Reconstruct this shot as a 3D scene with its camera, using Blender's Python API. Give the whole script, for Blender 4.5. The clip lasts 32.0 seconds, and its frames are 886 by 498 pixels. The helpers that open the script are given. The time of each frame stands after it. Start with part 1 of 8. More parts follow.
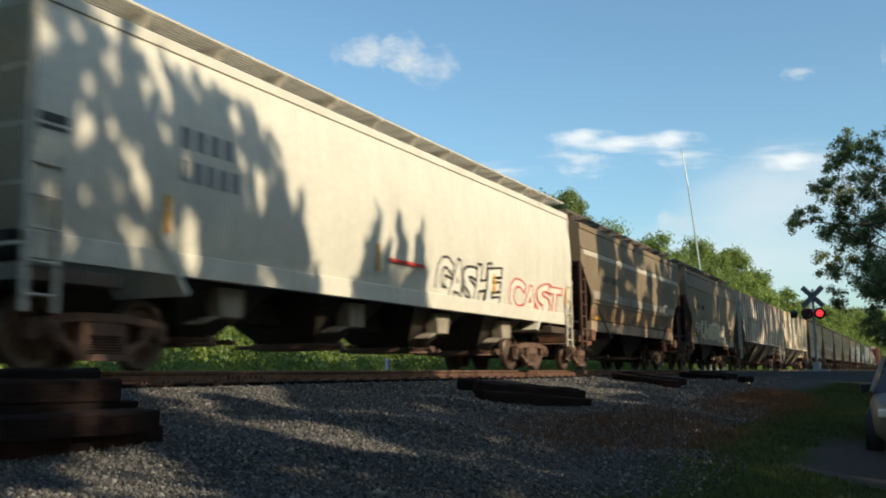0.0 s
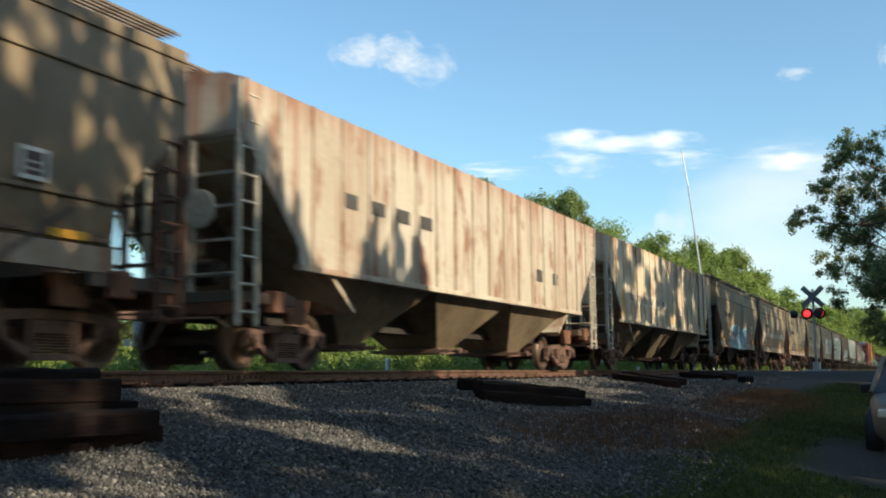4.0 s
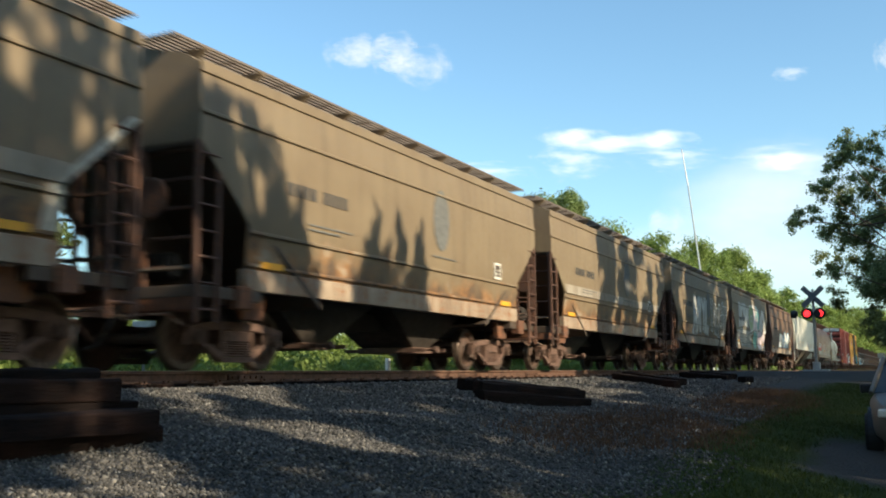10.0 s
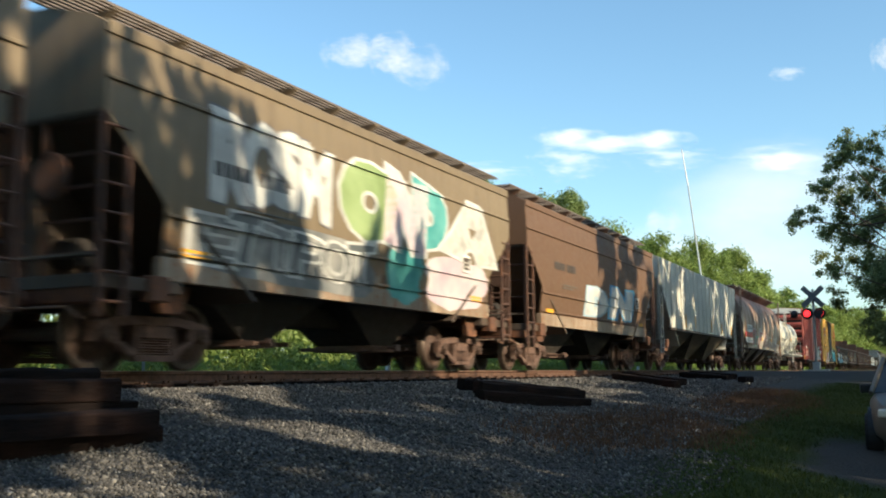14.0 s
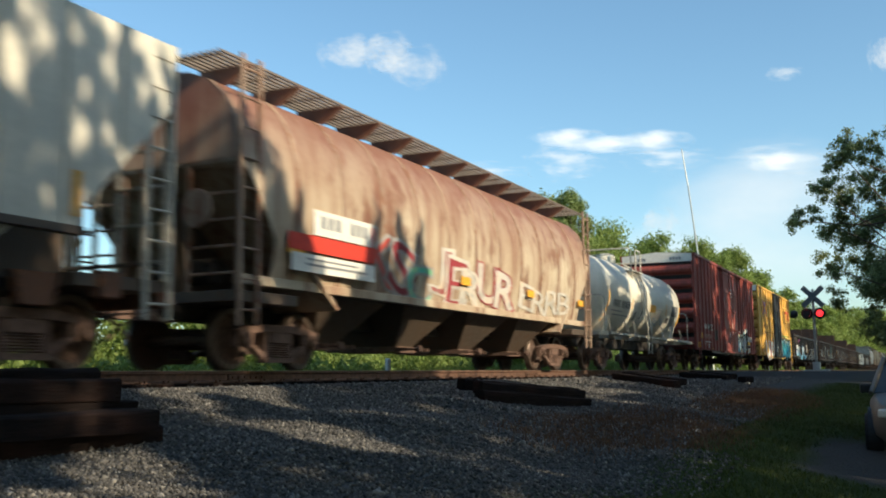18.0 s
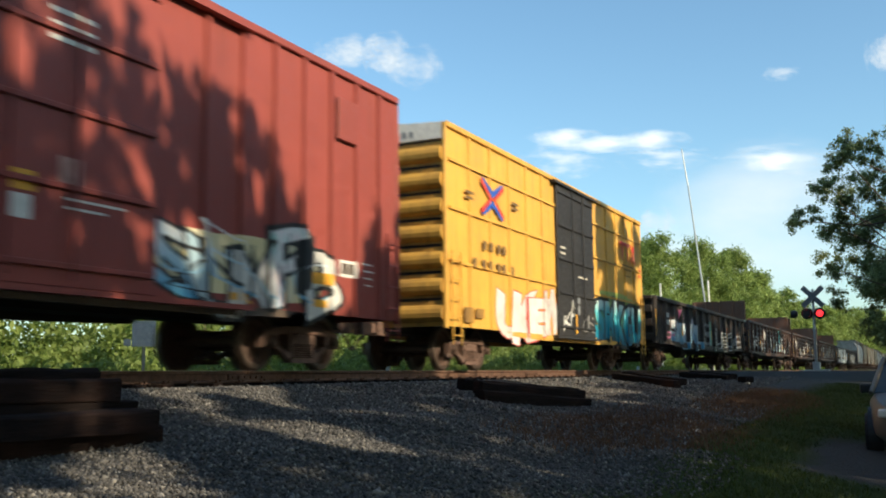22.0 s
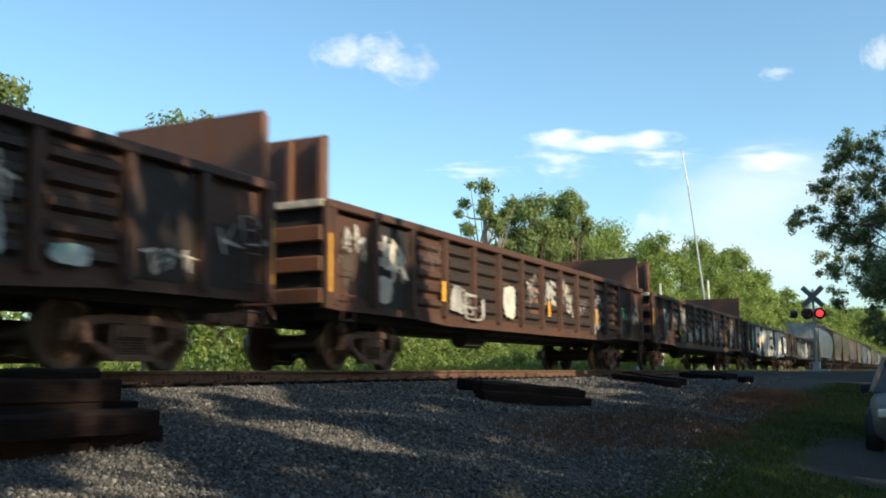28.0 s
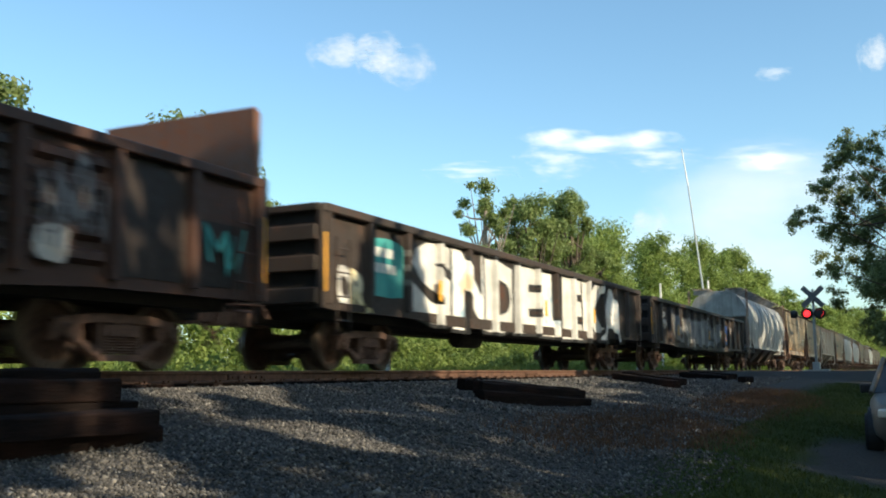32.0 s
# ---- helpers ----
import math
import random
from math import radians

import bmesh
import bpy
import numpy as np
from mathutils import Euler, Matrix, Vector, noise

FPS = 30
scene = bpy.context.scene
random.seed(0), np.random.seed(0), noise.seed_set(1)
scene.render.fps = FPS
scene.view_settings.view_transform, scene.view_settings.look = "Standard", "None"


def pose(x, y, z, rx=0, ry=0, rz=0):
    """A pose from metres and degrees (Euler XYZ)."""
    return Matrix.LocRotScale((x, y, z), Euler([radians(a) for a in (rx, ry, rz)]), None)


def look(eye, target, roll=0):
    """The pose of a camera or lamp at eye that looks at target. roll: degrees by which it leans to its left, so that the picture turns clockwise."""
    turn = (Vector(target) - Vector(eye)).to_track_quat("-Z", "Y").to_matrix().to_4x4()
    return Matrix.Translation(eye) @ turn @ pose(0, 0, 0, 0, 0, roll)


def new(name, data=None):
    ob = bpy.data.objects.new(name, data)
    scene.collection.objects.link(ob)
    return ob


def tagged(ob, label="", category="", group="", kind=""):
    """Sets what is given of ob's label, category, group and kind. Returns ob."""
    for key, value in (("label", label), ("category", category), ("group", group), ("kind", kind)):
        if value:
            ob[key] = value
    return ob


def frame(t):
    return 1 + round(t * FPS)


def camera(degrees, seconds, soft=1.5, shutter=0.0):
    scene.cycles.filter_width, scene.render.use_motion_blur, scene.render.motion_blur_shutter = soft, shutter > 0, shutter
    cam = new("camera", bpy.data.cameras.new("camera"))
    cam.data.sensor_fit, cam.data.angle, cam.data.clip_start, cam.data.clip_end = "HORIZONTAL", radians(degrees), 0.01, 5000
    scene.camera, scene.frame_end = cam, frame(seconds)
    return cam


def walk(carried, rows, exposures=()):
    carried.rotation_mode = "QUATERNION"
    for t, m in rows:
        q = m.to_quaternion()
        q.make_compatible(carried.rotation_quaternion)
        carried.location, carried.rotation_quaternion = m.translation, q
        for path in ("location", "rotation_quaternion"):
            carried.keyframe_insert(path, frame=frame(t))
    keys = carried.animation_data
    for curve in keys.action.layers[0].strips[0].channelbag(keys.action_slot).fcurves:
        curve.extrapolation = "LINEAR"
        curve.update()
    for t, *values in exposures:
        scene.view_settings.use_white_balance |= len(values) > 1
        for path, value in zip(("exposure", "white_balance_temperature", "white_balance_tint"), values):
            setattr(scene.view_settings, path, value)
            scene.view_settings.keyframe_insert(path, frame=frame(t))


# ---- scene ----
# World: track centreline along +Y at x = 0, rail top at z = 0, the viewer's side is +X.
LENS = 48.716
EYE = (9.99, 0.0, -0.0825)
YAW, TILT, ROLL = 25.734, 7.3025, -0.567
cam = camera(LENS, 32.0, soft=1.9, shutter=0.5)
_a, _t = radians(YAW), radians(TILT)
AIM = (EYE[0] - math.sin(_a) * math.cos(_t), EYE[1] + math.cos(_a) * math.cos(_t), EYE[2] + math.sin(_t))
EXPO = [(t, e + 0.30, 6000, 4) for t, e in ((0, -0.03), (1, -0.02), (1.7, 0.30), (2.5, 0.34), (3.5, 0.30), (5.5, 0.14), (6.5, 0.06), (7.5, 0.29), (9, 0.41), (14.5, 0.41), (16.5, -0.03), (17.2, -0.03), (18, 0.16), (19, 0.15), (20, 0.0),
        (20.5, 0.06), (21, 0.30), (23, 0.16), (25, 0.30), (28, 0.36), (32, 0.36))]
walk(cam, [(0, look(EYE, AIM, ROLL)), (32, look(EYE, AIM, ROLL))], EXPO)
SPEED = 10.737         # train, metres a second towards -Y

# ---- light ----
SUN_EL, SUN_AZ = 27.0, -12.0       # elevation; degrees from +X towards +Y
SUN_DIR = Vector((math.cos(radians(SUN_EL)) * math.cos(radians(SUN_AZ)),
                  math.cos(radians(SUN_EL)) * math.sin(radians(SUN_AZ)), math.sin(radians(SUN_EL))))
world = bpy.data.worlds.new("sky")
scene.world = world
world.use_nodes = True
_n, _l = world.node_tree.nodes, world.node_tree.links
_sky = _n.new("ShaderNodeTexSky")
_sky.sky_type, _sky.sun_disc = "NISHITA", False
_sky.sun_elevation, _sky.sun_rotation = radians(SUN_EL), radians(90 - SUN_AZ)
_sky.air_density, _sky.dust_density, _sky.ozone_density = 1.0, 1.2, 1.0
_n["Background"].inputs[1].default_value = 0.14
_cast = _n.new("ShaderNodeMix")
_cast.data_type, _cast.blend_type = "RGBA", "MULTIPLY"
_cast.inputs[0].default_value, _cast.inputs[7].default_value = 1.0, (0.88, 1.0, 0.985, 1)
_l.new(_sky.outputs[0], _cast.inputs[6])
_l.new(_cast.outputs[2], _n["Background"].inputs[0])
_sun = bpy.data.lights.new("sun", "SUN")
_sun.energy, _sun.angle, _sun.color = 5.3, radians(0.6), (1.0, 0.79, 0.54)
sun = new("sun", _sun)
sun.matrix_world = look(SUN_DIR * 60, (0, 0, 0))

# ---- materials ----
def tree_of(name):
    m = bpy.data.materials.new(name)
    m.use_nodes = True
    return m, m.node_tree.nodes, m.node_tree.links, m.node_tree.nodes["Principled BSDF"]


def ramp(n, l, source, stops):
    r = n.new("ShaderNodeValToRGB")
    while len(r.color_ramp.elements) < len(stops):
        r.color_ramp.elements.new(0.5)
    for e, (p, c) in zip(r.color_ramp.elements, stops):
        e.position, e.color = p, (*c, 1)
    l.new(source, r.inputs[0])
    return r.outputs[0]


def mixed(n, l, fac, a, b, mode="MIX"):
    m = n.new("ShaderNodeMix")
    m.data_type, m.blend_type = "RGBA", mode
    for sock, v in ((m.inputs[0], fac), (m.inputs[6], a), (m.inputs[7], b)):
        if isinstance(v, (int, float)):
            sock.default_value = v
        elif isinstance(v, tuple):
            sock.default_value = (*v, 1)
        else:
            l.new(v, sock)
    return m.outputs[2]


def noise_of(n, l, scale, stretch=(1, 1, 1), detail=6, rough=0.6, shift=None):
    c = n.new("ShaderNodeTexCoord")
    mp = n.new("ShaderNodeMapping")
    mp.inputs["Scale"].default_value = stretch
    l.new(c.outputs["Object"], mp.inputs[0])
    if shift:
        info = n.new("ShaderNodeObjectInfo")
        mul = n.new("ShaderNodeMath")
        mul.operation = "MULTIPLY"
        mul.inputs[1].default_value = shift
        l.new(info.outputs["Random"], mul.inputs[0])
        comb = n.new("ShaderNodeCombineXYZ")
        l.new(mul.outputs[0], comb.inputs[0])
        l.new(mul.outputs[0], comb.inputs[1])
        l.new(comb.outputs[0], mp.inputs["Location"])
    t = n.new("ShaderNodeTexNoise")
    t.inputs["Scale"].default_value, t.inputs["Detail"].default_value = scale, detail
    t.inputs["Roughness"].default_value = rough
    l.new(mp.outputs[0], t.inputs["Vector"])
    return t.outputs["Fac"]


def bump_to(n, l, b, fac, strength, distance=0.02):
    k = n.new("ShaderNodeBump")
    k.inputs["Strength"].default_value, k.inputs["Distance"].default_value = strength, distance
    l.new(fac, k.inputs["Height"])
    l.new(k.outputs[0], b.inputs["Normal"])


def paint(name, base, dirt=(0.12, 0.075, 0.045), rust=(0.16, 0.055, 0.02), dirty=0.5, rusty=0.3, rough=0.55, streak=True, skirt=None):
    """Weathered paint on steel: dirt clouds, vertical streaks, rust spots."""
    m, n, l, b = tree_of(name)
    big = noise_of(n, l, 0.9, shift=30)
    fine = noise_of(n, l, 9, shift=30)
    st = noise_of(n, l, 2.2, (2.6, 2.6, 0.16) if streak else (1, 1, 1), 5, shift=30)
    c = mixed(n, l, ramp(n, l, big, [(0.35, (0, 0, 0)), (0.75, (dirty, dirty, dirty))]), base, dirt)
    c = mixed(n, l, ramp(n, l, st, [(0.48, (0, 0, 0)), (0.72, (dirty * 0.8,) * 3)]), c, tuple(0.6 * x for x in dirt))
    r = mixed(n, l, 0.5, big, fine, "MULTIPLY")
    r = ramp(n, l, mixed(n, l, 0.5, st, fine), [(0.62 - 0.2 * rusty, (0, 0, 0)), (0.72 - 0.2 * rusty, (min(1, rusty * 1.6),) * 3)])
    c = mixed(n, l, r, c, rust)
    if skirt:      # rust and scuffed primer creeping up from the lower edge, plus painted-in shade
        tc = n.new("ShaderNodeTexCoord")
        sp = n.new("ShaderNodeSeparateXYZ")
        l.new(tc.outputs["Object"], sp.inputs[0])
        patch = noise_of(n, l, 1.1, (1, 1, 0.8), 6, 0.65, shift=50)
        up = n.new("ShaderNodeMath")
        up.operation = "MULTIPLY_ADD"
        l.new(patch, up.inputs[0])
        up.inputs[1].default_value = -2.2
        l.new(sp.outputs[2], up.inputs[2])
        lowf = ramp(n, l, up.outputs[0], [(0.40, (0.9, 0.9, 0.9)), (0.85, (0, 0, 0))])
        kind = ramp(n, l, noise_of(n, l, 2.3, shift=23), [(0.42, skirt[0]), (0.56, skirt[1]), (0.68, skirt[2])])
        c = mixed(n, l, lowf, c, kind)
    c = mixed(n, l, 0.35, c, ramp(n, l, fine, [(0.3, (0.55, 0.55, 0.55)), (0.7, (1, 1, 1))]), "MULTIPLY")
    l.new(c, b.inputs["Base Color"])
    l.new(ramp(n, l, fine, [(0.3, (rough - 0.1,) * 3), (0.7, (min(1, rough + 0.2),) * 3)]), b.inputs["Roughness"])
    bump_to(n, l, b, fine, 0.12, 0.01)
    return m


def streaked(name, base, rust, stain, crown=None):
    """Pale paint with long vertical rust runs that start at the top edge, blotches and grime."""
    m, n, l, b = tree_of(name)
    panel = noise_of(n, l, 0.55, (1, 1, 0.35), 4, shift=30)
    runs = noise_of(n, l, 1.6, (2.2, 2.2, 0.10), 6, 0.7, shift=30)
    fine = noise_of(n, l, 10, shift=30)
    blot = noise_of(n, l, 1.5, (1, 1, 0.6), 7, 0.65, shift=17)
    c = mixed(n, l, ramp(n, l, panel, [(0.35, (0, 0, 0)), (0.65, (0.75, 0.75, 0.75))]), base, stain)
    c = mixed(n, l, ramp(n, l, runs, [(0.50, (0, 0, 0)), (0.70, (0.8, 0.8, 0.8))]), c, rust)
    c = mixed(n, l, ramp(n, l, blot, [(0.53, (0, 0, 0)), (0.66, (0.85, 0.85, 0.85))]), c, tuple(0.8 * x for x in rust))
    if crown:      # rust that spreads down from the roof: (low, high, colour)
        tc = n.new("ShaderNodeTexCoord")
        sp = n.new("ShaderNodeSeparateXYZ")
        l.new(tc.outputs["Object"], sp.inputs[0])
        add = n.new("ShaderNodeMath")
        add.operation = "MULTIPLY_ADD"
        l.new(runs, add.inputs[0])
        add.inputs[1].default_value = 1.6
        l.new(sp.outputs[2], add.inputs[2])
        mr = n.new("ShaderNodeMapRange")
        mr.inputs[1].default_value, mr.inputs[2].default_value, mr.inputs[4].default_value = crown[0] + 0.8, crown[1] + 0.8, 0.85
        l.new(add.outputs[0], mr.inputs[0])
        c = mixed(n, l, mr.outputs[0], c, crown[2])
    c = mixed(n, l, 0.3, c, ramp(n, l, fine, [(0.3, (0.55, 0.52, 0.5)), (0.7, (1, 1, 1))]), "MULTIPLY")
    l.new(c, b.inputs["Base Color"])
    b.inputs["Roughness"].default_value = 0.6
    bump_to(n, l, b, fine, 0.12, 0.01)
    return m


def plain(name, col, rough=0.6, metal=0.0, var=0.25, scale=12, bump=0.15, shift=20):
    m, n, l, b = tree_of(name)
    f = noise_of(n, l, scale, shift=shift)
    g = noise_of(n, l, scale * 0.15, shift=shift)
    c = mixed(n, l, ramp(n, l, f, [(0.3, (0, 0, 0)), (0.7, (1, 1, 1))]), tuple(x * (1 - var) for x in col), tuple(min(1, x * (1 + var)) for x in col))
    c = mixed(n, l, 0.5, c, ramp(n, l, g, [(0.3, (1 - var,) * 3), (0.7, (1, 1, 1))]), "MULTIPLY")
    l.new(c, b.inputs["Base Color"])
    b.inputs["Roughness"].default_value, b.inputs["Metallic"].default_value = rough, metal
    bump_to(n, l, b, f, bump, 0.01)
    return m


def leafy(name, dark, light, through_=0.25):
    """Leaves: per-leaf colour, some light through the blade."""
    m, n, l, b = tree_of(name)
    g = n.new("ShaderNodeNewGeometry")
    f = noise_of(n, l, 0.35)
    c = mixed(n, l, g.outputs["Random Per Island"], dark, light)
    c = mixed(n, l, 0.6, c, ramp(n, l, f, [(0.3, (0.6, 0.6, 0.5)), (0.7, (1, 1, 1))]), "MULTIPLY")
    l.new(c, b.inputs["Base Color"])
    b.inputs["Roughness"].default_value = 0.6
    tr = n.new("ShaderNodeBsdfTranslucent")
    l.new(c, tr.inputs[0])
    mx = n.new("ShaderNodeMixShader")
    mx.inputs[0].default_value = through_
    l.new(b.outputs[0], mx.inputs[1])
    l.new(tr.outputs[0], mx.inputs[2])
    l.new(mx.outputs[0], n["Material Output"].inputs[0])
    return m


M_RUST = plain("rust_steel", (0.11, 0.055, 0.032), 0.85, 0.0, 0.5, 14, 0.4)
M_TRUCK = plain("truck_cast_steel", (0.130, 0.076, 0.056), 0.85, 0.0, 0.5, 10, 0.4)
M_WHEEL = plain("wheel_steel", (0.085, 0.050, 0.036), 0.75, 0.1, 0.4, 16, 0.2)
M_RAIL = plain("rail_rust", (0.115, 0.060, 0.038), 0.8, 0.1, 0.45, 10, 0.4)
M_RAILTOP = plain("rail_head", (0.5, 0.48, 0.45), 0.3, 0.95, 0.2, 20, 0.05)
M_UNDER = plain("underframe_black", (0.030, 0.025, 0.022), 0.9, 0.0, 0.4, 8, 0.2)
# the skirt's first, dark colour paints shade on the inward-sloping lower side
M_BROWN = paint("brown_hopper_paint", (0.222, 0.170, 0.104), dirty=0.35, rusty=0.12, skirt=((0.095, 0.062, 0.042), (0.30, 0.145, 0.05), (0.42, 0.36, 0.28)))
M_BROWN2 = paint("red_brown_hopper_paint", (0.15, 0.085, 0.05), dirty=0.4, rusty=0.25)
M_SILLR = paint("rusted_sill_paint", (0.42, 0.33, 0.24), dirty=0.8, rusty=0.55, rust=(0.26, 0.11, 0.04))
# sooty brown; on hopper ends and bays it also paints in the recess shade
M_SOOTSHADE = paint("soot_shade_brown_paint", (0.075, 0.058, 0.045), dirty=0.5, rusty=0.3)
M_WHITE = paint("white_hopper_paint", (0.66, 0.63, 0.54), dirt=(0.30, 0.26, 0.19), dirty=0.22, rusty=0.02, rough=0.45)
M_CREAM = streaked("cream_rusty_paint", (0.66, 0.59, 0.45), (0.36, 0.16, 0.06), (0.52, 0.43, 0.30), (3.85, 4.6, (0.40, 0.17, 0.055)))
M_CREAM2 = streaked("pale_grey_rusty_paint", (0.50, 0.46, 0.38), (0.24, 0.085, 0.035), (0.34, 0.28, 0.21), (3.7, 4.6, (0.26, 0.095, 0.04)))
M_TANROUND = streaked("tan_rust_streaked_paint", (0.54, 0.47, 0.35), (0.20, 0.075, 0.038), (0.34, 0.23, 0.15), (2.5, 4.0, (0.19, 0.072, 0.045)))
M_GREY = paint("pale_grey_paint", (0.42, 0.42, 0.40), dirt=(0.12, 0.11, 0.10), dirty=0.8, rusty=0.1)
M_TANK = paint("tank_white_paint", (0.70, 0.66, 0.55), dirt=(0.26, 0.22, 0.16), dirty=0.25, rusty=0.03, rough=0.35)
M_RED = paint("oxide_red_paint", (0.285, 0.058, 0.043), dirt=(0.12, 0.04, 0.03), dirty=0.3, rusty=0.1, rough=0.5)
M_YELLOW = paint("yellow_boxcar_paint", (0.72, 0.40, 0.065), dirt=(0.30, 0.17, 0.05), dirty=0.35, rusty=0.08, rough=0.45)
M_BLACKDOOR = paint("black_door_paint", (0.018, 0.018, 0.020), dirt=(0.05, 0.045, 0.04), dirty=0.4, rusty=0.1)
M_GONBLACK = paint("black_gondola_paint", (0.032, 0.026, 0.022), dirt=(0.075, 0.047, 0.033), dirty=0.6, rusty=0.25)
M_GONBROWN = paint("brown_gondola_paint", (0.082, 0.038, 0.025), dirt=(0.030, 0.019, 0.013), dirty=0.7, rusty=0.4)
M_GONDARK = paint("dark_gondola_paint", (0.030, 0.020, 0.015), dirt=(0.016, 0.012, 0.010), dirty=0.6, rusty=0.15)
M_GONRUST = paint("bright_rust_gondola_paint", (0.15, 0.070, 0.040), dirt=(0.09, 0.045, 0.028), dirty=0.6, rusty=0.6)
M_PATCH = plain("black_stencil_patch", (0.018, 0.017, 0.017), 0.6, 0, 0.2)
M_LADDER_W = plain("pale_ladder_paint", (0.50, 0.46, 0.38), 0.6, 0, 0.3)
M_WHITEMARK = plain("white_stencil_paint", (0.70, 0.68, 0.62), 0.6, 0, 0.15)
M_DARKMARK = plain("dark_stencil_paint", (0.06, 0.055, 0.05), 0.6, 0, 0.15)
M_YSTRIPE = plain("yellow_reflector_tape", (0.72, 0.36, 0.03), 0.5, 0, 0.2)
M_BLUEMARK = plain("blue_logo_paint", (0.03, 0.09, 0.40), 0.5, 0, 0.15)
M_REDMARK = plain("red_logo_paint", (0.55, 0.05, 0.03), 0.5, 0, 0.15)
M_REDPALE = plain("faded_pink_stencil", (0.42, 0.24, 0.20), 0.7, 0, 0.3)
M_LOGO = plain("faded_emblem_paint", (0.135, 0.135, 0.125), 0.7, 0, 0.3)
M_GREYMARK = plain("grey_logo_paint", (0.22, 0.23, 0.24), 0.6, 0, 0.3)


def creosote():
    """Black-brown weathered oak: long grain, cracks, reddish worn patches."""
    m, n, l, b = tree_of("creosoted_oak")
    grain = noise_of(n, l, 9, (6, 0.35, 6), 8, 0.7, shift=25)
    worn = noise_of(n, l, 2.0, (1, 0.4, 1), 5, shift=25)
    c = ramp(n, l, grain, [(0.35, (0.005, 0.004, 0.004)), (0.7, (0.020, 0.012, 0.010))])
    c = mixed(n, l, ramp(n, l, worn, [(0.48, (0, 0, 0)), (0.68, (0.55, 0.55, 0.55))]), c, (0.042, 0.021, 0.016))
    l.new(c, b.inputs["Base Color"])
    b.inputs["Roughness"].default_value = 0.9
    b.inputs["Specular IOR Level"].default_value = 0.15
    bump_to(n, l, b, grain, 0.9, 0.03)
    return m


M_CREOSOTE = creosote()
M_POST = paint("rust_streaked_post_paint", (0.40, 0.29, 0.21), dirt=(0.16, 0.08, 0.05), rust=(0.20, 0.075, 0.035), dirty=0.8, rusty=0.6, rough=0.7)
M_ENDRUST = paint("orange_rust_end_paint", (0.15, 0.068, 0.038), dirt=(0.05, 0.028, 0.02), rust=(0.24, 0.10, 0.045), dirty=0.7, rusty=0.6, rough=0.8)
M_YELLOWDIRT = paint("grimy_yellow_paint", (0.50, 0.27, 0.05), dirt=(0.06, 0.035, 0.02), dirty=0.9, rusty=0.35, rough=0.6)
M_YELLOWEND = paint("dulled_yellow_paint", (0.64, 0.36, 0.06), dirt=(0.18, 0.10, 0.04), dirty=0.6, rusty=0.2, rough=0.55)
M_REDDIRT = paint("grimy_red_paint", (0.34, 0.065, 0.045), dirt=(0.06, 0.03, 0.025), dirty=0.7, rusty=0.2, rough=0.6)
M_RIM = plain("worn_wheel_rim", (0.11, 0.08, 0.062), 0.45, 0.6, 0.3, 20, 0.1)
M_BAYTAN = paint("grimy_tan_bay_paint", (0.20, 0.155, 0.10), dirt=(0.06, 0.045, 0.03), dirty=0.7, rusty=0.3)
# grimy bay paint, darkened further to hold the shade under the sill
M_BAYSHADE = paint("grimy_shade_dark_bay_paint", (0.040, 0.032, 0.026), dirt=(0.015, 0.012, 0.010), dirty=0.8, rusty=0.2)
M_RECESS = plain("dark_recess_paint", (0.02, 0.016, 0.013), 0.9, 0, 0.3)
M_BAYPALE = paint("pale_bay_paint", (0.34, 0.30, 0.24), dirt=(0.10, 0.08, 0.06), dirty=0.8, rusty=0.25)
M_CAGE = paint("rust_brown_ladder_paint", (0.115, 0.060, 0.042), dirt=(0.045, 0.026, 0.02), rust=(0.20, 0.085, 0.04), dirty=0.6, rusty=0.5, rough=0.8)
# near-black that paints the shadow under each rib of the boxcar ends
M_RIBSHADOW = plain("rib_shadow_black", (0.022, 0.018, 0.015), 0.95, 0, 0.4, 5)
M_STENCIL = plain("brown_stencil_paint", (0.17, 0.10, 0.035), 0.7, 0, 0.3)
M_GRATE = plain("weathered_grating", (0.17, 0.14, 0.115), 0.6, 0.2, 0.25, 20, 0.2)

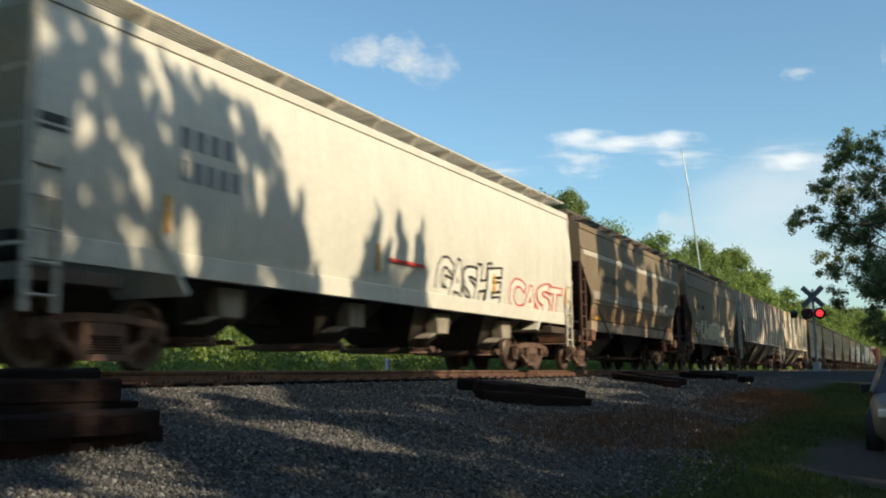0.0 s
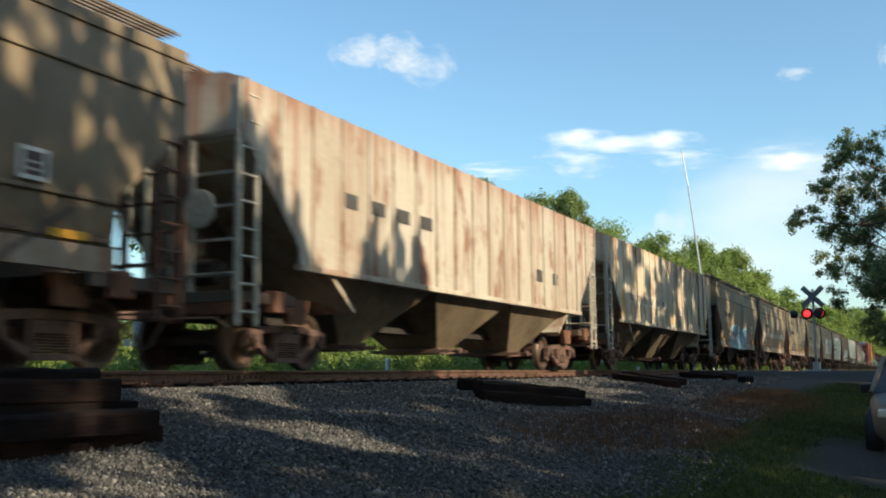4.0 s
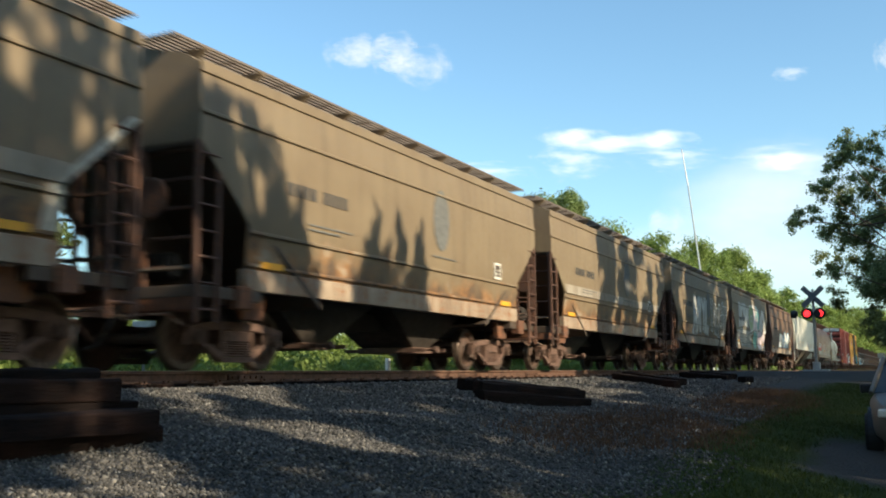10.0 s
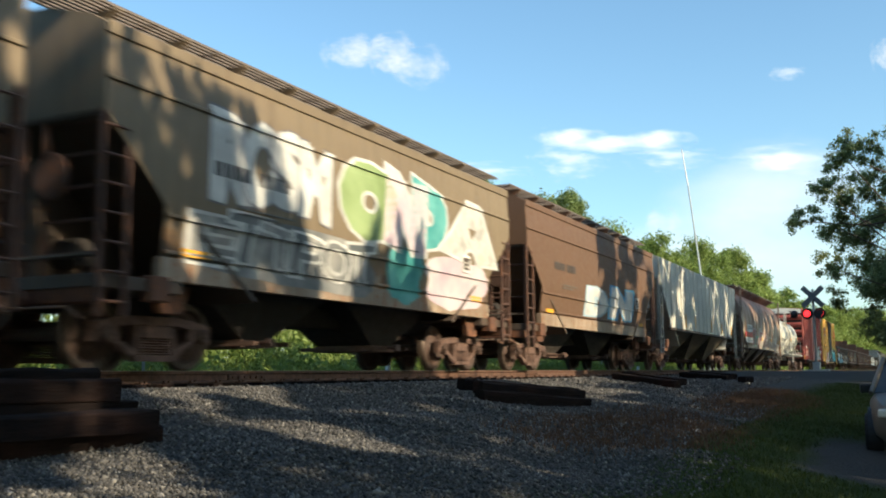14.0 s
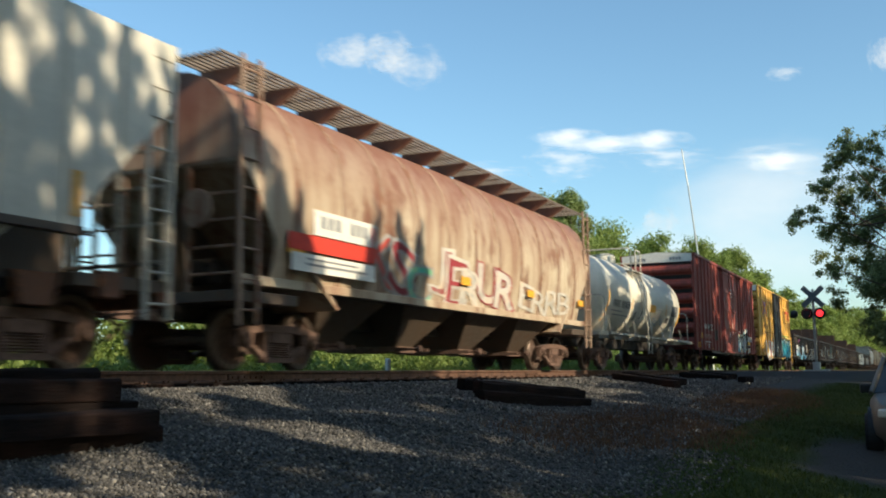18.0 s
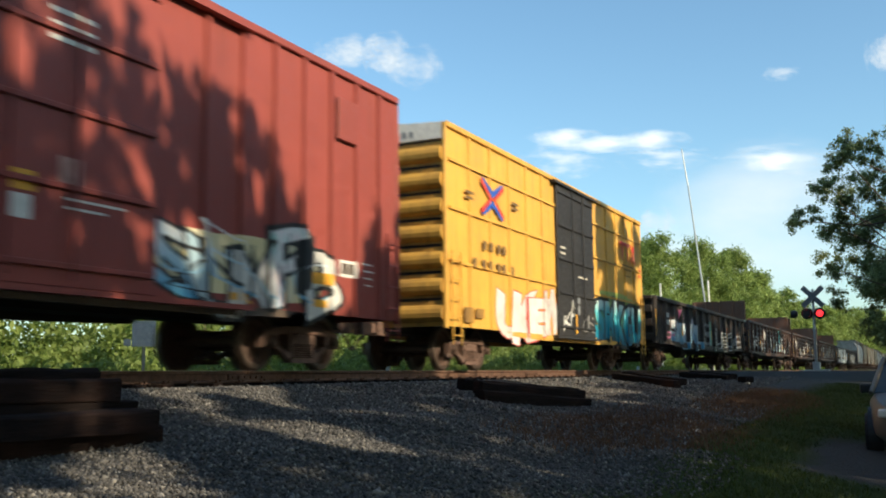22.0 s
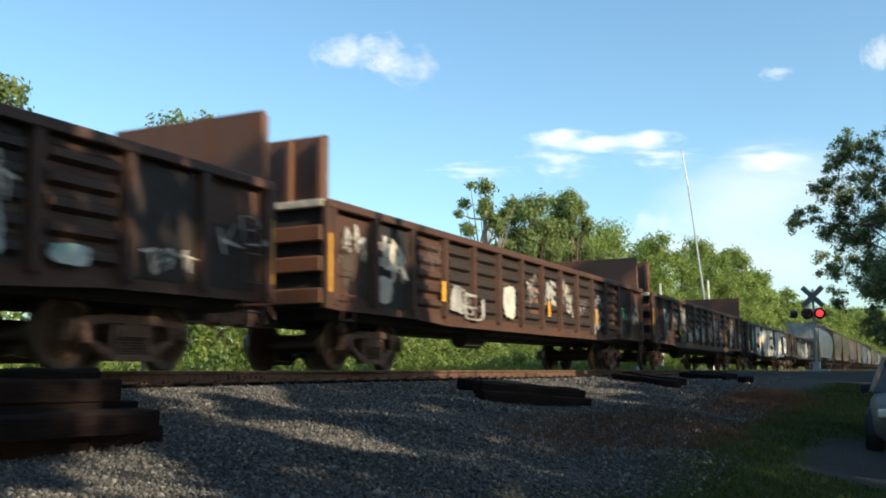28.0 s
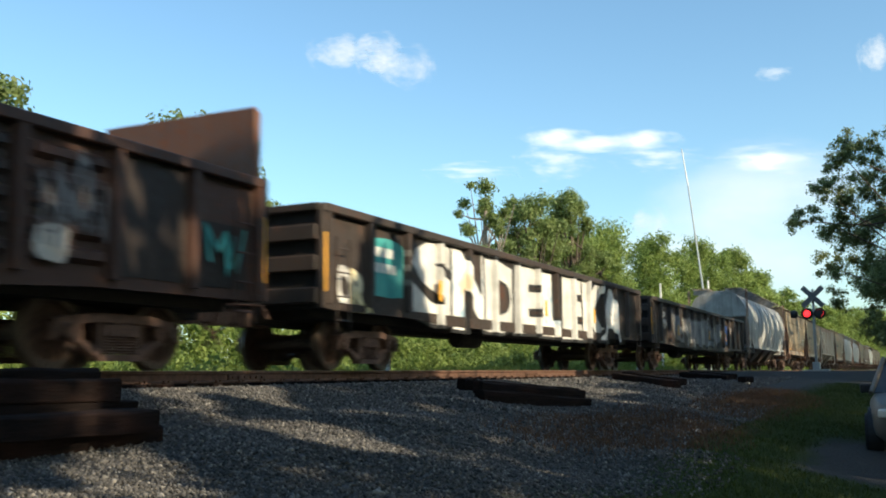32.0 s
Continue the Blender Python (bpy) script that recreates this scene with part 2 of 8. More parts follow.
# ---- mesh tools ----
class Geo:
    """Collects vertices and faces of one part."""

    def __init__(self):
        self.v, self.f, self.smooth = [], [], False

    def add(self, vs, fs):
        o = len(self.v)
        self.v += [tuple(p) for p in vs]
        self.f += [tuple(i + o for i in q) for q in fs]
        return self

    def box(self, x0, x1, y0, y1, z0, z1):
        return self.add([(x, y, z) for x in (x0, x1) for y in (y0, y1) for z in (z0, z1)],
                        [(0, 1, 3, 2), (4, 6, 7, 5), (0, 4, 5, 1), (2, 3, 7, 6), (0, 2, 6, 4), (1, 5, 7, 3)])

    def prism(self, poly, a0, a1, axis="x"):
        """Extrudes a 2D polygon along an axis; the polygon is in the other two axes, in order (y,z), (x,z) or (x,y)."""
        n = len(poly)

        def at(p, a):
            return {"x": (a, p[0], p[1]), "y": (p[0], a, p[1]), "z": (p[0], p[1], a)}[axis]
        vs = [at(p, a0) for p in poly] + [at(p, a1) for p in poly]
        fs = [tuple(range(n))[::-1], tuple(range(n, 2 * n))] + [(i, (i + 1) % n, n + (i + 1) % n, n + i) for i in range(n)]
        return self.add(vs, fs)

    def tube(self, pts, r, n=6):
        """A round bar through the points."""
        pts = [Vector(p) for p in pts]
        rings, base = [], len(self.v)
        for i, p in enumerate(pts):
            d = (pts[min(i + 1, len(pts) - 1)] - pts[max(i - 1, 0)]).normalized()
            up = Vector((0, 0, 1)) if abs(d.z) < 0.9 else Vector((1, 0, 0))
            a = d.cross(up).normalized()
            b = d.cross(a)
            rr = r[i] if isinstance(r, (list, tuple)) else r
            rings.append([p + (a * math.cos(2 * math.pi * k / n) + b * math.sin(2 * math.pi * k / n)) * rr for k in range(n)])
        fs = []
        for i in range(len(pts) - 1):
            fs += [(i * n + k, i * n + (k + 1) % n, (i + 1) * n + (k + 1) % n, (i + 1) * n + k) for k in range(n)]
        fs += [tuple(range(n)), tuple(range((len(pts) - 1) * n, len(pts) * n))[::-1]]
        return self.add([p for ring in rings for p in ring], fs)

    def lathe(self, prof, n=24, axis="x", at=(0, 0, 0)):
        """Turns (radius, along) pairs round an axis."""
        vs = []
        for r, a in prof:
            for k in range(n):
                c, s = r * math.cos(2 * math.pi * k / n), r * math.sin(2 * math.pi * k / n)
                p = {"x": (a, c, s), "y": (c, a, s), "z": (c, s, a)}[axis]
                vs.append((p[0] + at[0], p[1] + at[1], p[2] + at[2]))
        fs = [(i * n + k, i * n + (k + 1) % n, (i + 1) * n + (k + 1) % n, (i + 1) * n + k) for i in range(len(prof) - 1) for k in range(n)]
        fs += [tuple(range(n))[::-1], tuple(range((len(prof) - 1) * n, len(prof) * n))]
        return self.add(vs, fs)

    def mesh(self, name, bevel=0.0):
        me = bpy.data.meshes.new(name)
        me.from_pydata(self.v, [], self.f)
        bm = bmesh.new()
        bm.from_mesh(me)
        bmesh.ops.recalc_face_normals(bm, faces=bm.faces)
        if bevel:
            bmesh.ops.bevel(bm, geom=[e for e in bm.edges if len(e.link_faces) == 2 and e.calc_face_angle(0) > 0.6], offset=bevel, segments=1, affect="EDGES")
        if self.smooth:
            for fc in bm.faces:
                fc.smooth = True
            for e in bm.edges:
                if len(e.link_faces) == 2 and e.calc_face_angle(0) > 0.7:
                    e.smooth = False
        bm.to_mesh(me)
        bm.free()
        return me


SHARED = {}


def part(name, geo, material, parent, label="", key=None, at=None, bevel=0.0):
    """One mesh object under a thing or under a part. geo: a Geo, or a function that makes one, kept under key for repeats."""
    if key is not None and key in SHARED:
        me = SHARED[key]
    else:
        g = geo() if callable(geo) else geo
        me = g if isinstance(g, bpy.types.Mesh) else g.mesh(name, bevel)
        if not me.materials:
            me.materials.append(material)
        if key is not None:
            SHARED[key] = me
    ob = new(name, me)
    ob.parent = parent
    if me.materials[0] is not material:
        ob.material_slots[0].link = "OBJECT"
        ob.material_slots[0].material = material
    if at is not None:
        ob.location = at
    if label:
        tagged(ob, label)
    return ob


def thing(name, label, category, group="", kind="", at=(0, 0, 0), rz=0):
    e = new(name)
    e.empty_display_size = 0.3
    e.matrix_basis = pose(*at, 0, 0, rz)
    return tagged(e, label, category, group, kind)


def solid(name, geo, material, label, category, group="", kind="", m=None, bevel=0.0):
    """A top-level thing of one mesh."""
    me = geo if isinstance(geo, bpy.types.Mesh) else geo.mesh(name, bevel)
    if not me.materials:
        me.materials.append(material)
    ob = new(name, me)
    if m is not None:
        ob.matrix_basis = m
    return tagged(ob, label, category, group, kind)

# ---- freight cars: shared running gear ----
WHEEL_R = 0.47
WHEELSETS = []      # (object, y in its truck)
CARS = []           # (thing, y of its middle at 0 s)


def g_wheelset():
    g = Geo()
    g.smooth = True
    g.lathe([(0.075, -1.12), (0.085, -0.75), (0.085, 0.75), (0.075, 1.12)], 10)
    for s in (-1, 1):
        g.lathe([(0.10, s * 0.86), (0.16, s * 0.85), (0.20, s * 0.80), (0.33, s * 0.765), (0.375, s * 0.825), (0.445, s * 0.83),
                 (WHEEL_R - 0.004, s * 0.81), (WHEEL_R, s * 0.735), (0.485, s * 0.715), (0.485, s * 0.70), (0.37, s * 0.70), (0.33, s * 0.73), (0.12, s * 0.72)], 28)
        g.lathe([(0.115, s * 0.98), (0.115, s * 1.08), (0.09, s * 1.10), (0.085, s * 1.13)], 12)
        for k in range(3):
            a = 2.094 * k
            g.lathe([(0.016, s * 1.13), (0.016, s * 1.15)], 6, "x", (0, 0.05 * math.cos(a), 0.05 * math.sin(a)))
    return g


def m_wheelset():
    me = g_wheelset().mesh("wheelset")
    me.materials.append(M_WHEEL)
    me.materials.append(M_RIM)
    for f in me.polygons:
        y, z = f.center.y, f.center.z
        if y * y + z * z > 0.405 ** 2:
            f.material_index = 1
    return me


def g_sideframe():
    """Cast side frame: arched top chord, sloping tension arms, columns and pedestal jaws."""
    g = Geo()
    x0, x1 = 0.94, 1.06
    g.prism([(-1.07, 0.60), (-0.80, 0.655), (-0.40, 0.70), (0.40, 0.70), (0.80, 0.655), (1.07, 0.60), (1.05, 0.53), (0.70, 0.555), (0.34, 0.59), (-0.34, 0.59), (-0.70, 0.555), (-1.05, 0.53)], x0 - 0.02, x1 + 0.02)
    for s in (-1, 1):
        g.prism([(s * 1.08, 0.58), (s * 1.10, 0.36), (s * 1.02, 0.36), (s * 1.00, 0.53)], x0, x1)
        g.prism([(s * 0.76, 0.56), (s * 0.76, 0.34), (s * 0.68, 0.34), (s * 0.64, 0.56)], x0, x1)
        g.prism([(s * 0.74, 0.42), (s * 0.68, 0.34), (s * 0.36, 0.13), (s * 0.30, 0.13), (s * 0.30, 0.24)], x0, x1)
        g.prism([(s * 0.36, 0.60), (s * 0.27, 0.60), (s * 0.27, 0.22), (s * 0.36, 0.22)], x0, x1)
        g.box(0.93, 1.09, s * 0.89 - 0.12, s * 0.89 + 0.12, 0.50, 0.575)
    g.box(x0 - 0.03, x1 + 0.04, -0.38, 0.38, 0.12, 0.20)
    return g


def g_spring():
    g = Geo()
    g.smooth = True
    prof = []
    for k in range(6):
        z = 0.205 + k * 0.035
        prof += [(0.062, z), (0.080, z + 0.012), (0.062, z + 0.024)]
    return g.lathe(prof, 9, "z")


def g_bolster():
    g = Geo()
    g.prism([(-1.07, 0.46), (-0.5, 0.34), (0.5, 0.34), (1.07, 0.46), (1.07, 0.60), (0.4, 0.68), (-0.4, 0.68), (-1.07, 0.60)], -0.18, 0.18, "y")
    g.lathe([(0.2, 0.66), (0.2, 0.78)], 14, "z")
    for s in (-1, 1):     # brake beams and shoes
        g.tube([(-0.8, s * 0.40, 0.36), (0.8, s * 0.40, 0.36)], 0.04, 6)
        for x in (-0.75, 0.75):
            g.box(x - 0.05, x + 0.05, s * 0.40 - 0.03, s * 0.40 + 0.05, 0.25, 0.50)
    return g


def add_truck(car, y, mat):
    tr = part("truck", g_bolster, mat, car, "rust-brown cast steel truck bolster with brake beams", key="bolster", at=(0, y, 0))
    for s in (1, -1):
        o = part("side_frame", g_sideframe, mat, tr, key="side_frame")
        o.rotation_euler = (0, 0, 0 if s > 0 else math.pi)
        part("bolster_end", lambda: Geo().box(-0.065, 0.065, -0.27, 0.27, 0.415, 0.57), mat, tr, key="bolster_end", at=(s * 1.025, 0, 0), bevel=0.012)
        for yy in (-0.18, 0.0, 0.18):
            part("spring", g_spring, mat, tr, key="spring", at=(s * 1.02, yy, 0))
    for yy in (-0.89, 0.89):
        w = part("wheelset", m_wheelset, M_WHEEL, tr, "rusty steel wheelset with roller bearing caps", key="wheelset", at=(0, yy, WHEEL_R))
        WHEELSETS.append((w, yy))
    return tr


def g_coupler(reach):
    g = Geo()
    g.box(-0.14, 0.14, -0.5, 0.25, 0.72, 1.0)
    g.box(-0.08, 0.08, 0.25, reach - 0.12, 0.77, 0.95)
    g.prism([(-0.17, reach - 0.16), (0.05, reach - 0.16), (0.17, reach - 0.02), (0.10, reach + 0.10), (0.0, reach + 0.02), (-0.12, reach + 0.10)], 0.72, 1.0, "z")
    g.tube([(0.25, 0.1, 0.75), (0.27, reach * 0.5, 0.62), (0.2, reach * 0.9, 0.42), (0.1, reach, 0.45)], 0.025, 6)
    g.tube([(0.2, 0.2, 1.02), (0.6, 0.25, 1.0), (1.3, 0.25, 0.95), (1.42, 0.27, 0.75)], 0.015, 5)
    return g


def add_gear(car, half, truck_in, mat=None, reach=0.75):
    """Trucks, couplers and centre sill. half: half the body length; truck_in: truck centre from the end."""
    mat = mat or M_TRUCK
    for s in (-1, 1):
        add_truck(car, s * (half - truck_in), mat)
        c = part("coupler", lambda: g_coupler(reach), M_TRUCK, car, "rusty knuckle coupler with air hose", key=("coupler", reach), at=(0, s * half, 0))
        c.rotation_euler = (0, 0, 0 if s > 0 else math.pi)
    part("centre_sill", Geo().box(-0.32, 0.32, -half, half, 0.76, 1.10), M_UNDER, car)


def g_ladder(w, z0, z1, n, r=0.018, stile=0.065):
    """Ladder in the y-z plane, facing +X."""
    g = Geo()
    for y in (0, w):
        g.box(-stile * 0.35, stile * 0.35, y - stile / 2, y + stile / 2, z0, z1)
    for k in range(n):
        z = z0 + (z1 - z0) * (k + 0.5) / n
        g.tube([(0, 0, z), (0.03, 0.04, z), (0.03, w - 0.04, z), (0, w, z)], r, 5)
    return g


def marks(car, x, spots, mat, label, name="marking"):
    """Flat stencilled bars on a side: (y0, y1, z0, z1), each a part; alike sizes share a mesh."""
    for y0, y1, z0, z1 in spots:
        w, h = round(y1 - y0, 3), round(z1 - z0, 3)
        part(name, lambda: Geo().box(-0.004, 0.004, -w / 2, w / 2, -h / 2, h / 2), mat, car, label, key=("mark", w, h), at=(x, (y0 + y1) / 2, (z0 + z1) / 2))


def bars(y0, z0, n, w, h, gap):
    return [(y0 + k * (w + gap), y0 + k * (w + gap) + w, z0, z0 + h) for k in range(n)]


GLYPHS = {}


def glyph(ch, fat):
    """One letter of the built-in font as points and faces in a unit box; fat swells its strokes."""
    if (ch, fat) not in GLYPHS:
        cu = bpy.data.curves.new("lettering", "FONT")
        cu.body, cu.size, cu.offset, cu.resolution_u = ch, 1.0, fat, 3
        ob = new("lettering", cu)
        me = bpy.data.meshes.new_from_object(ob)
        bpy.data.objects.remove(ob)
        co = np.array([v.co[:2] for v in me.vertices])
        GLYPHS[ch, fat] = co, [tuple(p.vertices) for p in me.polygons]
        bpy.data.meshes.remove(me)
    return GLYPHS[ch, fat]


def laid(name, ch, fat, place, surf, cuts, lift):
    """A painted letter that follows the surface x = surf(y, z); cuts: (along y, along z) where the surface bends."""
    co, faces = glyph(ch, fat)
    base, _ = glyph(ch, 0.0)
    lo, hi = base.min(0), base.max(0)
    uv = (co - lo) / np.maximum(hi - lo, 0.05)
    yz = [place(u, v) for u, v in uv]
    bm = bmesh.new()
    vs = [bm.verts.new((0, y, z)) for y, z in yz]
    for f in faces:
        try:
            bm.faces.new([vs[k] for k in f])
        except ValueError:
            pass
    for axis in (0, 1):
        a, b = min(p[axis] for p in yz), max(p[axis] for p in yz)
        for c in cuts[axis]:
            if a < c < b:
                bmesh.ops.bisect_plane(bm, geom=bm.verts[:] + bm.edges[:] + bm.faces[:], plane_co=(0, c, 0) if axis == 0 else (0, 0, c), plane_no=(0, 1, 0) if axis == 0 else (0, 0, 1))
    for v in bm.verts:
        v.co.x = surf(v.co.y, v.co.z) + lift
    me = bpy.data.meshes.new(name)
    bm.to_mesh(me)
    bm.free()
    return me


def piece(car, surf, y0, z0, w, h, word, fill, edge=None, seed=0, fat=0.05, grow=0.05, cuts=((), ()), wild=1.0, overlap=1.1, shine=None):
    """Sprayed letters, each a part with its own outline; they lean, swell and overlap."""
    rnd = random.Random(seed * 13 + len(word))
    c = w / len(word)
    for i, ch in enumerate(word):
        tall, lean, tip = h * rnd.uniform(1 - 0.12 * wild, 1 + 0.06 * wild), rnd.uniform(-0.12, 0.12) * wild, rnd.uniform(-0.08, 0.08) * wild
        oy, oz = y0 + i * c + rnd.uniform(-0.04, 0.04) * c, z0 + wild * 0.05 * h * math.sin(1.9 * i + seed)

        def place(u, v):
            v = v + 0.05 * wild * math.sin(3.1 * u + i + seed)
            return oy + c * overlap * (u + lean * (v - 0.5)), oz + tall * (v + tip * (u - 0.5))
        up = 0.0024 * i
        if edge:
            part("graffiti_outline", laid("graffiti_outline", ch, fat + grow, place, surf, cuts, 0.003 + up), edge, car, "sprayed letter outline")
        part("graffiti_letter", laid("graffiti_letter", ch, fat, place, surf, cuts, 0.0042 + up), fill[i % len(fill)] if isinstance(fill, tuple) else fill, car, "sprayed graffiti letter")
        if shine:
            part("graffiti_shine", laid("graffiti_shine", ch, -0.012, place, surf, cuts, 0.0052 + up), shine, car, "lighter stroke inside a sprayed letter")


def flat_side(x, posts=(), deep=0.0, half_w=0.06, foot=0.10):
    """Surface of a side with posts: (surf, cuts)."""
    ps = sorted(posts)

    def surf(y, z):
        d = min((abs(y - p) for p in ps), default=9)
        return x + deep * min(1.0, max(0.0, (foot - d) / (foot - half_w)))
    return surf, ([p + q for p in ps for q in (-foot, -half_w, half_w, foot)], ())


def spray(name, cols, rough=0.5, scale=1.3):
    """Spray paint: colours in soft patches."""
    m, n, l, b = tree_of(name)
    f = noise_of(n, l, scale, detail=3, shift=40)
    k = len(cols)
    l.new(ramp(n, l, f, [(0.33 + 0.34 * i / max(1, k - 1), c) for i, c in enumerate(cols)]), b.inputs["Base Color"])
    b.inputs["Roughness"].default_value = rough
    return m


def faded(name, stops, z0, z1, rough=0.5):
    """Spray paint that changes colour from the foot of the letters to their top."""
    m, n, l, b = tree_of(name)
    tc = n.new("ShaderNodeTexCoord")
    sp = n.new("ShaderNodeSeparateXYZ")
    l.new(tc.outputs["Object"], sp.inputs[0])
    add = n.new("ShaderNodeMath")
    add.operation = "MULTIPLY_ADD"
    l.new(noise_of(n, l, 2.4, detail=3, shift=40), add.inputs[0])
    add.inputs[1].default_value = 0.5 * (z1 - z0)
    l.new(sp.outputs[2], add.inputs[2])
    mr = n.new("ShaderNodeMapRange")
    mr.inputs[1].default_value, mr.inputs[2].default_value = z0 + 0.25 * (z1 - z0), z1 + 0.25 * (z1 - z0)
    l.new(add.outputs[0], mr.inputs[0])
    l.new(ramp(n, l, mr.outputs[0], stops), b.inputs["Base Color"])
    b.inputs["Roughness"].default_value = rough
    return m


S_WHITE = spray("white_spray_paint", [(0.42, 0.41, 0.38), (0.70, 0.69, 0.64)])
S_BLACK = spray("black_spray_paint", [(0.012, 0.012, 0.013), (0.03, 0.03, 0.03)])
S_BLUE = spray("blue_spray_paint", [(0.06, 0.25, 0.45), (0.15, 0.42, 0.60)])
S_GREEN = spray("green_spray_paint", [(0.25, 0.42, 0.12), (0.10, 0.45, 0.38), (0.45, 0.60, 0.25)])
S_PINK = spray("pink_spray_paint", [(0.70, 0.45, 0.50), (0.75, 0.70, 0.68), (0.40, 0.62, 0.58)])
S_MIX = spray("mixed_spray_paint", [(0.10, 0.30, 0.42), (0.72, 0.70, 0.66), (0.60, 0.32, 0.08), (0.70, 0.70, 0.68)], scale=2.0)
S_RED = spray("red_spray_paint", [(0.55, 0.06, 0.04), (0.45, 0.10, 0.08)])
S_TEAL = spray("teal_spray_paint", [(0.03, 0.22, 0.22), (0.12, 0.42, 0.38)])
S_CYANFADE = faded("cyan_to_blue_spray_paint", [(0.0, (0.01, 0.13, 0.22)), (0.45, (0.02, 0.28, 0.38)), (0.75, (0.12, 0.46, 0.50)), (1.0, (0.60, 0.74, 0.70))], 0.85, 2.0)
S_GREENFADE = faded("green_haze_spray_paint", [(0.0, (0.02, 0.20, 0.26)), (0.5, (0.10, 0.30, 0.14)), (1.0, (0.40, 0.44, 0.10))], 0.9, 2.5)
S_SKYFADE = faded("white_to_sky_blue_spray_paint", [(0.0, (0.10, 0.34, 0.52)), (0.5, (0.42, 0.58, 0.66)), (1.0, (0.72, 0.72, 0.70))], 0.95, 1.85)
S_BLUEFADE = faded("blue_letter_spray_paint", [(0.0, (0.07, 0.26, 0.42)), (0.4, (0.03, 0.16, 0.36)), (0.8, (0.05, 0.24, 0.44)), (1.0, (0.16, 0.38, 0.52))], 1.2, 2.2)
S_PALEB = spray("pale_blue_spray_paint", [(0.24, 0.36, 0.44), (0.42, 0.52, 0.56)])
S_SMOKE = spray("smoke_grey_spray_paint", [(0.10, 0.11, 0.11), (0.20, 0.20, 0.19), (0.40, 0.38, 0.34)])
S_SIDEWHITE = spray("white_fill_spray_paint", [(0.60, 0.58, 0.50), (0.66, 0.63, 0.55)])
S_YELLOW = spray("yellow_white_spray_paint", [(0.62, 0.52, 0.24), (0.72, 0.68, 0.52)])


def blob_panel(car, x, y0, y1, z0, z1, mat, seed=1, label="sprayed background colour", cuts=((), ())):
    """A cloud of sprayed colour with a lobed edge."""
    rnd = random.Random(seed)
    n, pts = 28, []
    for k in range(n):
        a = 2 * math.pi * k / n
        r = 0.94 + 0.06 * math.sin(3 * a + seed) + 0.04 * math.sin(7 * a + 2 * seed) + rnd.uniform(-0.03, 0.03)
        c, s = math.cos(a), math.sin(a)
        q = max(abs(c), abs(s)) ** 0.6
        pts.append(((y0 + y1) / 2 + (y1 - y0) / 2 * r * c / q * 0.95, (z0 + z1) / 2 + (z1 - z0) / 2 * r * s / q * 0.95))
    if not callable(x):
        return part("graffiti_ground", Geo().prism(pts, x - 0.001, x + 0.002), mat, car, label)
    return painted("graffiti_ground", car, x, pts, mat, label, cuts)


def painted(name, car, x, pts, mat, label, cuts):
    """A flat outline of paint laid on the surface x(y, z)."""
    bm = bmesh.new()
    bm.faces.new([bm.verts.new((0, a, b)) for a, b in pts])
    for axis in (0, 1):
        for c in cuts[axis]:
            if min(p[axis] for p in pts) < c < max(p[axis] for p in pts):
                bmesh.ops.bisect_plane(bm, geom=bm.verts[:] + bm.edges[:] + bm.faces[:], plane_co=(0, c, 0) if axis == 0 else (0, 0, c), plane_no=(0, 1, 0) if axis == 0 else (0, 0, 1))
    for v in bm.verts:
        v.co.x = x(v.co.y, v.co.z) + 0.002
    me = bpy.data.meshes.new(name)
    bm.to_mesh(me)
    bm.free()
    return part(name, me, mat, car, label)


# ---- covered hoppers ----
def loft_side(prof, ext, s, thick=0.03):
    """Side sheet: prof gives (x, z) upwards, ext(z) the half length at that height; s is the side."""
    g = Geo()
    n = len(prof)
    for off in (0, -thick):
        for x, z in prof:
            e = ext(z)
            g.v += [(s * (x + off), -e, z), (s * (x + off), e, z)]
    for i in range(n - 1):
        a, b = 2 * i, 2 * (i + 1)
        g.f.append((a, a + 1, b + 1, b))
        o = 2 * n
        g.f.append((o + a, o + b, o + b + 1, o + a + 1))
        g.f.append((a, b, o + b, o + a))
        g.f.append((a + 1, o + a + 1, o + b + 1, b + 1))
    o = 2 * n
    g.f.append((0, o, o + 1, 1))
    t = 2 * (n - 1)
    g.f.append((t, t + 1, o + t + 1, o + t))
    g.smooth = True
    return g


def end_sheet(prof, roof, z_low, y, s):
    """End wall above z_low: cross-section of body."""
    pts = [(x, z) for x, z in prof if z >= z_low] + roof
    poly = [(-x, z) for x, z in pts[::-1]][0:] + [(x, z) for x, z in pts]
    seen, out = set(), []
    for p in poly:
        q = (round(p[0], 4), round(p[1], 4))
        if q not in seen:
            seen.add(q)
            out.append(p)
    return Geo().prism(out, y - 0.02 * s - 0.02, y - 0.02 * s + 0.02, "y")


def g_roof(prof_top, roof, half):
    pts = [(-x, z) for x, z in roof[::-1]] + [(x, z) for x, z in roof]
    out = []
    for p in pts:
        if not out or (abs(out[-1][0] - p[0]) + abs(out[-1][1] - p[1])) > 1e-4:
            out.append(p)
    low = [(x, z - 0.03) for x, z in out[::-1]]
    g = Geo().prism(out + low, -half, half, "y")
    return g


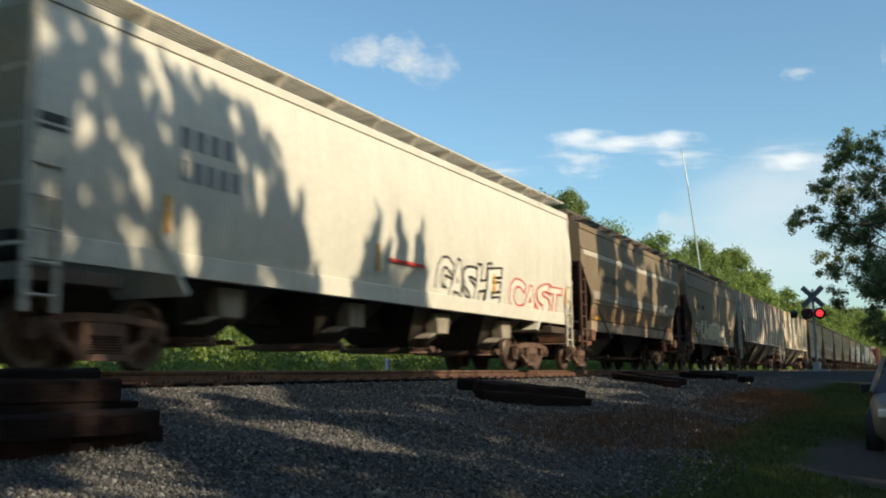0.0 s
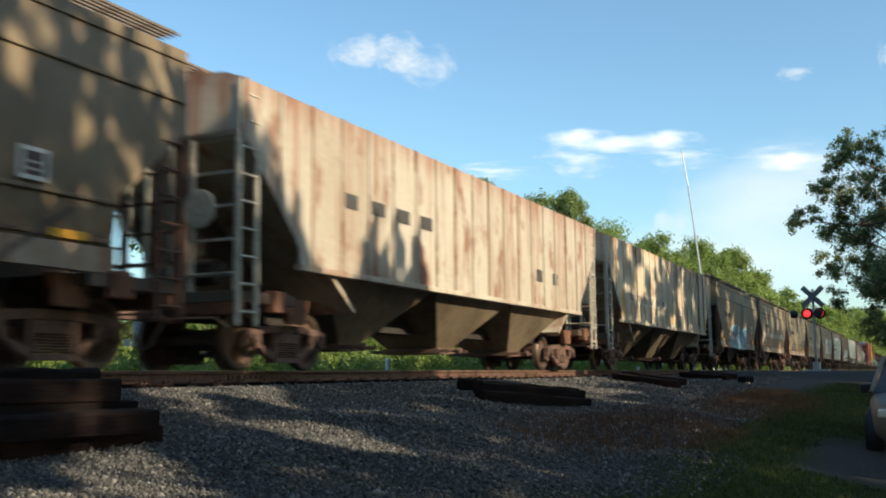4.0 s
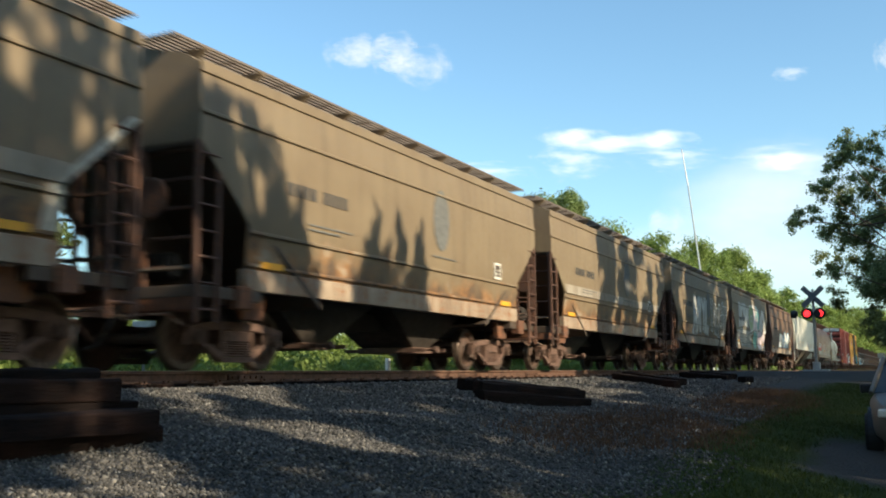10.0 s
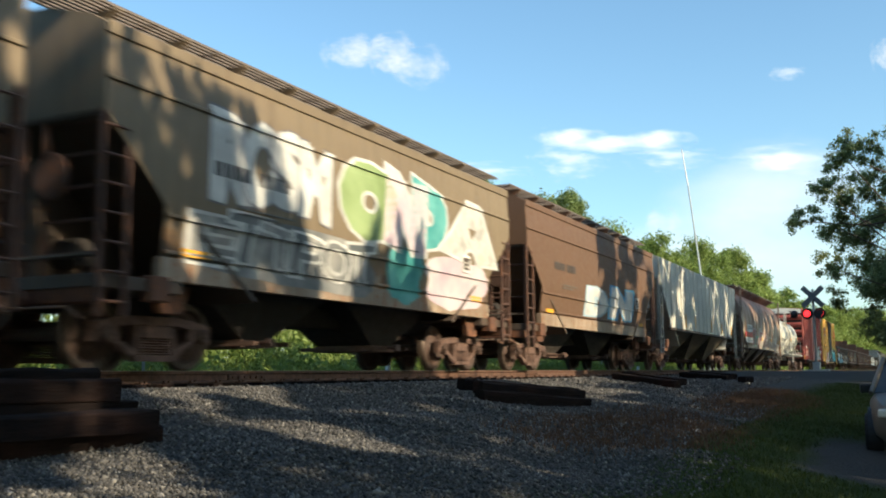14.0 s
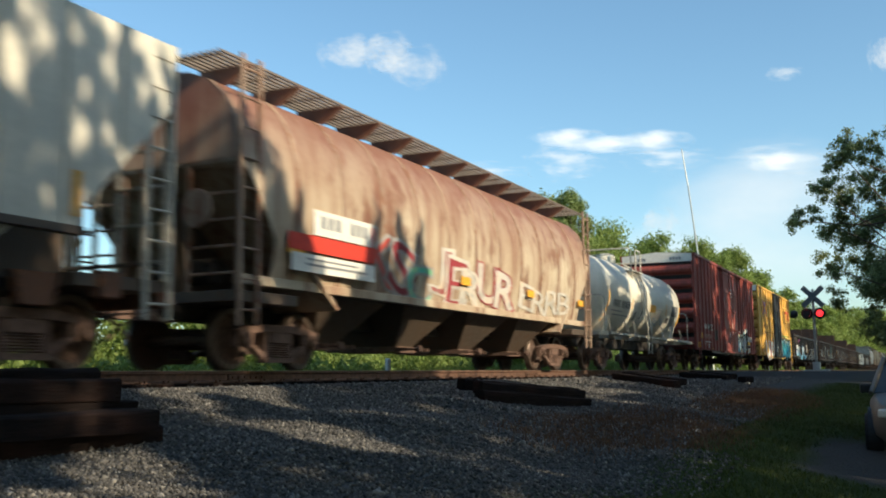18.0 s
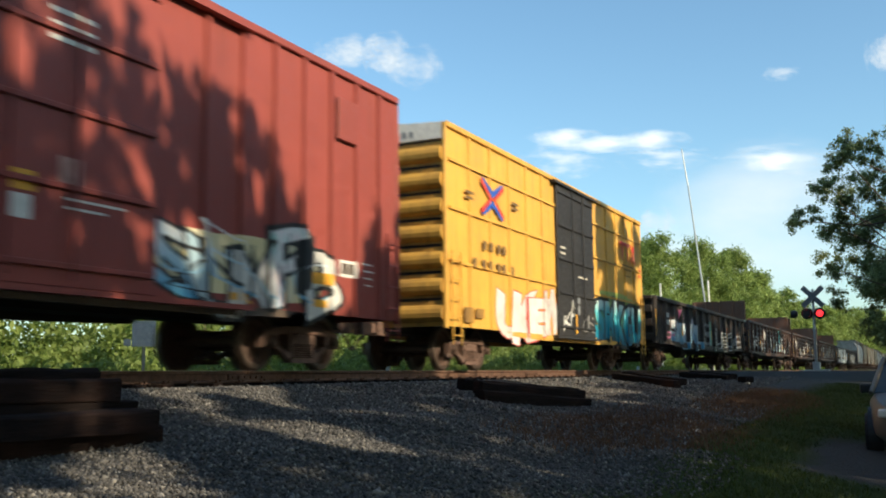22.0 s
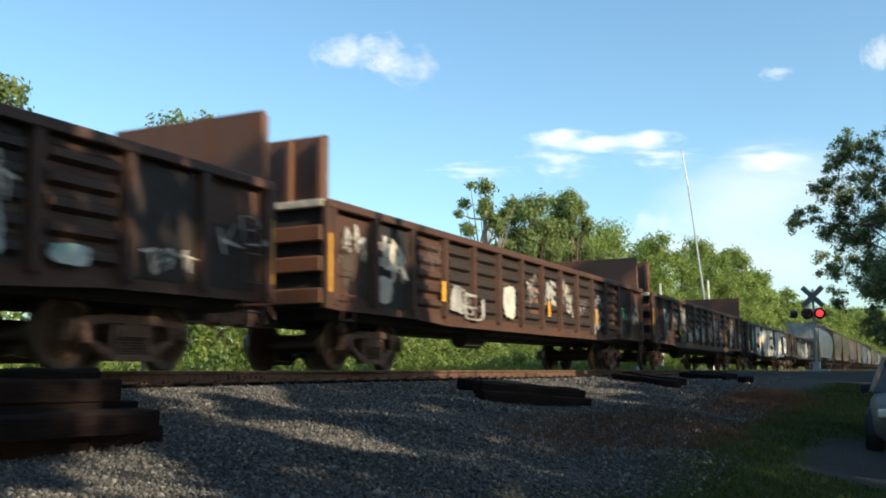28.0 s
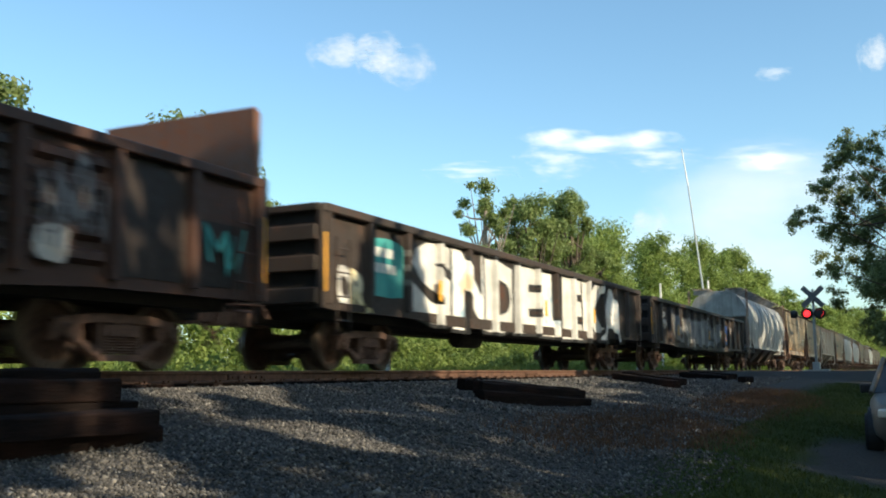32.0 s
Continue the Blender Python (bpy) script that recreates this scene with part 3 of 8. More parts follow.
def hopper(s_front, s_rear, spec, label, group="covered hoppers of the train"):
    """A covered hopper. spec: prof, roof, cut heights, bays, colours."""
    half, mid = (s_rear - s_front) / 2, (s_rear + s_front) / 2
    car = thing("covered_hopper_car", label, "hopper car", group, at=(0, mid, 0))
    CARS.append((car, mid))
    prof, roof, body = spec["prof"], spec["roof"], spec["mat"]
    zc, zd, cut = spec["z_cut"], spec["z_cut_low"], spec["cut"]
    zb, zt = prof[0][1], prof[-1][1]
    hw = max(x for x, z in prof)
    K = (spec["key"], round(half, 2))

    def ext(z):
        if z >= zc:
            return half
        if z <= zd:
            return half - cut
        return half - cut * (zc - z) / (zc - zd)

    def prof_x(z):
        for (xa, za), (xb, zb_) in zip(prof, prof[1:]):
            if za <= z <= zb_:
                return xa + (xb - xa) * (z - za) / (zb_ - za)
        return prof[-1][0]
    zs = sorted({z for _, z in prof} | {zc, zd})
    fine = [(prof_x(z), z) for z in zs]
    for s in (1, -1):
        part("side_sheet", lambda: loft_side(fine, ext, s), body, car, key=(K, "side", s))
        part("end_sheet", lambda: end_sheet(fine, roof, zc, s * half, s), spec.get("end_mat", body), car, key=(K, "end", s))

        def slope():
            y1, y2 = half - 0.02, half - spec.get("slope_run", 2.6)
            return Geo().prism([(s * y1, zc), (s * y1, zc - 0.05), (s * y2, 0.95), (s * (y2 - 0.05), 1.0)], -hw + 0.06, hw - 0.06)
        # web in shade-dark paint, closes the gap below the slope sheet
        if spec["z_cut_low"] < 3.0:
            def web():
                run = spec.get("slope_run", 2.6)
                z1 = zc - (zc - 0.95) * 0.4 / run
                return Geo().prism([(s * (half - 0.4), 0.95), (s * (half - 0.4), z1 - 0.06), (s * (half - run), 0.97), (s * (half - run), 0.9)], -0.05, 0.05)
            part("end_web", web, M_SOOTSHADE, car, "web plate under the slope sheet, shade put into its dark colour", key=(K, "web", s))
        # a dark slope_mat puts the shade of the end recess into the sheet's colour
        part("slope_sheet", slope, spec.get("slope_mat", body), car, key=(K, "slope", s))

        def sill():
            e = half - cut + 0.02
            return Geo().box(s * (prof[0][0] - 0.10), s * (prof[0][0] + 0.035), -half + 0.15 if spec.get("long_sill") else -e, half - 0.15 if spec.get("long_sill") else e, zb - spec["sill_h"], zb)
        part("side_sill", sill, spec.get("sill_mat", body), car, key=(K, "sill", s), bevel=0.008)
    part("roof", lambda: g_roof(prof[-1], roof, half), spec.get("roof_mat", body), car, key=(K, "roof"))
    # eave angle and ridge strips along the side
    for zr in spec.get("ridges", ()):
        x = prof_x(zr)
        part("ridge", Geo().box(x - 0.01, x + 0.035, -ext(zr) + 0.02, ext(zr) - 0.02, zr - 0.025, zr + 0.025), body, car, bevel=0.008)
    if spec.get("eave"):
        h = spec["eave"]
        for s in (1, -1):
            part("eave", Geo().box(s * (prof[-1][0] - 0.02), s * (prof[-1][0] + 0.05), -half, half, zt - h, zt + 0.03), spec.get("eave_mat", body), car, key=(K, "eave", s), bevel=0.01)
    # ribs
    if spec.get("ribs"):
        n = spec["ribs"]
        for k in range(n + 1):
            y = -half + 0.06 + (2 * half - 0.12) * k / n
            z_lo = zb
            for z in [zd + (zc - zd) * q / 40 for q in range(41)]:
                if ext(z) >= abs(y):
                    z_lo = zb if abs(y) <= half - cut else z
                    break
            pts = [(z, prof_x(z)) for z in zs if z > z_lo + 0.02]
            pts = [(z_lo, prof_x(z_lo))] + pts
            poly = [(x - 0.005, z) for z, x in pts] + [(x + spec["rib_d"], z) for z, x in pts[::-1]]
            w = spec["rib_w"]
            part("rib", (lambda poly=poly, w=w: Geo().prism(poly, -w / 2, w / 2, "y")), spec.get("rib_mat", body), car, key=(K, "rib", round(z_lo, 2)), at=(0, y, 0))
    # running boards on the roof
    zr = max(z for _, z in roof)
    rb = spec.get("board", ((-0.42, 0.42),))
    for a, b in rb:
        def board():
            g, m, z = Geo(), 9, spec["board_z"]
            for k in range(m):
                x = a + (b - a) * k / (m - 1)
                g.box(x - 0.019, x + 0.019, -half - 0.2, half + 0.2, z - 0.035, z)
            for k in range(int(2 * half / 0.65) + 1):
                y = -half - 0.15 + k * 0.65
                g.box(a, b, y, y + 0.05, z - 0.045, z - 0.034)
            return g
        part("running_board", board, spec.get("board_mat", M_GRATE), car, "ridged steel roof walk", key=(K, "board", a))
        step = spec.get("bracket_step", 1.3)
        for k in range(int(2 * half / step)):
            def brk():
                zr_, zt_ = spec["roof_z"], spec["board_z"] - 0.02
                return Geo().prism([(a - 0.05, zt_), (b + 0.02, zt_), (b + 0.02, zt_ - 0.05), (a + 0.6 * (b - a), zr_), (a - 0.05, zr_)], -0.03, 0.03, "y")
            part("board_bracket", brk, spec.get("bracket_mat", body), car, key=(K, "brk", a), at=(0, -half + 0.5 + k * step, 0))
    if spec.get("hatch", True):
        part("roof_hatch", lambda: Geo().box(-0.3, 0.3, -half + 1.2, half - 1.2, zr - 0.02, zr + 0.09), spec.get("roof_mat", body), car, key=(K, "hatch"), bevel=0.02)
    # hopper bays below the sill
    nb = spec["bays"]
    span = 2 * (half - spec["bay_in"])
    for k in range(nb):
        y = -span / 2 + span * (k + 0.5) / nb
        w, wz = span / nb, zb - spec["sill_h"] * 0.5

        def bay():
            g = Geo()
            top, low, xt, xl = w / 2 * spec.get("bay_fill", 0.97), 0.36, spec.get("bay_x", hw - 0.14), 0.62
            vs = [(sx * xt, sy * top, wz) for sx in (-1, 1) for sy in (-1, 1)] + [(sx * xl, sy * low, 0.48) for sx in (-1, 1) for sy in (-1, 1)]
            g.add(vs, [(0, 1, 3, 2), (4, 6, 7, 5), (0, 4, 5, 1), (2, 3, 7, 6), (0, 2, 6, 4), (1, 5, 7, 3)])
            return g
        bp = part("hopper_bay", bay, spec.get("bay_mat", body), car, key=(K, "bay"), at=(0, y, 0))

        def gate():
            g = Geo()
            g.box(-0.66, 0.66, -0.42, 0.42, 0.36, 0.48)
            g.box(-0.95, 0.95, -0.47, -0.42, 0.38, 0.45)
            g.box(-0.95, 0.95, 0.42, 0.47, 0.38, 0.45)
            g.tube([(0.66, -0.3, 0.42), (1.1, -0.3, 0.42)], 0.03, 6)
            g.lathe([(0.07, 1.08), (0.07, 1.16)], 8, "x", (0, -0.3, 0.42))
            return g
        part("outlet_gate", gate, M_TRUCK, bp, key="gate")
        if spec.get("chute"):
            def chute():
                g = Geo().prism([(-0.30, 1.16), (0.30, 1.16), (0.24, 0.74), (-0.24, 0.74)], 0.98, 1.26)
                return g.prism([(-0.62, 0.62), (-0.28, 0.72), (-0.28, 0.76), (-0.62, 0.66)], 0.90, 1.24)
            part("outlet_chute", chute, M_BAYPALE, bp, "pale grey outlet chute", key="chute", bevel=0.015)
    # end platforms, ladders, posts
    zp = spec.get("plat_z", 1.12)
    for s in (1, -1):
        part("end_platform", lambda: Geo().box(-hw + 0.08, hw - 0.08, min(s * half, s * (half - 1.5)), max(s * half, s * (half - 1.5)), zp - 0.16, zp), spec.get("plat_mat", M_SOOTSHADE), car, key=(K, "plat", s), bevel=0.01)
        lm = spec.get("lad_mat", M_POST)
        lt = spec.get("lad_top", zc)
        for sx in (1, -1):
            y0 = (half - 0.45) if s > 0 else -half
            o = part("ladder", lambda: g_ladder(0.42, 0.62, lt, spec.get("rungs", 7)), lm, car, "side ladder", key=(K, "lad"), at=(sx * (hw - 0.03), y0, 0))
        if spec.get("cage", True):
            ye = s * (half - 0.06)
            for x in (-hw + 0.1, -0.62, -0.25, 0.25, 0.62, hw - 0.1):
                part("end_post", lambda: Geo().box(-0.03, 0.03, -0.03, 0.03, zp, zc), lm, car, key=(K, "post"), at=(x, ye, 0))
            for k in range(5):
                z = zp + 0.25 + k * (zc - zp - 0.35) / 4
                for x in (-1, 1):
                    part("grab_iron", lambda: Geo().tube([(-(hw - 0.72) / 2, 0, 0), ((hw - 0.72) / 2, 0, 0)], 0.022, 5), lm, car, key=("iron", round(hw, 2)), at=(x * (hw + 0.52) / 2, ye - 0.03 * s, z))
        if spec.get("end_gear"):
            ye = s * half
            part("end_sill", lambda: Geo().box(-hw + 0.12, hw - 0.12, -0.09, 0.09, 0.78, 0.98), M_ENDRUST, car, "orange rusted end sill", key="endsill", at=(0, ye - 0.10 * s, 0), bevel=0.015)
            for sx in (1, -1):
                part("bolster_web", lambda: Geo().prism([(-0.22, 0.72), (0.22, 0.72), (0.32, 1.10), (-0.32, 1.10)], -0.06, 0.06), M_ENDRUST, car, "rusted bolster end", key="bolweb", at=(sx * (hw - 0.34), s * (half - spec["truck_in"]), 0), bevel=0.012)
                part("jacking_pad", lambda: Geo().box(-0.10, 0.10, -0.16, 0.16, 0.84, 1.16), M_ENDRUST, car, key="jackpad", at=(sx * (hw - 0.10), s * (half - 1.02), 0), bevel=0.015)
                part("corner_bracket", lambda: Geo().prism([(-0.12, -0.05), (0.12, -0.05), (0.12, 0.05), (-0.12, 0.10)], 0.0, 0.16, "z"), M_LADDER_W, car, "worn pale corner bracket", key="cornbr", at=(sx * (hw - 0.16), ye - 0.10 * s, zc - 0.03), bevel=0.01)
            part("crossover_step", lambda: Geo().box(-hw + 0.2, hw - 0.2, -0.10, 0.10, zp + 0.22, zp + 0.25), M_GRATE, car, "worn steel crossover step", key=(K, "cross"), at=(0, ye - 0.12 * s, 0))
            part("uncoupling_lever", lambda: Geo().tube([(-0.1, 0, 0.80), (0.35, 0, 0.74), (1.15, 0, 0.74), (1.36, 0.05, 0.60)], 0.016, 5), M_POST, car, key="uncouple", at=(0, ye + 0.06 * s, 0))
            part("air_hose", lambda: Geo().tube([(0.30, 0, 0.72), (0.32, -0.16, 0.55), (0.30, -0.30, 0.34), (0.24, -0.46, 0.28)], 0.028, 6), M_UNDER, car, key=("hose", s), at=(0, ye + 0.10 * s, 0))
    add_gear(car, half, spec["truck_in"])
    # air reservoir, brake cylinder and brake wheel at the front end
    part("brake_cylinder", lambda: Geo().lathe([(0.17, -0.5), (0.2, -0.45), (0.2, 0.45), (0.17, 0.5)], 12, "x", (0, 0, 1.5)), M_UNDER, car, key="brakecyl", at=(0, -half + 0.85, 0))
    part("brake_wheel", lambda: Geo().lathe([(0.27, -0.02), (0.29, 0.0), (0.27, 0.02), (0.24, 0.0)], 16, "y", (0.85, 0, 2.3)), lm, car, key="brakewheel", at=(0, -half - 0.06, 0))
    return car, half, prof_x


SPEC_TWOBAY = dict(key="twobay", prof=[(1.50, 1.42), (1.56, 1.9), (1.60, 2.3), (1.61, 3.3), (1.57, 4.00), (1.55, 4.12)],
                   roof=[(1.55, 4.12), (1.30, 4.27), (0.6, 4.45), (0, 4.50)], mat=M_BROWN, sill_mat=M_SILLR, z_cut=3.05, z_cut_low=2.05, cut=1.12,
                   sill_h=0.30, ridges=(3.45, 1.95, 1.49), eave=0.13, bays=2, bay_in=2.3, bay_fill=0.90, bay_x=0.85, bay_mat=M_BAYSHADE, board=((0.50, 1.25), (-1.25, -0.50)), board_z=4.53, roof_z=4.26,
                   truck_in=1.55, slope_run=3.0, slope_mat=M_SOOTSHADE, lad_mat=M_CAGE, end_gear=True, long_sill=False)
SPEC_RIBBED = dict(key="ribbed", prof=[(1.53, 1.62), (1.53, 3.0), (1.53, 4.18)], roof=[(1.53, 4.18), (1.2, 4.30), (0, 4.42)], mat=M_CREAM,
                   z_cut=3.42, z_cut_low=1.85, cut=1.5, sill_h=0.10, ribs=19, rib_d=0.04, rib_w=0.07, bays=3, bay_in=2.4, bay_x=1.40, bay_mat=M_BAYTAN, board=((-0.4, 0.4),), board_z=4.60, roof_z=4.35,
                   truck_in=1.85, slope_run=3.2, end_gear=True, lad_mat=M_LADDER_W, lad_top=4.15, rungs=9, cage=True, long_sill=False)
SPEC_ROUND = dict(key="round", prof=[(1.46, 1.36), (1.54, 1.75), (1.60, 2.3), (1.61, 2.75), (1.56, 3.2), (1.44, 3.6), (1.24, 3.95), (0.98, 4.2)],
                  roof=[(0.98, 4.2), (0.6, 4.36), (0, 4.42)], mat=M_TANROUND, z_cut=3.0, z_cut_low=1.9, cut=0.9, sill_h=0.14, ribs=12, rib_d=0.012, rib_w=0.13, rib_mat=M_POST, bays=4, bay_in=2.2, bay_fill=0.8,
                  bay_x=1.3, bay_mat=M_SOOTSHADE, board=((0.45, 1.32), (-1.32, -0.45)), board_z=4.55, roof_z=4.25, truck_in=1.7, lad_top=4.5, rungs=9, long_sill=True)
SPEC_WHITE = dict(SPEC_ROUND, key="white", prof=[(1.50, 1.50), (1.56, 1.85), (1.61, 2.3), (1.62, 2.9), (1.59, 3.5), (1.53, 4.0), (1.49, 4.22)],
                  roof=[(1.49, 4.22), (1.2, 4.32), (0, 4.42)], mat=M_WHITE, ribs=0, eave=0.12, sill_h=0.30, bays=4, bay_fill=0.75, board=((0.75, 1.35), (-1.35, -0.75)), board_z=4.62, roof_z=4.3,
                  z_cut=4.1, z_cut_low=4.0, cut=0.05, lad_mat=M_LADDER_W, bay_mat=M_BAYSHADE, chute=True, lad_top=2.4, rungs=5, board_mat=M_LADDER_W, bracket_mat=M_LADDER_W, bracket_step=1.5)

# ---- tank car, boxcars, gondolas ----
def tank_car(s_front, s_rear):
    half, mid = (s_rear - s_front) / 2, (s_rear + s_front) / 2
    car = thing("tank_car", "white tank car with top platform and side walkway rails", "tank car", at=(0, mid, 0))
    CARS.append((car, mid))
    R, zc, hl = 1.36, 2.48, half - 0.75
    g = Geo()
    g.smooth = True
    g.lathe([(0.02, -hl), (0.45, -hl + 0.05), (0.85, -hl + 0.17), (1.15, -hl + 0.36), (1.31, -hl + 0.58), (R, -hl + 0.8), (R, -1.2), (R + 0.008, -1.18), (R + 0.008, -1.1), (R, -1.08), (R, hl - 0.8),
             (1.31, hl - 0.58), (1.15, hl - 0.36), (0.85, hl - 0.17), (0.45, hl - 0.05), (0.02, hl)], 48, "y", (0, 0, zc))
    part("tank", g, M_TANK, car, "white painted steel tank shell")
    for s in (-1, 1):
        g = Geo()
        g.prism([(-1.0, 1.12), (1.0, 1.12), (1.18, 1.75), (0.8, 1.5), (0, 1.3), (-0.8, 1.5), (-1.18, 1.75)], s * (half - 2.0) - 0.25, s * (half - 2.0) + 0.25, "y")
        part("saddle", g, M_TANK, car)
        g = Geo().box(-1.5, 1.5, min(s * half, s * (half - 0.9)), max(s * half, s * (half - 0.9)), 1.05, 1.17)
        part("end_platform", g, M_LADDER_W, car, bevel=0.01)
        e = s * (hl + 0.06)
        part("end_handrail", Geo().tube([(1.46, e, 1.15), (1.46, e, 2.20), (1.36, e, 2.31), (-1.36, e, 2.31), (-1.46, e, 2.20), (-1.46, e, 1.15)], 0.022, 6), M_LADDER_W, car, "bent tube handrail across the end")
    for sx in (-1, 1):
        part("side_walkway", Geo().box(sx * 1.36 if sx > 0 else -1.56, 1.56 if sx > 0 else -1.36, -half + 0.9, half - 0.9, 1.10, 1.17), M_LADDER_W, car)
        for y in (-half + 1.6, -half + 3.4, -2.0, 2.0, half - 3.4, half - 1.6):
            part("walkway_bracket", lambda: Geo().box(sx * 1.0, sx * 1.5, -0.05, 0.05, 1.0, 1.12).tube([(sx * 1.45, -0.25, 1.12), (sx * 1.3, 0, 1.62), (sx * 1.45, 0.25, 1.12)], 0.015, 5), M_LADDER_W, car, key=("walkbrk", sx), at=(0, y, 0))
        g = Geo()
        for y in (-1.13, -0.65):
            pts = [(sx * 1.58, y, 0.55), (sx * 1.58, y, 1.5)] + [(sx * (R + 0.10) * math.cos(a), y, zc + (R + 0.10) * math.sin(a)) for a in (-0.2, 0.15, 0.5, 0.8, 1.05)]
            g.tube(pts, 0.024, 6)
        for k, a in enumerate((-0.45, -0.22, 0.0, 0.22, 0.44, 0.66, 0.88)):
            x, z = (R + 0.10) * math.cos(a), zc + (R + 0.10) * math.sin(a)
            g.tube([(sx * x, -1.13, z), (sx * x, -0.65, z)], 0.014, 5)
        for z in (0.62, 0.9):
            g.tube([(sx * 1.58, -1.13, z), (sx * 1.58, -0.65, z)], 0.014, 5)
        part("ladder", g, M_LADDER_W, car)
    for sx in (-1, 1):
        g = Geo().box(min(sx * 0.72, sx * 1.22), max(sx * 0.72, sx * 1.22), -1.66, -0.18, 3.42, 3.46)
        g.box(min(sx * 0.9, sx * 1.2), max(sx * 0.9, sx * 1.2), -1.55, -1.50, 3.1, 3.42).box(min(sx * 0.9, sx * 1.2), max(sx * 0.9, sx * 1.2), -0.35, -0.30, 3.1, 3.42)
        part("top_platform", g, M_LADDER_W, car, "white grating platform beside the manway")
    zt, y0, y1 = 3.44, -1.62, -0.30
    for sx in (-1, 1):
        x = sx * 1.18
        part("platform_rail", Geo().tube([(x, -1.0, zt), (x, -1.0, zt + 0.70), (x, -0.92, zt + 0.78), (x, y1 - 0.08, zt + 0.78), (x, y1, zt + 0.70), (x, y1, zt)], 0.026, 6), M_LADDER_W, car, "bent tube safety railing")
    part("platform_rail", Geo().tube([(-1.18, y0, zt), (-1.18, y0, zt + 0.68), (-1.1, y0, zt + 0.79), (1.1, y0, zt + 0.79), (1.18, y0, zt + 0.68), (1.18, y0, zt)], 0.028, 6), M_LADDER_W, car, "bent tube safety railing")
    part("platform_rail", Geo().tube([(-1.18, y1, zt + 0.40), (1.18, y1, zt + 0.40)], 0.022, 6), M_LADDER_W, car, "tube across the platform end")
    part("platform_rail", Geo().tube([(-0.7, y0 - 0.5, 3.8), (-0.7, y0 - 0.5, 3.98), (0.7, y0 - 0.5, 3.98), (0.7, y0 - 0.5, 3.8)], 0.02, 6), M_LADDER_W, car, "short grab rail")
    for name, x, y, prof in (("manway", 0.1, -1.05, [(0.32, 3.7), (0.34, 4.00), (0.30, 4.08), (0.18, 4.14), (0.02, 4.16)]), ("valve", 0.45, -1.5, [(0.14, 3.6), (0.14, 3.98), (0.05, 4.04)])):
        g = Geo()
        g.smooth = True
        g.lathe(prof, 18, "z", (x, y, 0))
        part(name, g, M_TANK, car)
    # markings follow the shell
    def curved(y0, y1, z0, z1, mat, label):
        g = Geo()
        n = 4
        vs = []
        for k in range(n + 1):
            z = z0 + (z1 - z0) * k / n
            x = math.sqrt(max(0.01, (R + 0.006) ** 2 - (z - zc) ** 2))
            vs += [(x, y0, z), (x, y1, z)]
        g.add(vs, [(2 * k, 2 * k + 1, 2 * k + 3, 2 * k + 2) for k in range(n)])
        part("marking", g, mat, car, label)
    for k in range(9):
        y = -4.45 + 0.21 * k + (0.20 if k > 3 else 0)
        curved(y, y + 0.12, 2.03, 2.27, M_DARKMARK, "dark stencilled reporting mark bar")
    for k, w in enumerate((1.3, 1.9)):
        curved(-4.5 + 0.3 * k, -4.5 + 0.3 * k + w, 1.90 - k * 0.12, 1.935 - k * 0.12, M_GREYMARK, "line of small stencilling")
    curved(0.32, 1.10, 2.10, 2.36, M_YSTRIPE, "orange placard")
    curved(3.63, 4.67, 2.08, 2.50, M_GREYMARK, "grey stencilled data panel")
    for k in range(5):
        curved(3.70, 4.60, 2.125 + 0.075 * k, 2.16 + 0.075 * k, M_DARKMARK, "row of dark stencilling")
    curved(2.92, 3.41, 1.80, 2.00, M_DARKMARK, "dark stencilled data panel")
    for k in range(4):
        curved(0.08, 0.66 - 0.1 * (k % 2), 1.97 - k * 0.065, 1.995 - k * 0.065, M_GREYMARK, "line of small stencilling")
    for k in range(5):
        curved(1.24, 2.24 - 0.12 * (k % 3), 2.20 - k * 0.07, 2.225 - k * 0.07, M_GREYMARK, "line of small stencilling")
        curved(3.62, 4.1, 1.98 - k * 0.05, 1.995 - k * 0.05, M_GREYMARK, "line of small stencilling")
    for y, w, z0, z1 in ((-5.04, 0.13, 1.55, 2.55), (4.92, 0.11, 1.70, 2.52), (-2.20, 0.10, 2.05, 2.40), (2.74, 0.10, 2.06, 2.50)):
        curved(y, y + w, z0, z1, M_YSTRIPE, "yellow reflector strip")
    for y0, z0, word, w, h, mat in ((-2.1, 1.72, "DIAJ", 1.4, 0.34, M_DARKMARK), (0.9, 1.66, "ZBESK", 1.9, 0.28, S_BLUEFADE)):
        piece(car, lambda y, z: math.sqrt(max(0.01, R * R - (z - zc) ** 2)), y0, z0, w, h, word, mat, None, 3, -0.025, 0, ((), [1.4 + 0.1 * k for k in range(14)]), 1.8)
    add_gear(car, half, 1.55)
    return car


def g_corrugated(w, z0, z1, n, d=0.07):
    """End wall with horizontal bulged corrugations; faces -Y at y = 0."""
    g = Geo()
    step = (z1 - z0) / n
    pts = [(0.06, z0), (0.0, z0)]
    for k in range(n):
        z = z0 + k * step
        pts += [(0.0, z + step * 0.16)] + [(-d * math.sin(math.pi * q / 6), z + step * (0.16 + 0.62 * (1 - math.cos(math.pi * q / 6)) / 2)) for q in range(1, 6)] + [(0.0, z + step * 0.78)]
    pts += [(0.0, z1), (0.06, z1)]
    g.prism([(p[0], p[1]) for p in pts], -w, w)
    return g


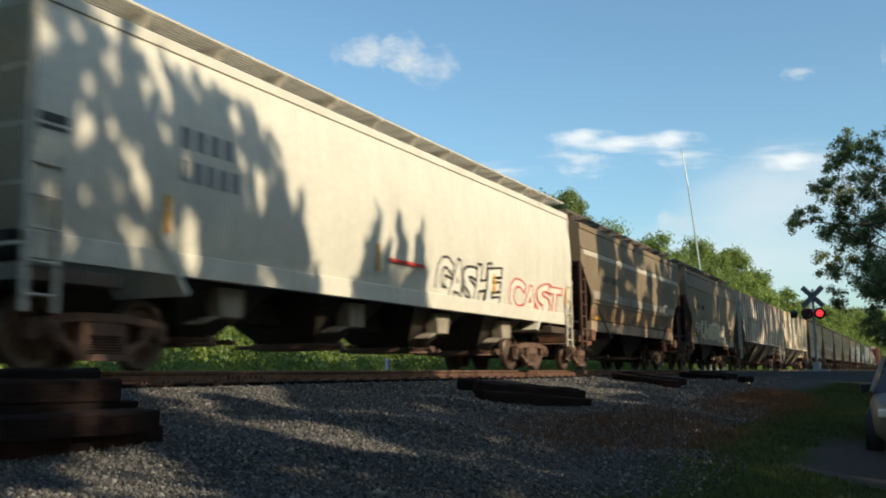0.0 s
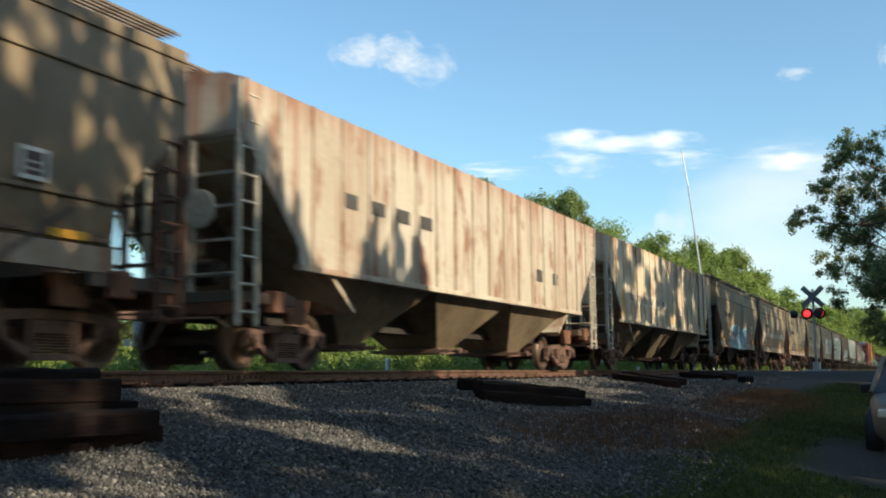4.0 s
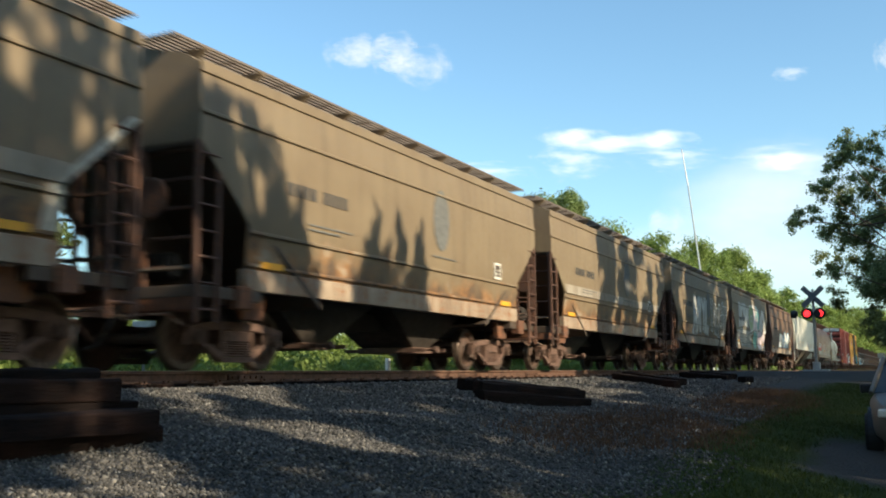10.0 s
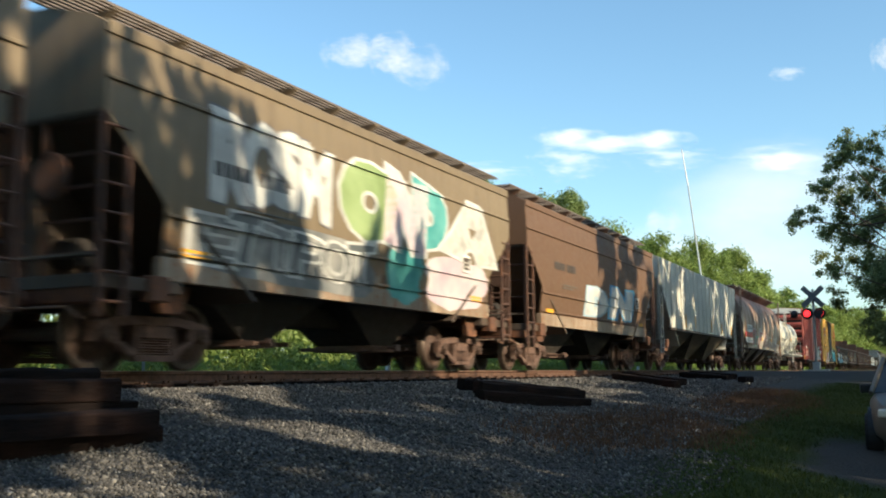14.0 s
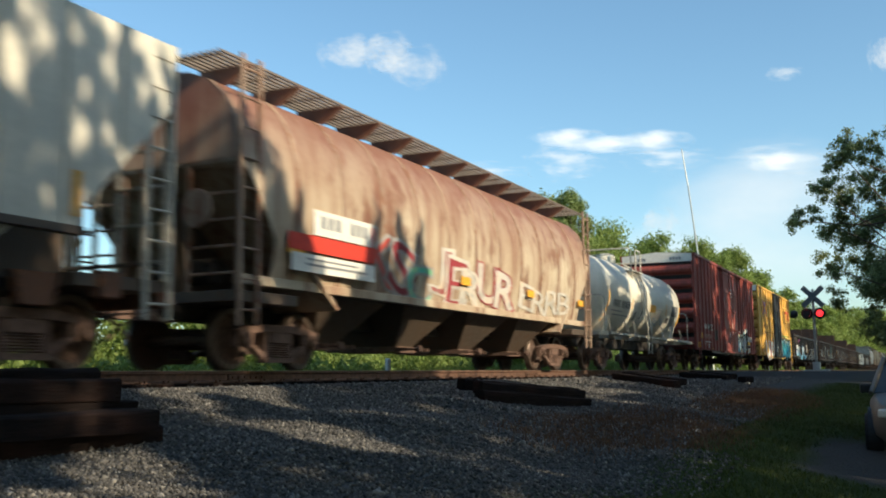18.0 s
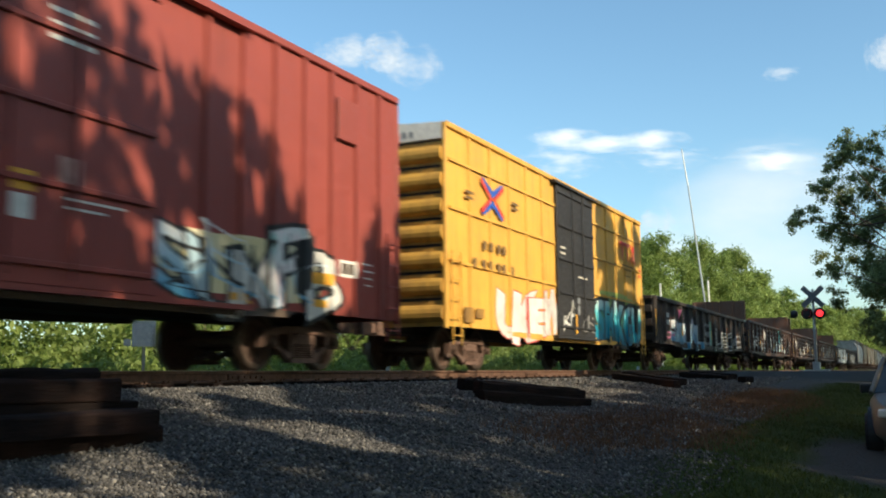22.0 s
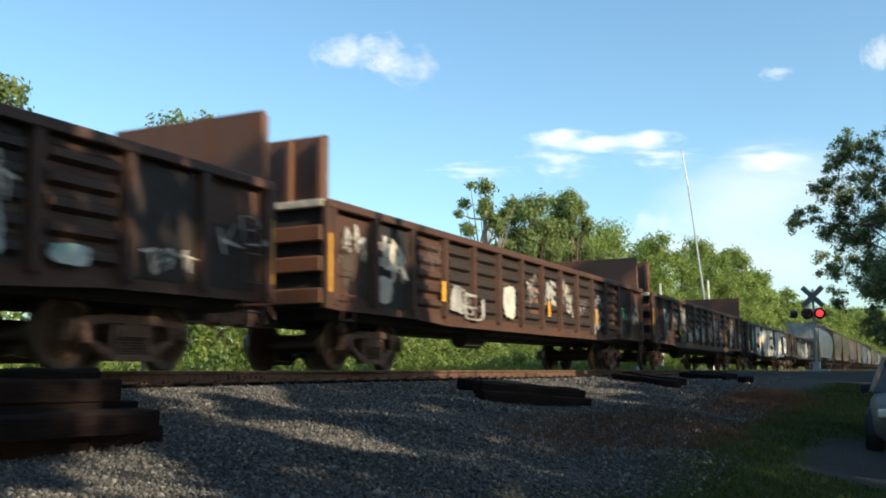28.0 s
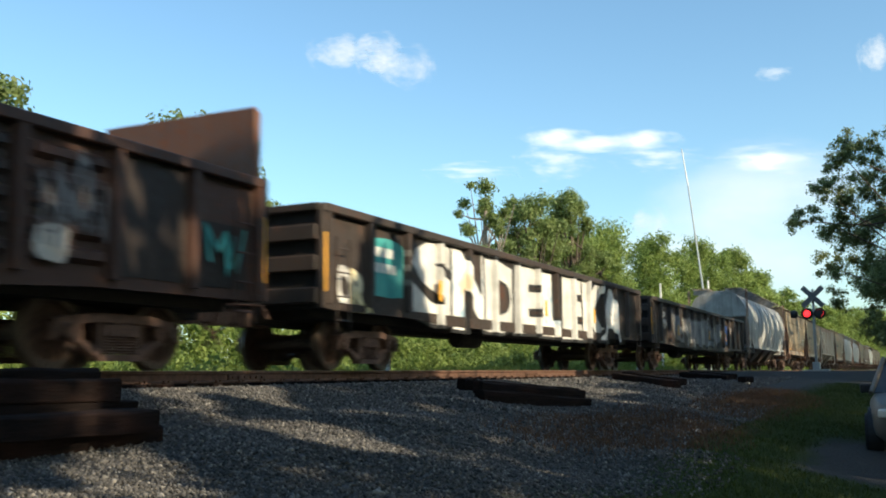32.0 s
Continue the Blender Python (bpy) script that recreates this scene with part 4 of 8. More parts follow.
def boxcar(s_front, s_rear, H, mat, label, posts, door, door_mat, kind, roofmat):
    half, mid = (s_rear - s_front) / 2, (s_rear + s_front) / 2
    car = thing("boxcar", label, "boxcar", "boxcars of the train", at=(0, mid, 0))
    CARS.append((car, mid))
    hw, zb = 1.57, 0.88
    for s in (1, -1):
        part("side_panel", Geo().box(s * (hw - 0.05), s * hw, -half + 0.03, half - 0.03, zb, H), mat, car)
        e = part("end_wall", g_corrugated(hw - 0.06, zb, H - 0.36, 7 if kind == "yellow" else 6, 0.13 if kind == "yellow" else 0.24), M_YELLOWEND if kind == "yellow" else M_REDDIRT, car, "grimy corrugated steel end", at=(0, s * half, 0))
        e.rotation_euler = (0, 0, 0 if s < 0 else math.pi)
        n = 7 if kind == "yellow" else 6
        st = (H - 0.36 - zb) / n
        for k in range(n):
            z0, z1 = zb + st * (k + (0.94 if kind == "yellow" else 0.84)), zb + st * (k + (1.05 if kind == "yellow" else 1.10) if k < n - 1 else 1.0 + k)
            # shadow below the rib, painted as a thin dark strip
            part("end_recess", lambda z0=z0, z1=z1: Geo().box(-hw + 0.10, hw - 0.10, -0.006, 0.03, z0, z1), M_RIBSHADOW, car, "black painted shadow in a recess of the end", at=(0, s * half, 0))
        e = part("end_cap", Geo().prism([(-hw + 0.06, H - 0.34), (hw - 0.06, H - 0.34), (hw - 0.06, H - 0.02), (0, H + 0.10), (-hw + 0.06, H - 0.02)], -0.05, 0.05, "y"), M_WHITEMARK, car, "white painted end cap", at=(0, s * half, 0))
        e.rotation_euler = (0, 0, 0 if s < 0 else math.pi)
        for k in range(7):
            x = -0.2 + 0.17 * k if kind == "yellow" else (0.62 + 0.13 * k if k < 4 else -1.25 + 0.12 * k)
            part("marking", lambda: Geo().box(-0.045, 0.045, -0.056, -0.046, H - 0.27, H - 0.14), M_GREYMARK, car, "grey stencilled bar on the end cap", key=(kind, "capbar"), at=(-s * x, s * half, 0)).rotation_euler = e.rotation_euler
        for sx in (1, -1):
            part("corner_post", Geo().box(sx * (hw - 0.06), sx * (hw + 0.02), s * half - 0.05, s * half + 0.05, zb - 0.05, H), mat, car, bevel=0.012)
        part("top_chord", Geo().box(s * (hw - 0.02), s * (hw + 0.06), -half, half, H - 0.10, H + 0.02), mat, car, bevel=0.012)
        part("side_sill", Geo().prism([(-half + 3.2, zb), (half - 3.2, zb), (half - 3.4, zb - 0.10), (2.8, zb - 0.14), (-2.8, zb - 0.14), (-half + 3.4, zb - 0.10)], s * (hw - 0.10), s * (hw + 0.01)), mat if kind == "yellow" else M_SOOTSHADE, car)
    part("roof", Geo().prism([(-hw - 0.03, H), (hw + 0.03, H), (0, H + 0.10)], -half, half, "y"), roofmat, car)
    for k in range(16):
        y = -half + 0.5 + k * (2 * half - 1.0) / 15
        part("roof_seam", lambda: Geo().prism([(-hw - 0.02, H), (hw + 0.02, H), (hw, H + 0.04), (0, H + 0.15), (-hw, H + 0.04)], -0.04, 0.04, "y"), roofmat, car, key=(kind, "seam"), at=(0, y, 0))
    part("underframe", Geo().box(-1.3, 1.3, -half + 0.1, half - 0.1, 0.98, 1.11), M_UNDER, car)
    pd = 0.05 if kind == "yellow" else 0.062
    for y in posts:
        for s in (1, -1):
            part("side_post", lambda: Geo().prism([(s * hw, -0.05), (s * (hw + pd), -0.03), (s * (hw + pd), 0.03), (s * hw, 0.05)], zb, H - 0.1, "z"), mat, car, key=(kind, "post", s), at=(0, y, 0))
    d0, d1 = door
    for s in (1, -1):
        dr = part("sliding_door", Geo().box(s * (hw + 0.02), s * (hw + 0.09), d0, d1, zb + 0.02, H - 0.12), door_mat, car, "%s sliding plug door" % ("black" if kind == "yellow" else "oxide red"), bevel=0.01)
        n = 5
        for k in range(n):
            z = zb + 0.25 + k * (H - zb - 0.6) / (n - 1)
            part("door_rib", Geo().box(s * (hw + 0.09), s * (hw + 0.13), d0 + 0.06, d1 - 0.06, z - 0.035, z + 0.035), door_mat, dr, bevel=0.01)
        for y in ((d0 + d1) / 2 - 0.45, (d0 + d1) / 2 + 0.45):
            g = Geo().tube([(s * (hw + 0.15), y, zb + 0.1), (s * (hw + 0.15), y, H - 0.2)], 0.022, 6)
            part("door_rod", g, door_mat, dr)
        for z in (zb - 0.06, H - 0.16):
            part("door_track", Geo().box(s * (hw + 0.01), s * (hw + 0.16), d0 - (0.3 if kind == "yellow" else 0.8), d1 + (0.3 if kind == "yellow" else 1.9), z, z + 0.07), mat if kind != "yellow" else door_mat, car)
        for y in (-half + 0.10, half - 0.52):
            part("ladder", lambda: g_ladder(0.42, 0.5, 2.4, 5, 0.014, 0.035), mat, car, key=(kind, "lad"), at=(s * (hw + 0.09), y, 0))
    add_gear(car, half, 2.25, M_TRUCK)
    return car, half, hw


def gondola(s_front, s_rear, H, mat, label, corrugated, heads, seed, dirtmat=None):
    half, mid = (s_rear - s_front) / 2, (s_rear + s_front) / 2
    car = thing("gondola_car", label, "gondola car", "gondola cars of the train", at=(0, mid, 0))
    CARS.append((car, mid))
    hw, zb = 1.47, 1.08
    n = 14
    K = ("gon", round(half, 1), H, corrugated)
    pick = random.Random(seed)
    # for each panel: 0 the car's own paint, 1 darker, 2 rustier
    dark_at = [pick.choice((1, 1, 1, 0)) if 1 < k < 11 else pick.choice((0, 2, 1, 0)) for k in range(n + 1)]
    for s in (1, -1):
        part("side_panel", lambda: Geo().box(s * (hw - 0.03), s * hw, -half + 0.02, half - 0.02, zb, H), mat, car, key=(K, "side", s))
        part("top_chord", lambda: Geo().box(s * (hw - 0.10), s * (hw + 0.13), -half, half, H - 0.12, H + 0.02), mat, car, key=(K, "top", s), bevel=0.015)
        part("side_sill", lambda: Geo().prism([(-half, zb + 0.02), (half, zb + 0.02), (half, zb - 0.1), (half - 3.2, zb - 0.12), (half - 4.6, zb - 0.20), (-half + 4.6, zb - 0.20), (-half + 3.2, zb - 0.12), (-half, zb - 0.1)], s * (hw - 0.06), s * (hw + 0.02)), mat, car, key=(K, "sill", s))
        for k in range(n + 1):
            y = -half + 0.14 + (2 * half - 0.28) * k / n
            part("side_post", lambda: Geo().prism([(s * hw, -0.10), (s * (hw + 0.12), -0.06), (s * (hw + 0.12), 0.06), (s * hw, 0.10)], zb - 0.02, H - 0.1, "z"), mat, car, key=("gonpost", H, s), at=(0, y, 0))
            if corrugated and 1 < k < n - 2:
                yc = y + (2 * half - 0.28) / n / 2
                w = (2 * half - 0.28) / n - 0.34
                cm = M_GONDARK if dark_at[k] == 1 else (M_GONRUST if dark_at[k] == 2 else mat)
                if dark_at[k] and s > 0:
                    part("panel_paint", lambda: Geo().box(0, 0.005, -w / 2 - 0.07, w / 2 + 0.07, zb + 0.03, H - 0.13), cm, car, "differently coloured panel", key=("panelpaint", round(w, 2), H), at=(hw, yc, 0))

                for q in range(5):
                    z = zb + 0.22 + q * (H - zb - 0.55) / 4
                    part("corrugation", lambda: Geo().prism([(s * hw, -0.10), (s * (hw + 0.085), -0.045), (s * (hw + 0.085), 0.045), (s * hw, 0.10)], -w / 2, w / 2, "y"), cm, car, key=("corr", s, round(w, 2)), at=(0, yc, z))
    for s in (-1, 1):
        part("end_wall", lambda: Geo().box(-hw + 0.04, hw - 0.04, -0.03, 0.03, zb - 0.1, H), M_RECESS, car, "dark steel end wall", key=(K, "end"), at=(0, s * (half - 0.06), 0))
        for z in (zb - 0.02, zb + 0.50, zb + 1.0):
            part("end_beam", lambda: Geo().box(-hw + 0.02, hw - 0.02, -0.09, 0.09, 0, 0.26), M_GONRUST if corrugated else M_GONBLACK, car, "rusty brown horizontal end beam" if corrugated else "black horizontal end beam", key="endbeam", at=(0, s * (half - 0.02), z), bevel=0.02)
        part("end_cap", lambda: Geo().box(-hw, hw, -0.12, 0.12, -0.10, 0.025), M_LADDER_W if corrugated else mat, car, "worn top plate of the end", key="endcap", at=(0, s * (half - 0.06), H), bevel=0.015)
        for sx in (1, -1):
            part("corner_post", lambda: Geo().box(-0.06, 0.06, -0.12, 0.12, zb - 0.1, H), mat, car, key=(K, "corner"), at=(sx * (hw + 0.03), s * (half - 0.08), 0), bevel=0.012)
        part("side_ladder", lambda: g_ladder(0.40, 0.6, H - 0.5, 4, 0.014, 0.03), mat, car, key=(K, "grab"), at=(hw + 0.13, -half + 0.34 if s < 0 else half - 0.74, 0))
        if heads[0 if s < 0 else 1]:
            part("bulkhead", lambda: Geo().box(-hw + 0.02, hw - 0.02, -0.04, 0.04, H - 0.2, 3.85), M_GONRUST, car, "tall rusty brown end bulkhead plate", key=(K, "head"), at=(0, s * (half - 0.12), 0), bevel=0.012)
            for x in (-hw + 0.10, -0.75, 0, 0.75, hw - 0.10):
                part("bulkhead_post", lambda: Geo().box(-0.06, 0.06, -0.05, 0.05, H + 0.03, 3.80), M_GONRUST, car, key=(K, "hpost"), at=(x, s * (half - 0.03), 0), bevel=0.01)
        part("yellow_strip", lambda: Geo().box(-0.004, 0.004, -0.065, 0.065, 1.25, 2.2), M_YSTRIPE, car, "yellow reflective corner strip", key="gonstrip", at=(hw + 0.097, s * (half - 0.08), 0))
    part("floor", lambda: Geo().box(-hw + 0.03, hw - 0.03, -half + 0.05, half - 0.05, zb - 0.06, zb + 0.02), M_RUST, car, key=(K, "floor"))
    part("underframe", lambda: Geo().box(-1.1, 1.1, -half + 0.3, half - 0.3, 0.84, zb - 0.07), M_UNDER, car, key=(K, "under"))
    part("air_reservoir", lambda: Geo().lathe([(0.15, -0.55), (0.22, -0.5), (0.22, 0.5), (0.15, 0.55)], 14, "y", (0.75, 0, 0.72)), M_UNDER, car, key="reservoir", at=(0, -half + 7.2, 0))
    add_gear(car, half, 2.3, reach=0.78)
    rnd = random.Random(seed)
    g = []
    for k in range(n):
        if rnd.random() < 0.8:
            y = -half + 0.3 + (2 * half - 0.28) * k / n
            g.append((y + 0.1, y + 0.1 + rnd.uniform(0.2, 0.8), zb + 0.05, zb + 0.05 + rnd.uniform(0.1, 0.4)))
    return car, half, hw


# ---- the train, front to rear ----
M_BAND = paint("worn_white_band_paint", (0.42, 0.38, 0.31), dirt=(0.20, 0.15, 0.10), dirty=0.9, rusty=0.2)


def brown_hopper(a, b, white_band=False, label="weathered brown two-bay covered hopper car with rusty side sill", logo=True, spec=SPEC_TWOBAY):
    car, h, px = hopper(a, b, spec, label)
    x = 1.612
    marks(car, x, bars(-h + 2.0, 2.62, 4, 0.15, 0.20, 0.06) + bars(-h + 3.0, 2.62, 4, 0.13, 0.20, 0.06), M_DARKMARK, "dark stencilled reporting mark bars")
    marks(car, 1.603, [(h - 2.6, h - 2.22, 2.02, 2.38)], M_WHITEMARK, "white data panel frame")
    marks(car, 1.607, [(h - 2.55, h - 2.27, 2.07, 2.33)], M_SOOTSHADE, "dark data panel")
    marks(car, 1.610, [(h - 2.50, h - 2.32, 2.12, 2.15), (h - 2.50, h - 2.32, 2.20, 2.23)], M_LADDER_W, "line of small stencilling")
    marks(car, 1.605, [(-h + 2.6, -h + 3.9, 2.235, 2.26), (-h + 2.6, -h + 3.5, 2.16, 2.185), (0.6, 1.7, 2.20, 2.225)], M_LOGO, "faint lines of stencilling")
    if logo:
        g = Geo().prism([(0.36 * math.cos(k * 0.524) + 1.0, 0.62 * math.sin(k * 0.524) + 2.95) for k in range(12)], 1.605, 1.616)
        part("emblem", g, M_LOGO, car, "faded blue-grey oval emblem")
    if white_band:
        g = Geo()
        g.prism([(-h + 1.15, 2.06), (h - 1.15, 2.06), (h - 1.05, 2.30), (-h + 1.05, 2.30)], 1.565, 1.604)
        part("band", g, M_BAND, car, "worn white band along the side")
    for y in (-h + 1.45, h - 2.1):
        marks(car, 1.545, [(y, y + 0.55, 1.46, 1.56)], M_YSTRIPE, "yellow reflective strip")
    return car, h


def hop_side(spec):
    """The side of a covered hopper as a surface, and the heights where it bends."""
    zs, xs = [z for _, z in spec["prof"]], [x for x, _ in spec["prof"]]
    zb, bends = zs[0], list(zs)
    for zr in spec.get("ridges", ()):
        bends += [zr - 0.031, zr - 0.026, zr + 0.026, zr + 0.031]

    def surf(y, z):
        if z <= zb + 0.001:
            return xs[0] + 0.037
        x = float(np.interp(z, zs, xs))
        d = min((abs(z - zr) for zr in spec.get("ridges", ())), default=9)
        return x + 0.037 * min(1.0, max(0.0, (0.031 - d) / 0.005))
    return surf, ((), bends + [zb + 0.002])


def build_train():
    # white smooth-sided hopper
    car, h, px = hopper(7.3, 25.45, SPEC_WHITE, "clean white covered hopper car with black and red graffiti")
    marks(car, 1.622, bars(-h + 2.35, 2.85, 4, 0.17, 0.28, 0.12) + bars(-h + 2.35, 2.42, 5, 0.15, 0.28, 0.11), M_GREYMARK, "black stencilled reporting mark bars")
    sides, bends = (lambda y, z: px(z)), ((), [z for _, z in SPEC_WHITE["prof"]])
    piece(car, sides, 0.85, 1.42, 3.15, 0.80, "GASHE", S_SIDEWHITE, S_BLACK, 1, 0.03, 0.05, bends, 0.8, 1.0)
    piece(car, sides, 4.7, 1.38, 3.5, 0.72, "CAST", S_SIDEWHITE, S_RED, 2, 0.02, 0.045, bends, 0.9, 1.0)
    marks(car, 1.612, [(-1.2, 0.2, 1.93, 1.99)], M_REDMARK, "faded red sprayed line")
    marks(car, 1.62, [(-9.0, -8.6, 2.62, 2.66), (-9.0, -8.6, 2.70, 2.80)], M_DARKMARK, "dark vent slot")
    for y in (-h + 2.1, -1.6, 3.6, h - 0.55):
        marks(car, 1.60, [(y, y + 0.10, 1.72, 2.2)], M_YSTRIPE, "yellow reflective strip")
    c, h = brown_hopper(26.3, 38.95, True, "weathered brown covered hopper car with pale bands", False)
    part("band", Geo().prism([(-h + 0.3, 3.28), (h - 0.3, 3.28), (h - 0.2, 3.42), (-h + 0.2, 3.42)], 1.608, 1.616), M_LADDER_W, c, "worn pale band under the ridge")
    c, h = brown_hopper(40.2, 52.7, False, "weathered brown covered hopper car with white graffiti")
    sides, bends = hop_side(SPEC_TWOBAY)
    piece(c, sides, -3.1, 1.44, 5.6, 0.62, "UNJEMUA", S_YELLOW, S_PALE, 3, 0.03, 0.05, bends)
    piece(c, sides, -4.4, 1.62, 1.2, 0.40, "EF", S_PALE, None, 2, 0.03, 0, bends)
    blob_panel(c, sides, -2.2, 2.6, 1.44, 1.95, S_PALE, 6, "pale sprayed ground", bends)
    # rusty ribbed hoppers
    car, h, px = hopper(53.95, 70.85, dict(SPEC_RIBBED, mat=M_CREAM2, key="ribbed2"), "pale rust-stained ribbed covered hopper car")
    marks(car, 1.54, [(-h + 2.7 + k * 0.95, -h + 3.2 + k * 0.95, 2.7, 2.95) for k in range(4)] + [(h - 5.0, h - 4.6, 2.2, 2.5), (h - 3.8, h - 3.4, 2.2, 2.5)], M_DARKMARK, "dark stencilled bars")
    car, h, px = hopper(72.15, 88.8, SPEC_RIBBED, "cream ribbed covered hopper car streaked with orange rust")
    marks(car, 1.54, [(-h + 2.45 + k * 0.88, -h + 2.95 + k * 0.88, 2.22, 2.58) for k in range(6)], M_WHITEMARK, "pale stencil patches")
    marks(car, 1.546, [(-h + 2.55 + k * 0.88, -h + 2.70 + k * 0.88, 2.28, 2.52) for k in range(6)] + [(-h + 2.75 + k * 0.88, -h + 2.88 + k * 0.88, 2.28, 2.52) for k in range(6)], M_DARKMARK, "dark stencilled bars")
    for y, w in ((h - 3.05, 0.16), (h - 1.95, 0.08), (-h + 3.3, 0.07), (1.1, 0.06)):
        marks(car, 1.5715, [(y, y + w, 1.75, 4.16)], M_ENDRUST, "dark rust run down a seam")
    for y in (-h + 1.55, 0.2, h - 1.7):
        marks(car, 1.55, [(y, y + 0.16, 1.75, 2.55)], M_YSTRIPE, "yellow reflective strip")
    marks(car, 1.54, [(h - 3.1, h - 2.8, 1.85, 2.2), (1.4, 1.65, 1.7, 1.95)], M_DARKMARK, "dark data panel")
    # brown two-bay hoppers
    sides, bends = hop_side(SPEC_TWOBAY)
    c, h = brown_hopper(89.98, 102.65, False, "weathered brown covered hopper car with blue graffiti")
    piece(c, sides, -2.5, 1.20, 4.6, 0.95, "CUNS", S_BLUEFADE, S_PALEB, 1, 0.045, 0.04, bends, 0.8, 1.0, S_SOOTY)
    blob_panel(c, sides, -3.1, 2.6, 1.40, 1.75, S_PALE, 9, "pale sprayed ground", bends)
    c, h = brown_hopper(103.85, 116.3, True, "weathered brown covered hopper car with white side band and white corner")
    for sy in (-1, 1):
        painted("corner_stripe", c, sides, [(sy * (h - 0.02), 3.05), (sy * (h - 0.16), 3.05), (sy * (h - 1.30), 2.05), (sy * (h - 1.14), 2.05)], M_LADDER_W, "worn white stripe along the corner", bends)
        painted("corner_stripe", c, sides, [(sy * (h - 1.14), 2.05), (sy * (h - 1.34), 2.05), (sy * (h - 1.40), 1.52), (sy * (h - 1.14), 1.52)], M_LADDER_W, "worn white patch at the corner", bends)
    brown_hopper(117.4, 130.0)
    brown_hopper(131.2, 143.8, True, "weathered brown covered hopper car with white side band")
    c, h = brown_hopper(144.95, 157.5, False, "weathered brown covered hopper car with white outline graffiti")
    piece(c, sides, -2.2, 1.72, 3.2, 1.30, "RRYL", S_WHITE, S_SMOKE, 4, 0.05, 0.035, bends, 0.9, 1.0)
    piece(c, sides, 1.75, 1.80, 3.6, 1.15, "HOHT", S_SOOTY, S_WHITE, 2, 0.07, 0.03, bends)
    c, h = brown_hopper(158.65, 171.25, False, "weathered brown covered hopper car covered in pastel graffiti", False)
    piece(c, sides, -4.3, 2.42, 2.75, 1.05, "ROSM", S_WHITE, S_SOOTY2, 4, 0.07, 0.02, bends, 0.6)
    for y, z, w, hh, ch, m in ((-0.85, 2.42, 1.35, 1.05, "O", S_OLIVE), (0.65, 2.38, 1.1, 1.05, "N", S_LILAC), (1.65, 2.50, 1.0, 0.95, "D", S_TEAL2), (3.35, 2.45, 1.6, 0.95, "A", S_PALE)):
        piece(c, sides, y, z, w, hh, ch, m, S_WHITE, 3, 0.12, 0.045, bends)
    blob_panel(c, sides, -4.7, 0.5, 1.18, 2.2, S_SMOKE, 4, "pale sprayed ground", bends)
    blob_panel(c, sides, 1.9, 5.2, 1.18, 2.32, S_LILAC, 7, "pink sprayed ground", bends)
    blob_panel(c, sides, 0.5, 2.0, 1.18, 2.35, S_TEAL2, 6, "teal sprayed ground", bends)
    piece(c, sides, -4.7, 1.46, 4.7, 0.66, "ETTPOT", S_SMOKE, S_WHITE, 5, 0.01, 0.05, bends)
    c, h = brown_hopper(172.4, 185.1, False, "rust-brown covered hopper car with pale graffiti", False, dict(SPEC_TWOBAY, mat=M_BROWN2, key="twobay2"))
    sides, bends = hop_side(SPEC_TWOBAY)
    piece(c, sides, -1.4, 1.62, 1.45, 0.70, "D", S_WHITE, S_PALEB, 1, 0.09, 0.06, bends)
    piece(c, sides, 1.15, 1.66, 1.8, 0.75, "N", S_WHITE, S_BLUE, 2, 0.09, 0.05, bends)
    # white ribbed hopper
    car, h, px = hopper(186.3, 202.9, dict(SPEC_RIBBED, mat=M_WHITE, key="ribbedw", rib_d=0.022, rib_w=0.05, bay_mat=M_BAYTAN, sill_mat=M_SOOTSHADE), "white covered hopper car with fine vertical seams")
    for y, m in ((-h + 3.4, 5), (-0.4, 7), (1.6, 6)):
        marks(car, 1.54, [(y, y + 0.5, 1.95 + 0.11 * k, 1.975 + 0.11 * k) for k in range(m)], M_GREYMARK, "lines of grey stencilling")
    for y in (-h + 4.2, -2.2, 1.4, 4.0, h - 1.7):
        marks(car, 1.556, [(y, y + 0.12, 1.72, 2.25)], M_YSTRIPE, "yellow reflective strip")
    # rounded hopper
    car, h, px = hopper(204.2, 220.4, SPEC_ROUND, "tan rounded covered hopper car striped with rust and graffiti")
    marks(car, 1.625, [(-6.3, -4.5, 2.10, 2.50), (-6.9, -4.4, 1.50, 1.78)], M_WHITEMARK, "white panel with stencilling")
    marks(car, 1.626, [(-7.0, -4.4, 1.82, 2.08)], M_REDMARK, "red painted stripe")
    marks(car, 1.630, [(-6.1 + 0.22 * k, -5.97 + 0.22 * k, 2.22, 2.42) for k in range(3)] + [(-5.2 + 0.2 * k, -5.08 + 0.2 * k, 2.22, 2.42) for k in range(3)] + [(-6.5, -4.7, 1.60, 1.64), (-6.5, -5.0, 1.69, 1.72)], M_GREYMARK, "grey stencilled bars")
    sides, bends = (lambda y, z: px(z) + 0.012), ((), [z for _, z in SPEC_ROUND["prof"]])
    piece(car, sides, -4.55, 1.42, 2.3, 0.95, "KSC", (S_RED, S_MAROON, S_GREEN), S_GREYM, 1, 0.0, 0.05, bends, 2.2, 1.3)
    piece(car, sides, -2.1, 1.42, 2.2, 0.95, "JER", (S_GREYG, S_MAROON, S_PALE), S_PALE, 2, -0.01, 0.04, bends, 2.2, 1.3)
    piece(car, sides, 0.2, 1.45, 2.0, 0.85, "UR", S_PALE, S_MAROON, 2, 0.02, 0.03, bends)
    piece(car, sides, 2.6, 1.42, 3.6, 0.62, "ERRB", S_PALE, None, 2, 0.0, 0, bends)
